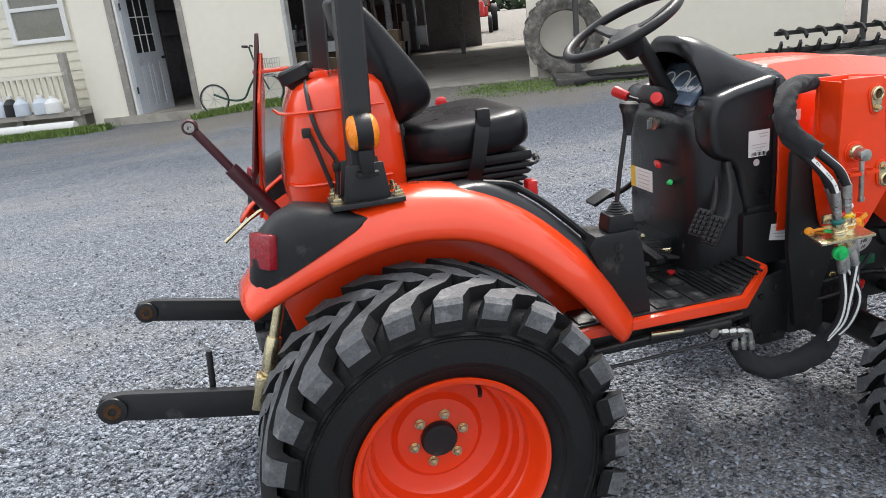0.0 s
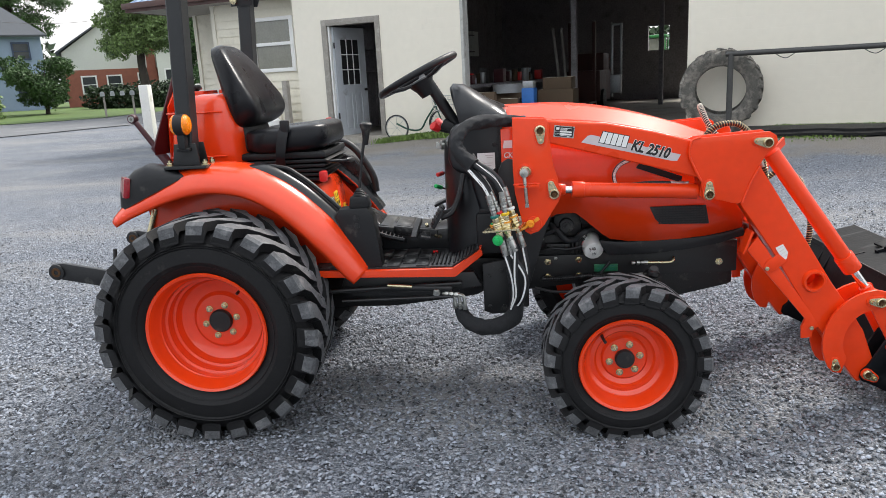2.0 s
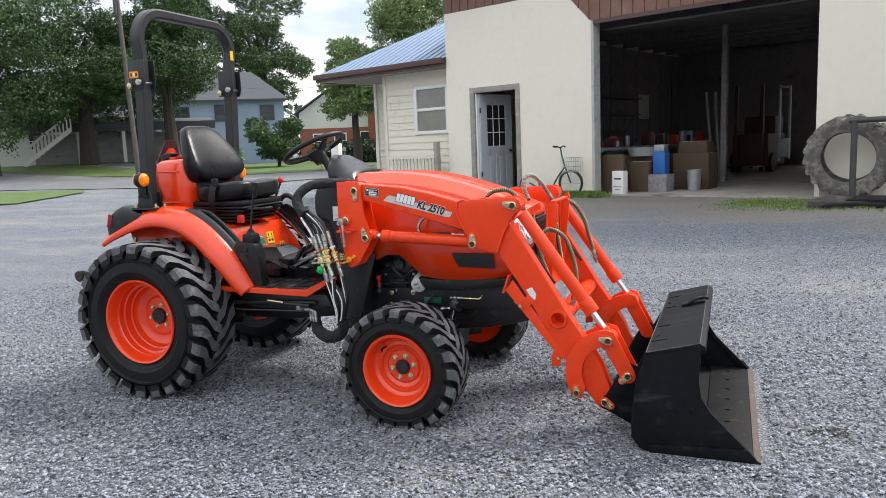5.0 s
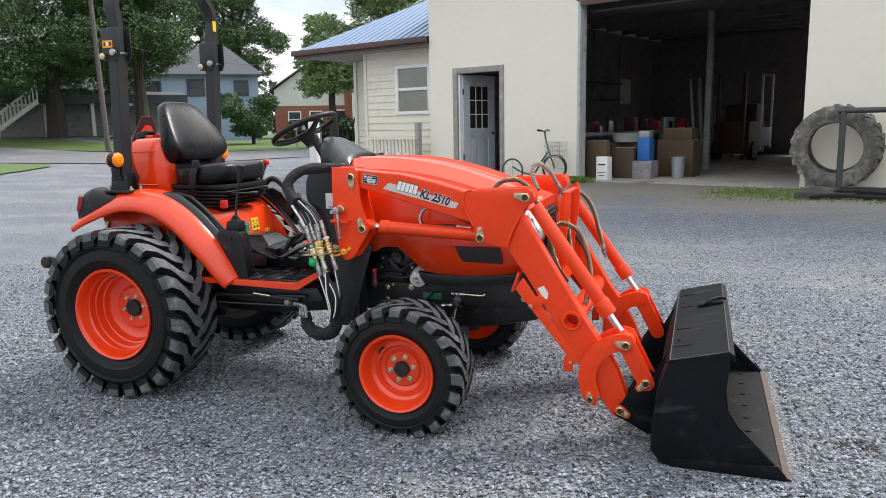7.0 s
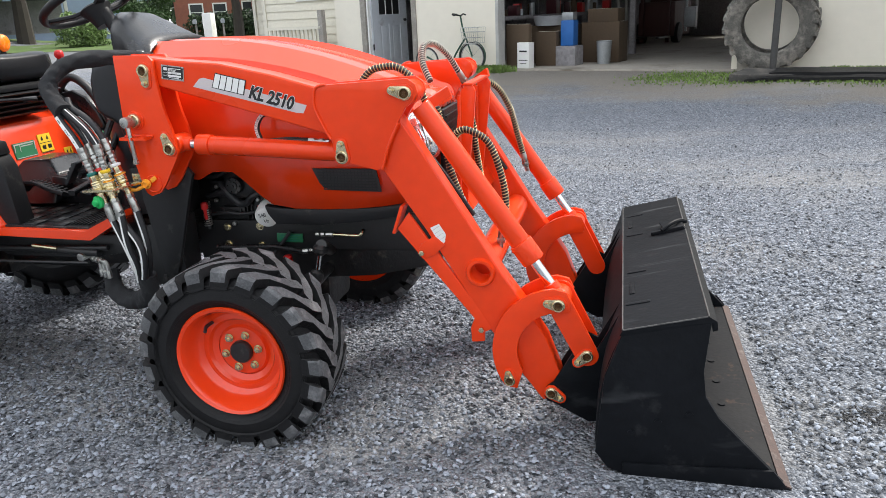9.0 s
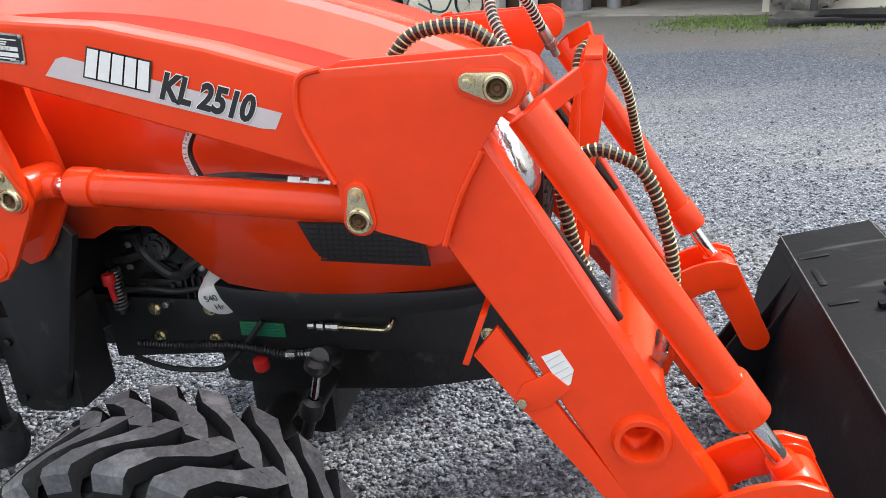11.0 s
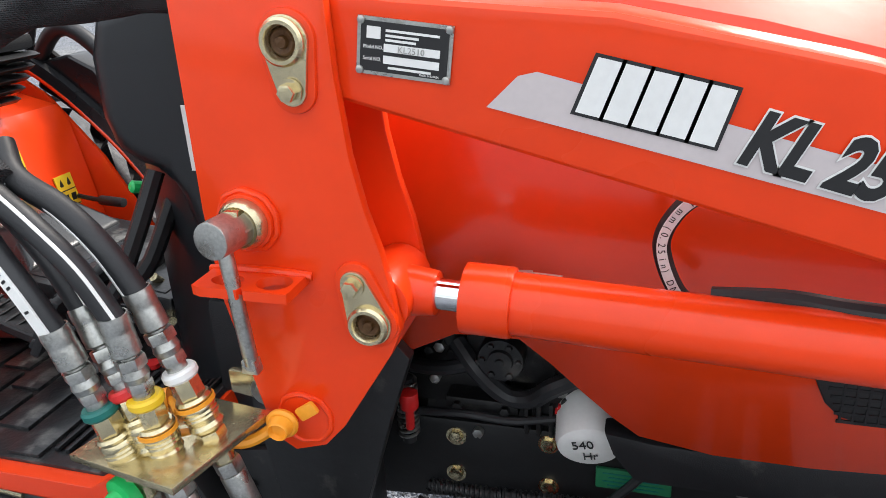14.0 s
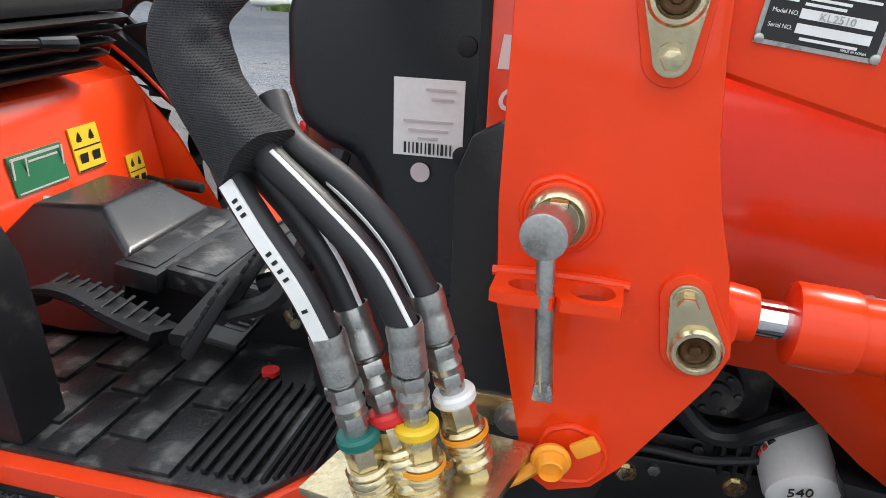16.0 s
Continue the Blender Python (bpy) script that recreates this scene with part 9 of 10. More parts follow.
GUS = [(1.764, 1.000), (1.764, 1.042), (1.772, 1.058), (1.796, 1.068), (2.000, 1.079), (2.043, 1.081), (2.066, 1.066), (2.073, 1.042), (2.060, 1.018), (2.035, 1.000), (2.008, 0.955), (1.980, 0.902), (1.962, 0.858), (1.953, 0.828), (1.940, 0.820), (1.862, 0.840), (1.822, 0.855), (1.808, 0.880), (1.806, 0.905), (1.790, 0.940)]
arm_part("elbow_plate", lambda b: (prism(b, GUS, YO, YO + 0.012, bev=0.002), prism(b, GUS, YI, YI - 0.012, bev=0.002)), ORANGE_LOADER, booms, "orange elbow plate")
arm_part("weld_bead", lambda b: tube(b, [(1.800, YO - 0.0005, 1.070), (1.772, YO - 0.001, 1.062), (1.7625, YO - 0.001, 1.042), (1.7625, YO - 0.001, 1.0), (1.789, YO - 0.001, 0.940), (1.804, YO - 0.001, 0.912)], 0.0045, 5, 8), ORANGE_LOADER, booms)
arm_part("weld_bead", lambda b: tube(b, [(2.012, YO - 0.001, 0.958), (1.983, YO - 0.001, 0.902), (1.966, YO - 0.001, 0.858), (1.955, YO - 0.001, 0.824)], 0.0045, 5, 8), ORANGE_LOADER, booms)
pin_plate(booms, (1.835, 0.860), (1.834, 0.897), YO)
pin_plate(booms, (2.036, 1.041), (1.998, 1.049), YO)
# cross tube with open ends
arm_part("tube_end", lambda b: lathe(b, [(0.02, 0.030), (-0.006, 0.030), (-0.010, 0.032), (-0.010, 0.040), (0.0, 0.045), (0.02, 0.045)], (2.235, YO + 0.012, 0.512), (0, 1, 0), 36, True), ORANGE_LOADER, legs)
b = B()
cyl(b, (2.235, YI + 0.002, 0.512), (2.235, -YI - 0.002, 0.512), 0.044, seg=32)
part("cross_tube", b, ORANGE_LOADER, loader)


YS = YO + 0.014


def stand_bar(b):
    # folded stand along the back of the lower boom, with its hooked ends
    prism(b, [(1.985, 0.640), (2.022, 0.690), (2.245, 0.368), (2.268, 0.330), (2.243, 0.318), (2.242, 0.287), (2.202, 0.283), (2.200, 0.330), (2.212, 0.362)], YS, YS + 0.012, bev=0.002)
    prism(b, [(1.968, 0.626), (1.998, 0.712), (2.008, 0.710), (1.978, 0.624)], YS - 0.004, YS + 0.060, bev=0.002)


def stand_clip(b):
    prism(b, [(2.045, 0.566), (2.058, 0.596), (2.100, 0.622), (2.130, 0.596), (2.098, 0.562), (2.062, 0.548)], YS - 0.005, YS - 0.001, bev=0.0015)


stands = arm_part("parking_stand", stand_bar, ORANGE_LOADER, legs, "orange folded parking stand")
arm_part("stand_clip", stand_clip, ORANGE_LOADER, legs)
for bx, bz in ((2.058, 0.568), (2.234, 0.328)):
    arm_part("stand_bolt", lambda b: hexa(b, (bx, YS - 0.005, bz), (0, -1, 0), 0.009, 0.008), ZINC, legs)
lab = []
b = B()
prism(b, [(2.087, 0.646), (2.114, 0.659), (2.134, 0.627), (2.130, 0.603), (2.118, 0.593)], YO + 0.0128, YO + 0.0115)
lab = part("arm_label", b, WHITE, legs[0], "white printed capacity label")
for k in range(4):
    b = B()
    f = k * 0.012
    box(b, (2.104 + f * 0.50, YO + 0.0114, 0.645 - f * 0.85), (0.026, 0.0012, 0.0014), 0, pose(0, 0, 0, 0, -35, 0))
    part("print_line", b, SILVER_DECAL, lab)

# lift rams
RA, RB = V(1.268, -0.402, 0.893), V(1.835, -0.402, 0.864)


def along(a, b_, f):
    return Vector(a).lerp(Vector(b_), f)


rams = arm_part("lift_ram", lambda b: (cyl(b, along(RA, RB, 0.185), along(RA, RB, 0.945), 0.0285, seg=32, bev=0.002), cyl(b, along(RA, RB, 0.125), along(RA, RB, 0.205), 0.0325, seg=32, bev=0.003), cyl(b, (1.835, YO + 0.014, 0.864), (1.835, YI - 0.014, 0.864), 0.030, seg=24, bev=0.003)), ORANGE_LOADER, loader, "orange hydraulic lift ram")
arm_part("rod", lambda b: cyl(b, along(RA, RB, 0.04), along(RA, RB, 0.13), 0.0145, seg=24), CHROME, rams, "bright chromed rod")
arm_part("rod_eye", lambda b: (cyl(b, (1.268, YO + 0.013, 0.893), (1.268, YI - 0.013, 0.893), 0.030, seg=24, bev=0.003), cyl(b, along(RA, RB, 0.0), along(RA, RB, 0.082), 0.026, 0.021, seg=20, bev=0.003)), ORANGE_LOADER, rams)
arm_part("ram_port", lambda b: (cyl(b, along(RA, RB, 0.19) + V(0.005, 0.012, 0.016), along(RA, RB, 0.23) + V(0, 0.012, 0.018), 0.010, seg=6, bev=0.001), cyl(b, along(RA, RB, 0.22) + V(0, 0.012, 0.018), along(RA, RB, 0.275) + V(0, 0.012, 0.018), 0.0085, seg=10)), STEEL, rams)
for f0, f1, r_, n_ in ((0.76, 0.89, 0.0085, 10), (0.775, 0.81, 0.0115, 6), (0.835, 0.86, 0.0115, 6), (0.875, 0.895, 0.0105, 8)):
    arm_part("hose_end", lambda b: cyl(b, along(RA, RB, f0) + V(0, 0.010, 0.026), along(RA, RB, f1) + V(0, 0.010, 0.026), r_, seg=n_, bev=0.001), STEEL, rams)
arm_part("ram_hose", lambda b: tube(b, [along(RA, RB, 0.78) + V(0, 0.010, 0.026), along(RA, RB, 0.68) + V(0, 0.012, 0.026), along(RA, RB, 0.60) + V(0, 0.03, 0.020), along(RA, RB, 0.5) + V(0, 0.04, 0.010)], 0.010), HOSE, rams)
# hose in white print that loops up beside the bonnet
loop_pts = [(1.550, -0.33, 0.855), (1.523, -0.33, 0.878), (1.507, -0.33, 0.920), (1.515, -0.33, 0.950), (1.537, -0.33, 0.972), (1.58, -0.328, 0.985), (1.66, -0.325, 0.985)]
arm_part("loop_hose", lambda b: tube(b, loop_pts, 0.0082, 8, 12), HOSE, loader)
b = B()
ls = smooth_line(loop_pts, 8)[3:38]
sweep(b, [p + V(0, -0.0076, 0) for p in ls], rect_ring(0.0014, 0.0046, 0.0006), True, (0, 1, 0))
stripe = part("hose_print_band", b, WHITE, loader, "white printed hose band")
run, pos = 0.0, [0.0]
back_ = ls[::-1]
for p, q in zip(back_, back_[1:]):
    pos.append(pos[-1] + (q - p).length)
for ch, wide in zip("6.4 mm (0.25 in) DN6", (5, 3, 5, 3, 7, 7, 3, 4, 5, 3, 5, 5, 3, 3, 5, 4, 3, 6, 6, 5)):
    run += wide * 0.0009
    j = max(k for k in range(len(pos) - 1) if pos[k] <= min(run + 0.02, pos[-1] - 0.001))
    p, d = back_[j].lerp(back_[j + 1], (run + 0.02 - pos[j]) / (pos[j + 1] - pos[j])), (back_[j + 1] - back_[j]).normalized()
    if ch != " ":
        words("print_letter", ch, 0.0092, Matrix.Translation(p + V(0, -0.0094, 0)) @ sidem @ Matrix.Rotation(math.atan2(d.z, d.x), 4, "Z") @ Matrix.Translation((-0.0022, -0.0031, 0)), INK, stripe, depth=0.0002, squeeze=0.85)
    run += wide * 0.0004

# bucket rams
KA, KB = V(2.045, -0.402, 1.030), V(2.467, -0.402, 0.431)
krams = arm_part("bucket_ram", lambda b: (cyl(b, along(KA, KB, 0.05), along(KA, KB, 0.80), 0.0300, seg=32, bev=0.002), cyl(b, along(KA, KB, 0.72), along(KA, KB, 0.815), 0.0355, seg=32, bev=0.004), cyl(b, (2.038, YO + 0.013, 1.040), (2.038, YI - 0.013, 1.040), 0.034, seg=24, bev=0.003)), ORANGE_LOADER, loader, "orange hydraulic bucket ram")
arm_part("rod", lambda b: cyl(b, along(KA, KB, 0.80), along(KA, KB, 0.98), 0.0155, seg=24), CHROME, krams, "bright chromed rod")
arm_part("rod_eye", lambda b: (cyl(b, (2.467, -0.430, 0.431), (2.467, -0.375, 0.431), 0.034, seg=24, bev=0.004), cyl(b, along(KA, KB, 0.93), along(KA, KB, 1.0), 0.022, 0.026, seg=18)), ORANGE_LOADER, krams)


# curved bell cranks and straight links to the bucket
def crank(b):
    ctr = V(2.475, 0.275)
    outl, inl = [], []
    for i in range(13):
        a = radians(96 + i * 9.5)
        outl.append((ctr.x + 0.205 * math.cos(a), ctr.y + 0.205 * math.sin(a)))
        inl.append((ctr.x + 0.130 * math.cos(a), ctr.y + 0.130 * math.sin(a)))
    pts = outl + [(2.315, 0.155), (2.345, 0.150)] + inl[::-1] + [(2.497, 0.408), (2.505, 0.440), (2.490, 0.470)]
    for y in (YO - 0.016, YI + 0.002):
        prism(b, pts, y, y + 0.012, bev=0.002)


cranks = arm_part("bell_crank", crank, ORANGE_LOADER, loader, "orange curved bell crank plate")


def link(b):
    for y in (YO - 0.004, YI - 0.006):
        prism(b, teardrop((2.467, 0.431), (2.551, 0.269), 0.036, 0.034), y, y + 0.012, bev=0.002)


arm_part("bucket_link", link, ORANGE_LOADER, loader, "orange bucket link")
pin_plate(cranks, (2.467, 0.431), (2.435, 0.436), YO - 0.018)
pin_plate(cranks, (2.322, 0.178), (2.318, 0.200), YO - 0.016, 0.018)

# torque plate and grille guard between the arms
b = B()
prism(b, [(2.105, 0.66), (2.135, 0.60), (2.145, 0.605), (2.115, 0.665)], YI - 0.014, -YI + 0.014, bev=0.002)
part("cross_plate", b, ORANGE_LOADER, loader)
guard_ = thing("grille_guard", "", "")
guard_.parent = loader
for y in (-0.11, 0.17):
    b = B()
    prism(b, [(2.095, 0.60), (2.095, 0.80), (2.110, 0.93), (2.126, 1.012), (2.138, 1.028), (2.162, 1.026), (2.172, 1.008), (2.165, 0.93), (2.152, 0.82), (2.138, 0.70), (2.135, 0.60)], y - 0.006, y + 0.006, bev=0.002)
    part("upright", b, ORANGE_LOADER, guard_)
b = B()
box(b, (2.115, 0.03, 0.605), (0.045, 0.55, 0.012), 0.003)
part("cross_bar", b, ORANGE_LOADER, guard_)
b = B()
box(b, (2.148, 0.03, 1.030), (0.030, 0.30, 0.009), 0.003)
part("top_bar", b, ORANGE_LOADER, guard_)
for k in range(7):
    b = B()
    cyl(b, (2.118, -0.15 + k * 0.06, 0.61), (2.125, -0.15 + k * 0.06, 1.0), 0.0055, seg=8)
    part("guard_rod", b, ORANGE_LOADER, guard_)
for k in ("label", "category"):
    if k in guard_:
        del guard_[k]
# small tab by the top of each bucket ram
arm_part("ram_tab", lambda b: sweep(b, [(2.070, -0.395, 0.985), (2.083, -0.382, 0.999), (2.135, -0.334, 1.032)], rect_ring(0.016, 0.004, 0.001), True, (0.3, 0.3, 1)), ORANGE_LOADER, loader)


def armoured(pts, r=0.0125):
    """A hose in a coiled spring guard."""
    ln = smooth_line(pts, 8)
    return sweep(B(), ln, disc_ring(r * 0.80, 10)), helix(B(), ln, r * 0.86, 0.0017, 0.0098)


SPRING = material("yellowed_spring_guard", (0.46, 0.38, 0.21), 0.35, 0.7, 0.3, 40)
CREAM = material("cream_spring_guard", (0.55, 0.52, 0.44), 0.5, 0.1, 0.25, 40)
for pts, mt in (([(1.835, -0.30, 1.02), (1.853, -0.30, 1.055), (1.880, -0.30, 1.088), (1.917, -0.30, 1.102), (1.975, -0.30, 1.100), (2.027, -0.295, 1.055), (2.05, -0.29, 1.0)], SPRING),
                ([(1.99, 0.02, 1.03), (1.955, 0.06, 1.09), (1.945, 0.12, 1.14), (1.965, 0.20, 1.145), (2.00, 0.26, 1.10), (2.03, 0.29, 1.04)], CREAM),
                ([(2.105, -0.22, 0.86), (2.141, -0.24, 0.900), (2.179, -0.25, 0.903), (2.235, -0.25, 0.865), (2.272, -0.25, 0.765), (2.285, -0.25, 0.677), (2.275, -0.255, 0.60)], SPRING),
                ([(2.10, 0.20, 0.90), (2.12, 0.25, 1.0), (2.17, 0.30, 0.98), (2.215, 0.33, 0.90), (2.24, 0.35, 0.80), (2.26, 0.36, 0.72)], SPRING),
                ([(2.08, -0.27, 0.98), (2.10, -0.27, 0.88), (2.12, -0.275, 0.78), (2.15, -0.28, 0.70)], SPRING),
                ([(2.10, 0.0, 0.96), (2.13, 0.02, 0.90), (2.14, 0.03, 0.80), (2.15, 0.05, 0.70)], SPRING)):
    core, coil = armoured(pts)
    hz = part("hydraulic_hose", core, HOSE, loader)
    part("spring_guard", coil, mt, hz)
    for p, q in ((pts[-2], pts[-1]),):
        b = B()
        d = (Vector(q) - Vector(p)).normalized()
        cyl(b, q, Vector(q) + d * 0.035, 0.0125, seg=12, bev=0.001)
        hexa(b, Vector(q) + d * 0.035, d, 0.0145, 0.016)
        cyl(b, Vector(q) + d * 0.05, Vector(q) + d * 0.075, 0.009, seg=10)
        part("hose_end", b, STEEL, hz)
# steel pipes along the inside of the booms
for s in (-1, 1):
    for k in range(2):
        b = B()
        tube(b, [(1.50, s * 0.335, 1.05 - 0.02 * k), (1.80, s * 0.335, 0.98 - 0.02 * k), (1.97, s * 0.335, 0.95 - 0.02 * k), (2.08, s * 0.335, 0.83 - 0.02 * k), (2.20, s * 0.335, 0.66)], 0.007, 5, 8)
        part("steel_pipe", b, BLACK_STEEL, loader)

# decals on the right boom, sloping with it
SL = -15.4


def decal(x, z, y=YO + 0.0125, tilt=SL):
    return Matrix.Translation((x, y, z)) @ Matrix.Rotation(radians(-tilt), 4, "Y") @ sidem


b = B()
YD = YO + 0.0116
b.faces.new([b.verts.new((x, YD, z)) for x, z in ((1.371, 1.070), (1.395, 1.093), (1.409, 1.096), (1.733, 1.010), (1.720, 0.987), (1.697, 0.989))])
bmesh.ops.recalc_face_normals(b, faces=b.faces[:])
part("silver_swoosh", b, SILVER_DECAL, booms[0], "silver grey decal band")
# plain white slanted blocks with a dark edge where the maker's mark sits
def slant(u, v):
    """A place in the mark's leaning box, u along and v up."""
    p = V(1.435, 1.067).lerp(V(1.535, 1.043), u)
    q = V(1.451, 1.108).lerp(V(1.547, 1.085), u)
    return p.lerp(q, v)


for k in range(5):
    u0 = k * 0.2
    for name, mt, e, y in (("mark_edge", INK, 0.014, 0.0008), ("mark_block", WHITE, -0.014, 0.0016)):
        b = B()
        cs = [slant(u, v) for u, v in ((u0 - e, -2 * e), (u0 + 0.2 + e, -2 * e), (u0 + 0.2 + e, 1 + 2 * e), (u0 - e, 1 + 2 * e))]
        b.faces.new([b.verts.new((c.x, YD - y, c.y)) for c in cs])
        part(name, b, mt, booms[0])
words("model_lettering", "KL 2510", 0.053, decal(1.549, 1.036) @ Matrix.Translation((0, 0, 0.0026)), INK, booms[0], squeeze=0.78, bold=0.0021, shear=0.22)
words("lettering_edge", "KL 2510", 0.053, decal(1.549, 1.036) @ Matrix.Translation((0, 0, 0.0018)), WHITE, booms[0], squeeze=0.78, bold=0.0036, shear=0.22)
# maker's plate: silver rim, black field, bars for the unread fields
PLT = decal(1.2695, 1.0955, tilt=-7.3) @ Matrix.Diagonal((0.995, 0.97, 1, 1))


def flat(b, x0, y0, x1, y1, h, m=None):
    vs = [b.verts.new((m or PLT) @ V(x, y, z)) for z in (h - 0.0012, h) for x, y in ((x0, y0), (x1, y0), (x1, y1), (x0, y1))]
    fs = [b.faces.new(vs[i] for i in q) for q in ((4, 5, 6, 7), (0, 1, 5, 4), (1, 2, 6, 5), (2, 3, 7, 6), (3, 0, 4, 7))]
    bmesh.ops.recalc_face_normals(b, faces=fs)
    return b


plate = part("makers_plate", flat(B(), 0, 0, 0.075, 0.044, 0.0016), STEEL, booms[0], "riveted black and silver maker's plate")
part("plate_field", flat(B(), 0.003, 0.003, 0.072, 0.041, 0.0024), INK, plate)
part("blank_field", flat(B(), 0.022, 0.019, 0.066, 0.025, 0.0032), WHITE, plate)
part("blank_field", flat(B(), 0.022, 0.010, 0.066, 0.016, 0.0032), WHITE, plate)
part("plate_logo", flat(B(), 0.008, 0.028, 0.019, 0.037, 0.0032), WHITE, plate)
for text, x, y, size in (("Model NO.", 0.0055, 0.0203, 0.0040), ("Serial NO.", 0.0055, 0.0113, 0.0040), ("MADE IN KOREA", 0.051, 0.0040, 0.0024)):
    words("plate_lettering", text, size, PLT @ Matrix.Translation((x, y, 0.0027)), WHITE, plate, depth=0.0002, squeeze=0.85)
words("stamped_lettering", "KL2510", 0.0068, PLT @ Matrix.Translation((0.033, 0.0196, 0.0036)), STEEL, plate, depth=0.0002)
for k, (x, y, w) in enumerate(((0.023, 0.0350, 0.042), (0.023, 0.0312, 0.026), (0.023, 0.0278, 0.024), (0.026, 0.0070, 0.034))):
    part("print_line", flat(B(), x, y - 0.0009, x + w, y + 0.0009, 0.0032), WHITE, plate)
for x, y in ((0.003, 0.003), (0.072, 0.003), (0.003, 0.041), (0.072, 0.041)):
    b = B()
    lathe(b, [(0, 0.0035), (0.002, 0.003), (0.003, 0)], PLT @ V(x, y, 0.0014), (0, -1, 0), 12)
    part("rivet", b, STEEL, plate)

# ---- bucket ----
bucket = thing("bucket", "", "")
bucket.parent = loader
for k in ("label", "category"):
    if k in bucket:
        del bucket[k]
HW = 0.625
SIDE = [(2.585, 0.060), (2.620, 0.012), (2.66, 0.000), (3.075, 0.000), (3.085, 0.010), (2.905, 0.195), (2.868, 0.255), (2.858, 0.33), (2.868, 0.470), (2.645, 0.420), (2.605, 0.30)]
for s in (-1, 1):
    b = B()
    prism(b, SIDE, s * HW - 0.006, s * HW + 0.006, bev=0.002)
    sd = part("side_plate", b, BUCKET_BLACK, bucket)
    b = B()
    prism(b, [(2.66, 0.0), (3.078, 0.0), (3.085, 0.012), (3.05, 0.055), (2.66, 0.035)], s * HW + s * 0.006, s * HW + s * 0.014, bev=0.002)
    prism(b, [(3.085, 0.010), (2.905, 0.195), (2.868, 0.255), (2.858, 0.33), (2.868, 0.470), (2.838, 0.465), (2.828, 0.33), (2.838, 0.245), (2.875, 0.185), (3.04, 0.02)], s * HW - s * 0.006, s * HW - s * 0.014, bev=0.002)
    part("wear_strip", b, BUCKET_BLACK, sd)
    for x, z in ((2.68, 0.13), (2.75, 0.17), (2.83, 0.20)):
        b = B()
        cyl(b, (x, s * HW + s * 0.005, z), (x, s * HW + s * 0.009, z), 0.010, seg=14)
        part("bolt_head", b, BUCKET_BLACK, sd)
b = B()
shell = smooth_line([V(2.645, 0, 0.420), V(2.605, 0, 0.30), V(2.585, 0, 0.14), V(2.590, 0, 0.055), V(2.625, 0, 0.016), V(2.70, 0, 0.004), V(2.85, 0, 0.003), V(3.00, 0, 0.003)], 4)
rows = []
for i, p in enumerate(shell):
    d = (shell[min(i + 1, len(shell) - 1)] - shell[max(i - 1, 0)]).normalized()
    n = V(-d.z, 0, d.x)
    rows.append([p + V(0, -HW + 0.006, 0), p + V(0, HW - 0.006, 0), p + V(0, HW - 0.006, 0) - n * 0.008 * (-1), p + V(0, -HW + 0.006, 0) + n * 0.008])
loft(b, rows, True, True)
part("shell", b, material("dusty_bucket_floor", (0.010, 0.011, 0.013), 0.6, 0, 0.3, 4, 0.10, 60, dirt=(0.06, 0.06, 0.06), dirt_amount=0.10, dirt_scale=6, spec=0.15), bucket, "", 40)
b = B()
prism(b, [(2.640, 0.418), (2.648, 0.436), (2.860, 0.487), (2.882, 0.474), (2.885, 0.450), (2.872, 0.445), (2.868, 0.468), (2.652, 0.418)], -HW - 0.006, HW + 0.006, bev=0.002)
part("top_lip", b, BUCKET_BLACK, bucket)
b = B()
prism(b, [(2.88, 0.004), (2.88, 0.020), (3.06, 0.016), (3.098, 0.004), (3.098, 0.000)], -HW - 0.012, HW + 0.012, bev=0.002)
edge = part("cutting_edge", b, material("worn_cutting_edge", (0.011, 0.0115, 0.013), 0.6, 0.1, 0.4, 10, 0.1, 60, dirt=(0.10, 0.06, 0.04), dirt_amount=0.10, dirt_scale=20, spec=0.1), bucket, "worn rusty cutting edge")
# bare rusty front of the edge; pale lines paint wear and highlights on the bends
WORN = material("bare_worn_steel", (0.060, 0.034, 0.028), 0.7, 0, 0.5, 30, 0.15, 90, dirt=(0.16, 0.13, 0.115), dirt_amount=0.22, dirt_scale=24)
b = B()
prism(b, [(3.072, 0.0130), (3.072, 0.0165), (3.078, 0.0155), (3.100, 0.0065), (3.1005, 0.0), (3.097, 0.0)], -HW - 0.010, HW + 0.010)
part("worn_lip", b, WORN, edge)
SCUFF = material("scuffed_highlight_grey", (0.075, 0.074, 0.072), 0.6, 0.2, 0.6, 40, 0.1, 90, dirt=(0.02, 0.02, 0.02), dirt_amount=0.4, dirt_scale=26)
for p, q in (((2.861, -HW - 0.005, 0.4868), (2.861, HW + 0.005, 0.4868)), ((2.648, -HW - 0.005, 0.4362), (2.648, HW + 0.005, 0.4362)), ((2.650, -HW - 0.0055, 0.436), (2.858, -HW - 0.0055, 0.4862))):
    b = B()
    cyl(b, p, q, 0.0022, seg=6)
    part("worn_highlight_line", b, SCUFF, bucket)
for k in range(8):
    b = B()
    cyl(b, (2.97, -0.54 + k * 0.154, 0.017), (2.97, -0.54 + k * 0.154, 0.022), 0.012, seg=12)
    part("edge_bolt", b, BUCKET_BLACK, edge)
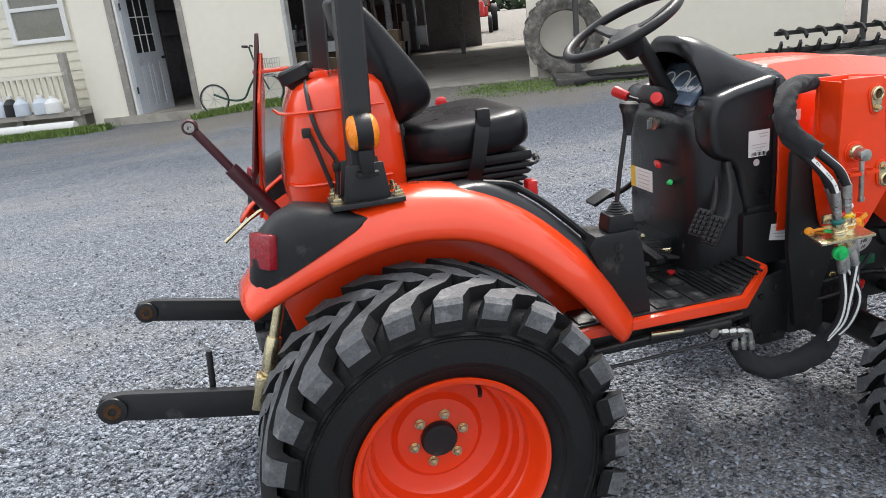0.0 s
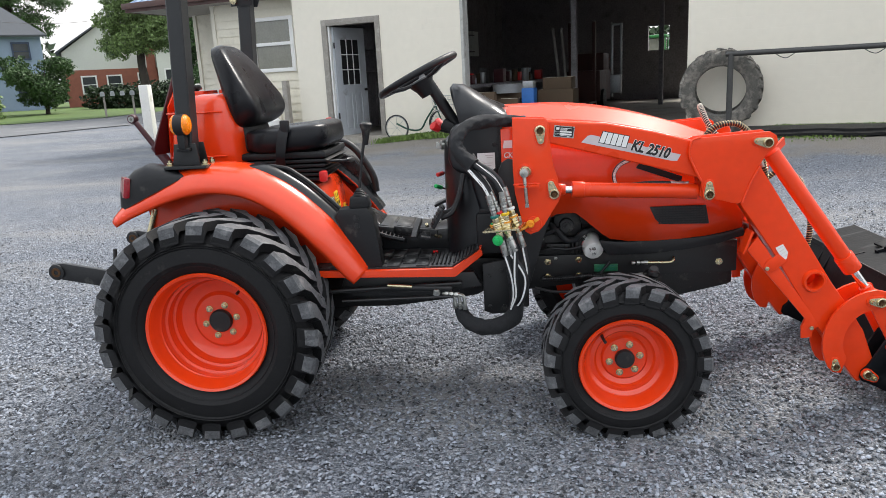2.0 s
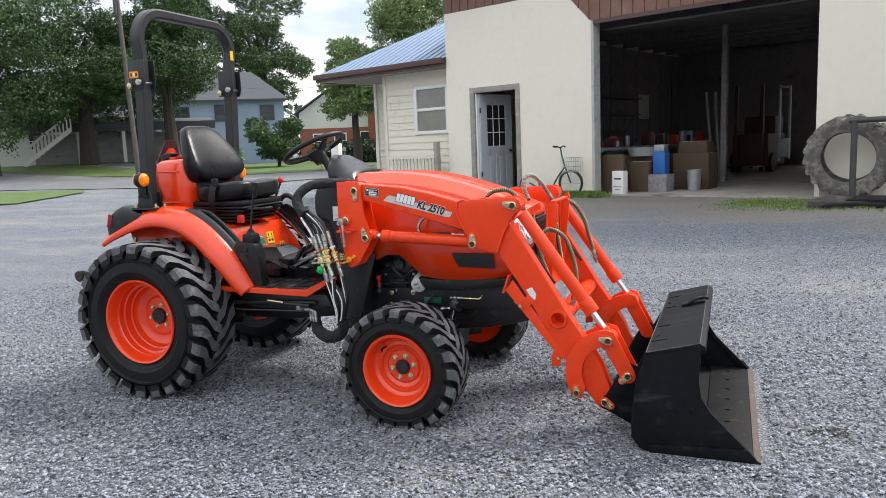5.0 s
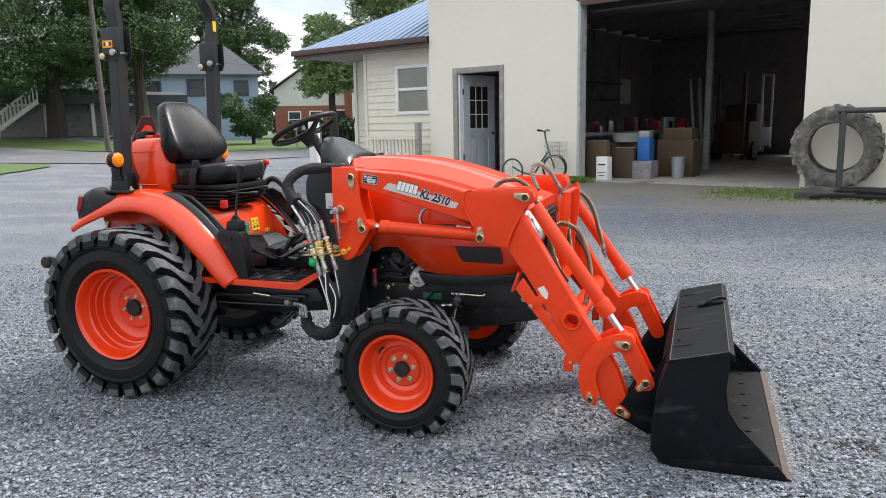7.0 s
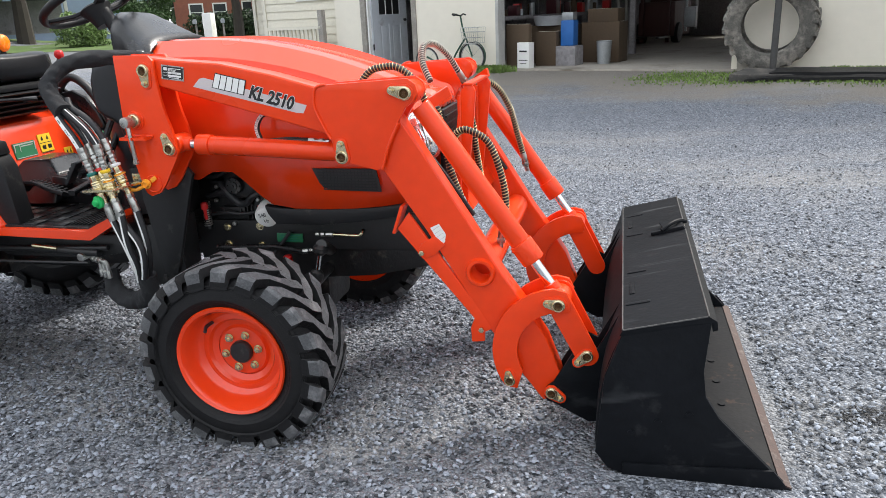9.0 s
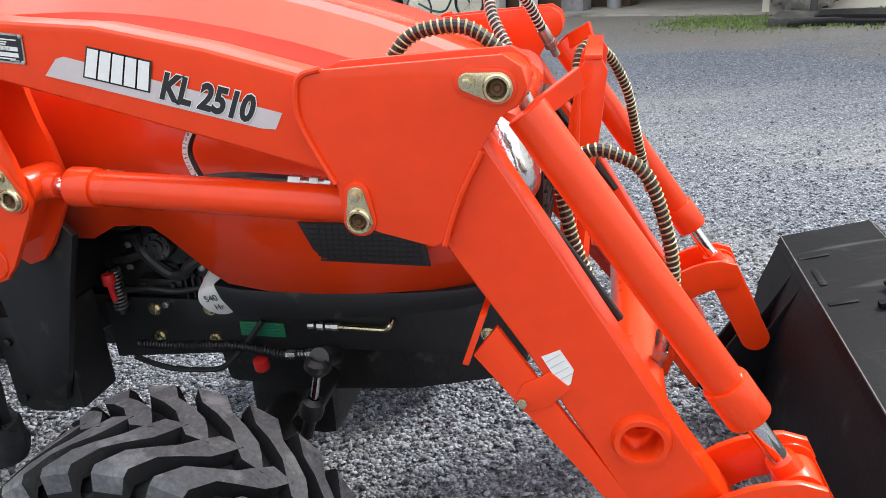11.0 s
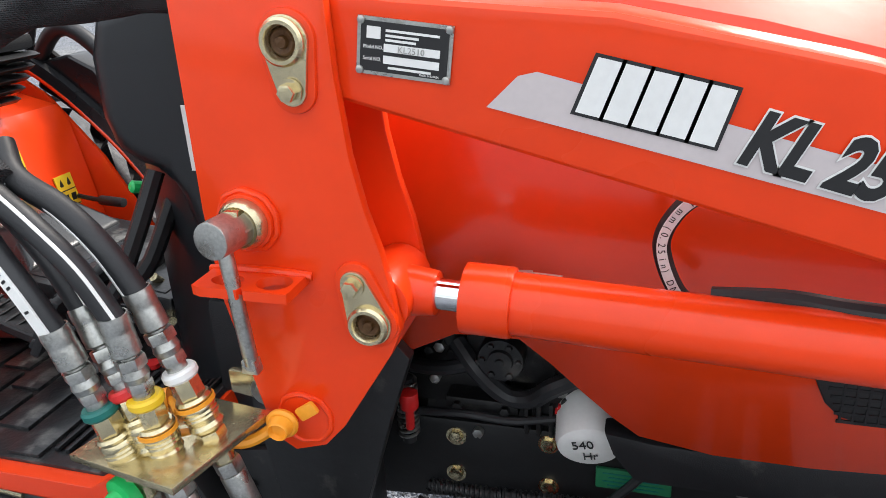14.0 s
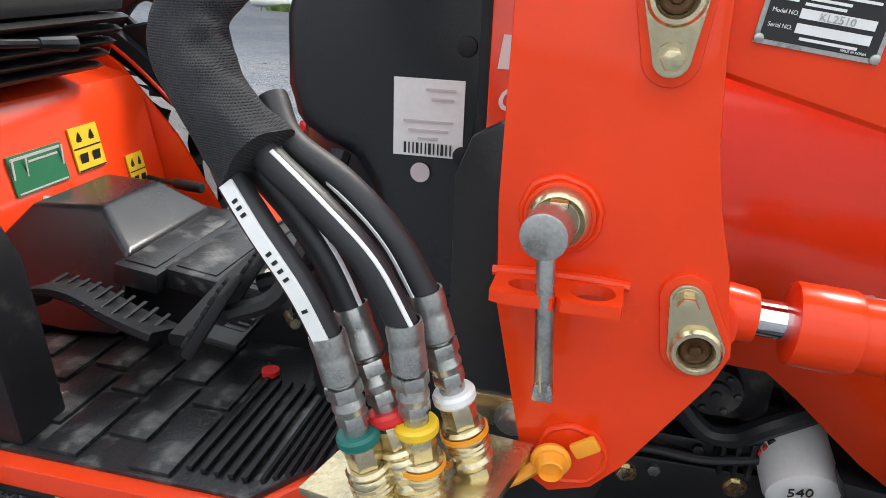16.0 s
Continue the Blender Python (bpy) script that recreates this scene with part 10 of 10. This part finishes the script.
for s in (-1, 1):
    for y in (s * 0.445, s * 0.36):
        b = B()
        prism(b, [(2.425, 0.120), (2.430, 0.150), (2.452, 0.170), (2.520, 0.290), (2.545, 0.305), (2.580, 0.290), (2.640, 0.405), (2.610, 0.30), (2.590, 0.05), (2.56, 0.045), (2.455, 0.100), (2.435, 0.106)], y - 0.006, y + 0.006, bev=0.002)
        part("hanger_ear", b, BUCKET_BLACK, bucket)
    for x, y, w, d in ((2.690, s * 0.46, 0.07, 0.016), (2.675, s * 0.34, 0.016, 0.09), (2.69, s * 0.20, 0.06, 0.014)):
        b = B()
        box(b, (x, y, 0.4455 + (x - 2.690) * 0.24), (w, d, 0.008), 0.003, pose(0, 0, 0, 0, -13.5, 0))
        part("weld_tab", b, BUCKET_BLACK, bucket)
b = B()
box(b, (2.800, 0.16, 0.478), (0.115, 0.020, 0.016), 0.004, pose(0, 0, 0, 0, -13.5, 4))
box(b, (2.820, 0.20, 0.484), (0.07, 0.10, 0.010), 0.004, pose(0, 0, 0, 6, -13.5, 12))
tube(b, [(2.78, 0.145, 0.482), (2.81, 0.17, 0.500), (2.845, 0.215, 0.502), (2.868, 0.235, 0.492)], 0.007, 4, 8)
part("chain_hook", b, BUCKET_BLACK, bucket)
pin_plate(bucket, (2.551, 0.269), (2.525, 0.246), YO - 0.003, 0.019)
pin_plate(bucket, (2.448, 0.138), (2.474, 0.122), YO - 0.003, 0.019)

# ---- hydraulic hoses by the step ----
def sleeve(pts, radii):
    ln = smooth_line(pts, 14)
    n = len(radii) - 1

    def ring(f):
        i = min(int(f * n), n - 1)
        t = f * n - i
        r = radii[i] * (1 - t) + radii[i + 1] * t
        return [((r * (1.0 + 0.05 * math.sin(3 * a + 9 * f)) + 0.0016 * math.sin(5 * a + 40 * f) + 0.0012 * math.sin(70 * f + 2 * math.sin(a))) * math.cos(a),
                 (r * (0.92 + 0.06 * math.sin(2 * a + 14 * f)) + 0.0016 * math.sin(4 * a - 33 * f)) * math.sin(a)) for a in [k * math.tau / 30 for k in range(30)]]
    return sweep(B(), ln, ring, True)


S_PTS = [(1.17, -0.33, 1.150), (1.10, -0.345, 1.156), (1.03, -0.385, 1.160), (0.962, -0.435, 1.152), (0.925, -0.472, 1.124), (0.911, -0.497, 1.088), (0.930, -0.513, 1.049), (0.972, -0.529, 1.011)]
sl = part("hose_sleeve", sleeve(S_PTS, [0.024, 0.025, 0.026, 0.026, 0.026, 0.026, 0.0275, 0.030]), FABRIC, loader, "black woven nylon hose sleeve", 60)
hoses = [  # sleeve mouth, two places on the way, top of the ferrule, ring
    ((0.956, -0.534, 0.996), (0.980, -0.543, 0.968), (1.008, -0.549, 0.934), (1.026, -0.549, 0.899), (1.046, -0.543, 0.816), DARK_GREEN),
    ((0.965, -0.512, 1.000), (0.990, -0.515, 0.974), (1.015, -0.519, 0.942), (1.033, -0.521, 0.906), (1.060, -0.526, 0.836), RED),
    ((0.976, -0.527, 1.016), (1.010, -0.530, 0.988), (1.048, -0.534, 0.953), (1.074, -0.534, 0.908), (1.085, -0.530, 0.815), YELLOW),
    ((0.985, -0.508, 1.020), (1.022, -0.506, 0.994), (1.058, -0.509, 0.961), (1.082, -0.509, 0.920), (1.105, -0.506, 0.841), WHITE)]
for i, (p0, p1, p2, p3, p4, ringm) in enumerate(hoses):
    b = B()
    tube(b, [Vector(p0) + V(-0.018, 0.012, 0.026), p0, p1, p2, p3], 0.0108, 7, 14)
    h = part("hydraulic_hose", b, HOSE, loader, "black rubber hydraulic hose")
    ln = smooth_line([p0, p1, p2, p3], 7)
    off = (V(0.0, -0.0101, 0.002), V(0.0090, -0.004, 0.004), V(0.0075, -0.0068, 0.0035), V(-0.005, -0.009, 0))[i]
    b = B()
    sweep(b, [p + off for p in ln], rect_ring(0.0014, (0.0052, 0.0016, 0.0016, 0.0016)[i], 0.0005), True, off.normalized())
    st = part("print_band", b, WHITE, h)
    if i == 0:
        for q in (2, 3, 4, 9, 10, 11, 12, 16):
            w0, w1 = ln[q], ln[q + 1]
            b = B()
            box(b, (w0 + w1) / 2 + off * 1.15, (0.0024, 0.0008, 0.0042), 0, Matrix.Rotation(-math.atan2((w1 - w0).z, (w1 - w0).x), 4, "Y"))
            part("print_mark", b, INK, st)
    d = (Vector(p4) - Vector(p3)).normalized()
    e = Vector(p3)

    def at(t):
        return e + d * t
    b = B()
    lathe(b, [(-0.006, 0.0110), (-0.006, 0.0124), (0.0, 0.0130), (0.008, 0.0126), (0.010, 0.0121), (0.012, 0.0126), (0.030, 0.0130), (0.032, 0.0105)], e, d, 22)
    cyl(b, at(0.030), at(0.034), 0.0090, seg=16)
    f = part("ferrule", b, STEEL, h)
    b = B()
    hexa(b, at(0.034), d, 0.0133, 0.011)
    cyl(b, at(0.045), at(0.052), 0.0106, 0.0122, seg=18)
    cyl(b, at(0.052), at(0.058), 0.0122, 0.0106, seg=18)
    hexa(b, at(0.058), d, 0.0118, 0.010)
    cyl(b, at(0.068), at(0.074), 0.0095, seg=16)
    part("swivel_nut", b, STEEL, h)
    b = B()
    lathe(b, [(0.074, 0.008), (0.074, 0.0142), (0.0765, 0.0160), (0.0815, 0.0160), (0.084, 0.0142), (0.084, 0.008)], e, d, 26)
    part("colour_ring", b, ringm, h)
    b = B()
    hexa(b, at(0.084), d, 0.0132, 0.019)
    lathe(b, [(0.103, 0.010), (0.103, 0.0150), (0.106, 0.0168), (0.110, 0.0150), (0.113, 0.0168)] + [(0.115 + 0.002 * k, 0.0168 - 0.0007 * (k % 2)) for k in range(6)] + [(0.129, 0.0150), (0.133, 0.0168), (0.137, 0.0150), (0.140, 0.010)], e, d, 26)
    hexa(b, at(0.140), d, 0.0135, 0.022)
    cyl(b, at(0.162), at(0.175), 0.010, seg=16)
    part("quick_coupler", b, ZINC, h)
    if i > 1:
        b = B()
        lathe(b, [(0.108, 0.0165), (0.108, 0.0182), (0.112, 0.0182), (0.112, 0.0165)], e, d, 24, True)
        part("cap_strap", b, AMBER_CAP, h)
    # below the bracket: nut, ferrule and the hose that goes down
    c = B()
    hexa(c, at(0.175), d, 0.0132, 0.014)
    cyl(c, at(0.189), at(0.235), 0.0125, seg=18, bev=0.002)
    part("lower_ferrule", c, STEEL, h)
    q = at(0.235)
    b = B()
    low = [at(0.215), q] + ([V(1.102 + 0.012 * i, q.y + 0.01, 0.588), V(1.108 + 0.010 * i, q.y + 0.03, 0.51), V(1.096, q.y + 0.06, 0.445)] if i < 2 else [V(1.152 + 0.01 * (i - 2), q.y + 0.005, 0.585), V(1.142, q.y + 0.02, 0.50), V(1.105, q.y + 0.05, 0.435)])
    tube(b, low, 0.0105, 6, 12)
    lo = part("lower_hose", b, HOSE, h)
    b = B()
    l2 = smooth_line(low[1:], 6)
    sweep(b, [p + V(-0.003, -0.0098, 0) for p in l2], rect_ring(0.0014, 0.0032, 0.0005), True, (0, 1, 0))
    part("print_band", b, WHITE, lo)
# coupler bracket
b = B()
box(b, (1.080, -0.505, 0.772), (0.140, 0.120, 0.007), 0.001, pose(0, 0, 0, 0, -6, -14))
prism(b, [(1.10, 0.775), (1.10, 0.800), (1.165, 0.800), (1.165, 0.765)], -0.432, -0.424, bev=0.001)
brk = part("coupler_bracket", b, ZINC, loader, "yellow zinc coupler bracket")
b = B()
hexa(b, (1.140, -0.432, 0.782), (0, -1, 0), 0.011, 0.009)
lathe(b, [(0, 0.016), (-0.003, 0.016), (-0.003, 0)], (1.140, -0.432, 0.782), (0, 1, 0), 20)
part("bracket_bolt", b, STEEL, brk)
# rubber dust caps on straps
cap = B()
lathe(cap, [(0, 0), (0, 0.015), (-0.004, 0.016), (-0.007, 0.014), (-0.007, 0.012), (-0.016, 0.010), (-0.017, 0.009), (-0.012, 0.007), (-0.012, 0)], (1.176, YO - 0.016, 0.776), (-0.1, 1, 0.05), 26)
tube(cap, [(1.166, YO - 0.018, 0.768), (1.14, YO - 0.035, 0.760), (1.10, YO - 0.05, 0.774), (1.07, YO - 0.06, 0.770)], 0.006, 5, 8)
box(cap, (1.201, YO - 0.014, 0.790), (0.022, 0.006, 0.014), 0.003, pose(0, 0, 0, 0, -35, 0))
part("dust_cap", cap, AMBER_CAP, loader, "amber rubber dust cap on a strap")
cap = B()
lathe(cap, [(0, 0), (0, 0.020), (-0.010, 0.020), (-0.012, 0.012), (-0.022, 0.010), (-0.023, 0)], (1.055, -0.545, 0.735), (0.3, 1, 0.1), 22)
tube(cap, [(1.055, -0.545, 0.735), (1.06, -0.54, 0.76), (1.05, -0.525, 0.785), (1.03, -0.515, 0.79)], 0.005, 5, 8)
part("dust_cap", cap, GREEN, loader, "green rubber dust cap on a strap")
cap = B()
lathe(cap, [(0, 0), (0, 0.013), (-0.006, 0.013), (-0.008, 0.008), (-0.015, 0.007), (-0.016, 0)], (1.040, -0.452, 0.770), (1, 0.5, 0.1), 20)
tube(cap, [(1.040, -0.452, 0.770), (1.055, -0.465, 0.776), (1.070, -0.480, 0.780)], 0.004, 5, 8)
part("dust_cap", cap, AMBER_CAP, loader, "amber rubber dust cap on a strap")
# lower sleeve loop under the tractor
S2 = [(1.120, -0.470, 0.47), (1.105, -0.450, 0.405), (1.050, -0.420, 0.360), (0.978, -0.40, 0.345), (0.915, -0.38, 0.370), (0.885, -0.35, 0.43)]
part("lower_hose_sleeve", sleeve(S2, [0.030, 0.034, 0.034, 0.033, 0.030, 0.026]), FABRIC, loader, "black woven nylon hose sleeve", 60)
# rating label on the cowl behind the mast
b = B()
box(b, (1.015, -0.2625, 0.990), (0.070, 0.002, 0.076), 0, pose(0, 0, 0, 0, 0, 2))
cl = part("cowl_label", b, WHITE, dash, "white printed rating label")
for k, (z, w, dx) in enumerate(((1.018, 0.03, 0.012), (1.009, 0.022, 0.014), (0.987, 0.05, 0), (0.978, 0.04, 0), (0.970, 0.02, 0))):
    b = B()
    box(b, (1.015 + dx, -0.2640, z), (w, 0.001, 0.0026), 0, pose(0, 0, 0, 0, 0, 2))
    part("print_line", b, SILVER_DECAL, cl)
for k in range(12):
    b = B()
    box(b, (0.992 + k * 0.0042, -0.2640, 0.960), (0.0014 + 0.0012 * (k % 3 == 0), 0.001, 0.011), 0, pose(0, 0, 0, 0, 0, 2))
    part("code_bar", b, INK, cl)
b = B()
cyl(b, (1.008, -0.2625, 0.935), (1.008, -0.2640, 0.935), 0.010, seg=20)
part("round_sticker", b, SILVER_DECAL, dash)
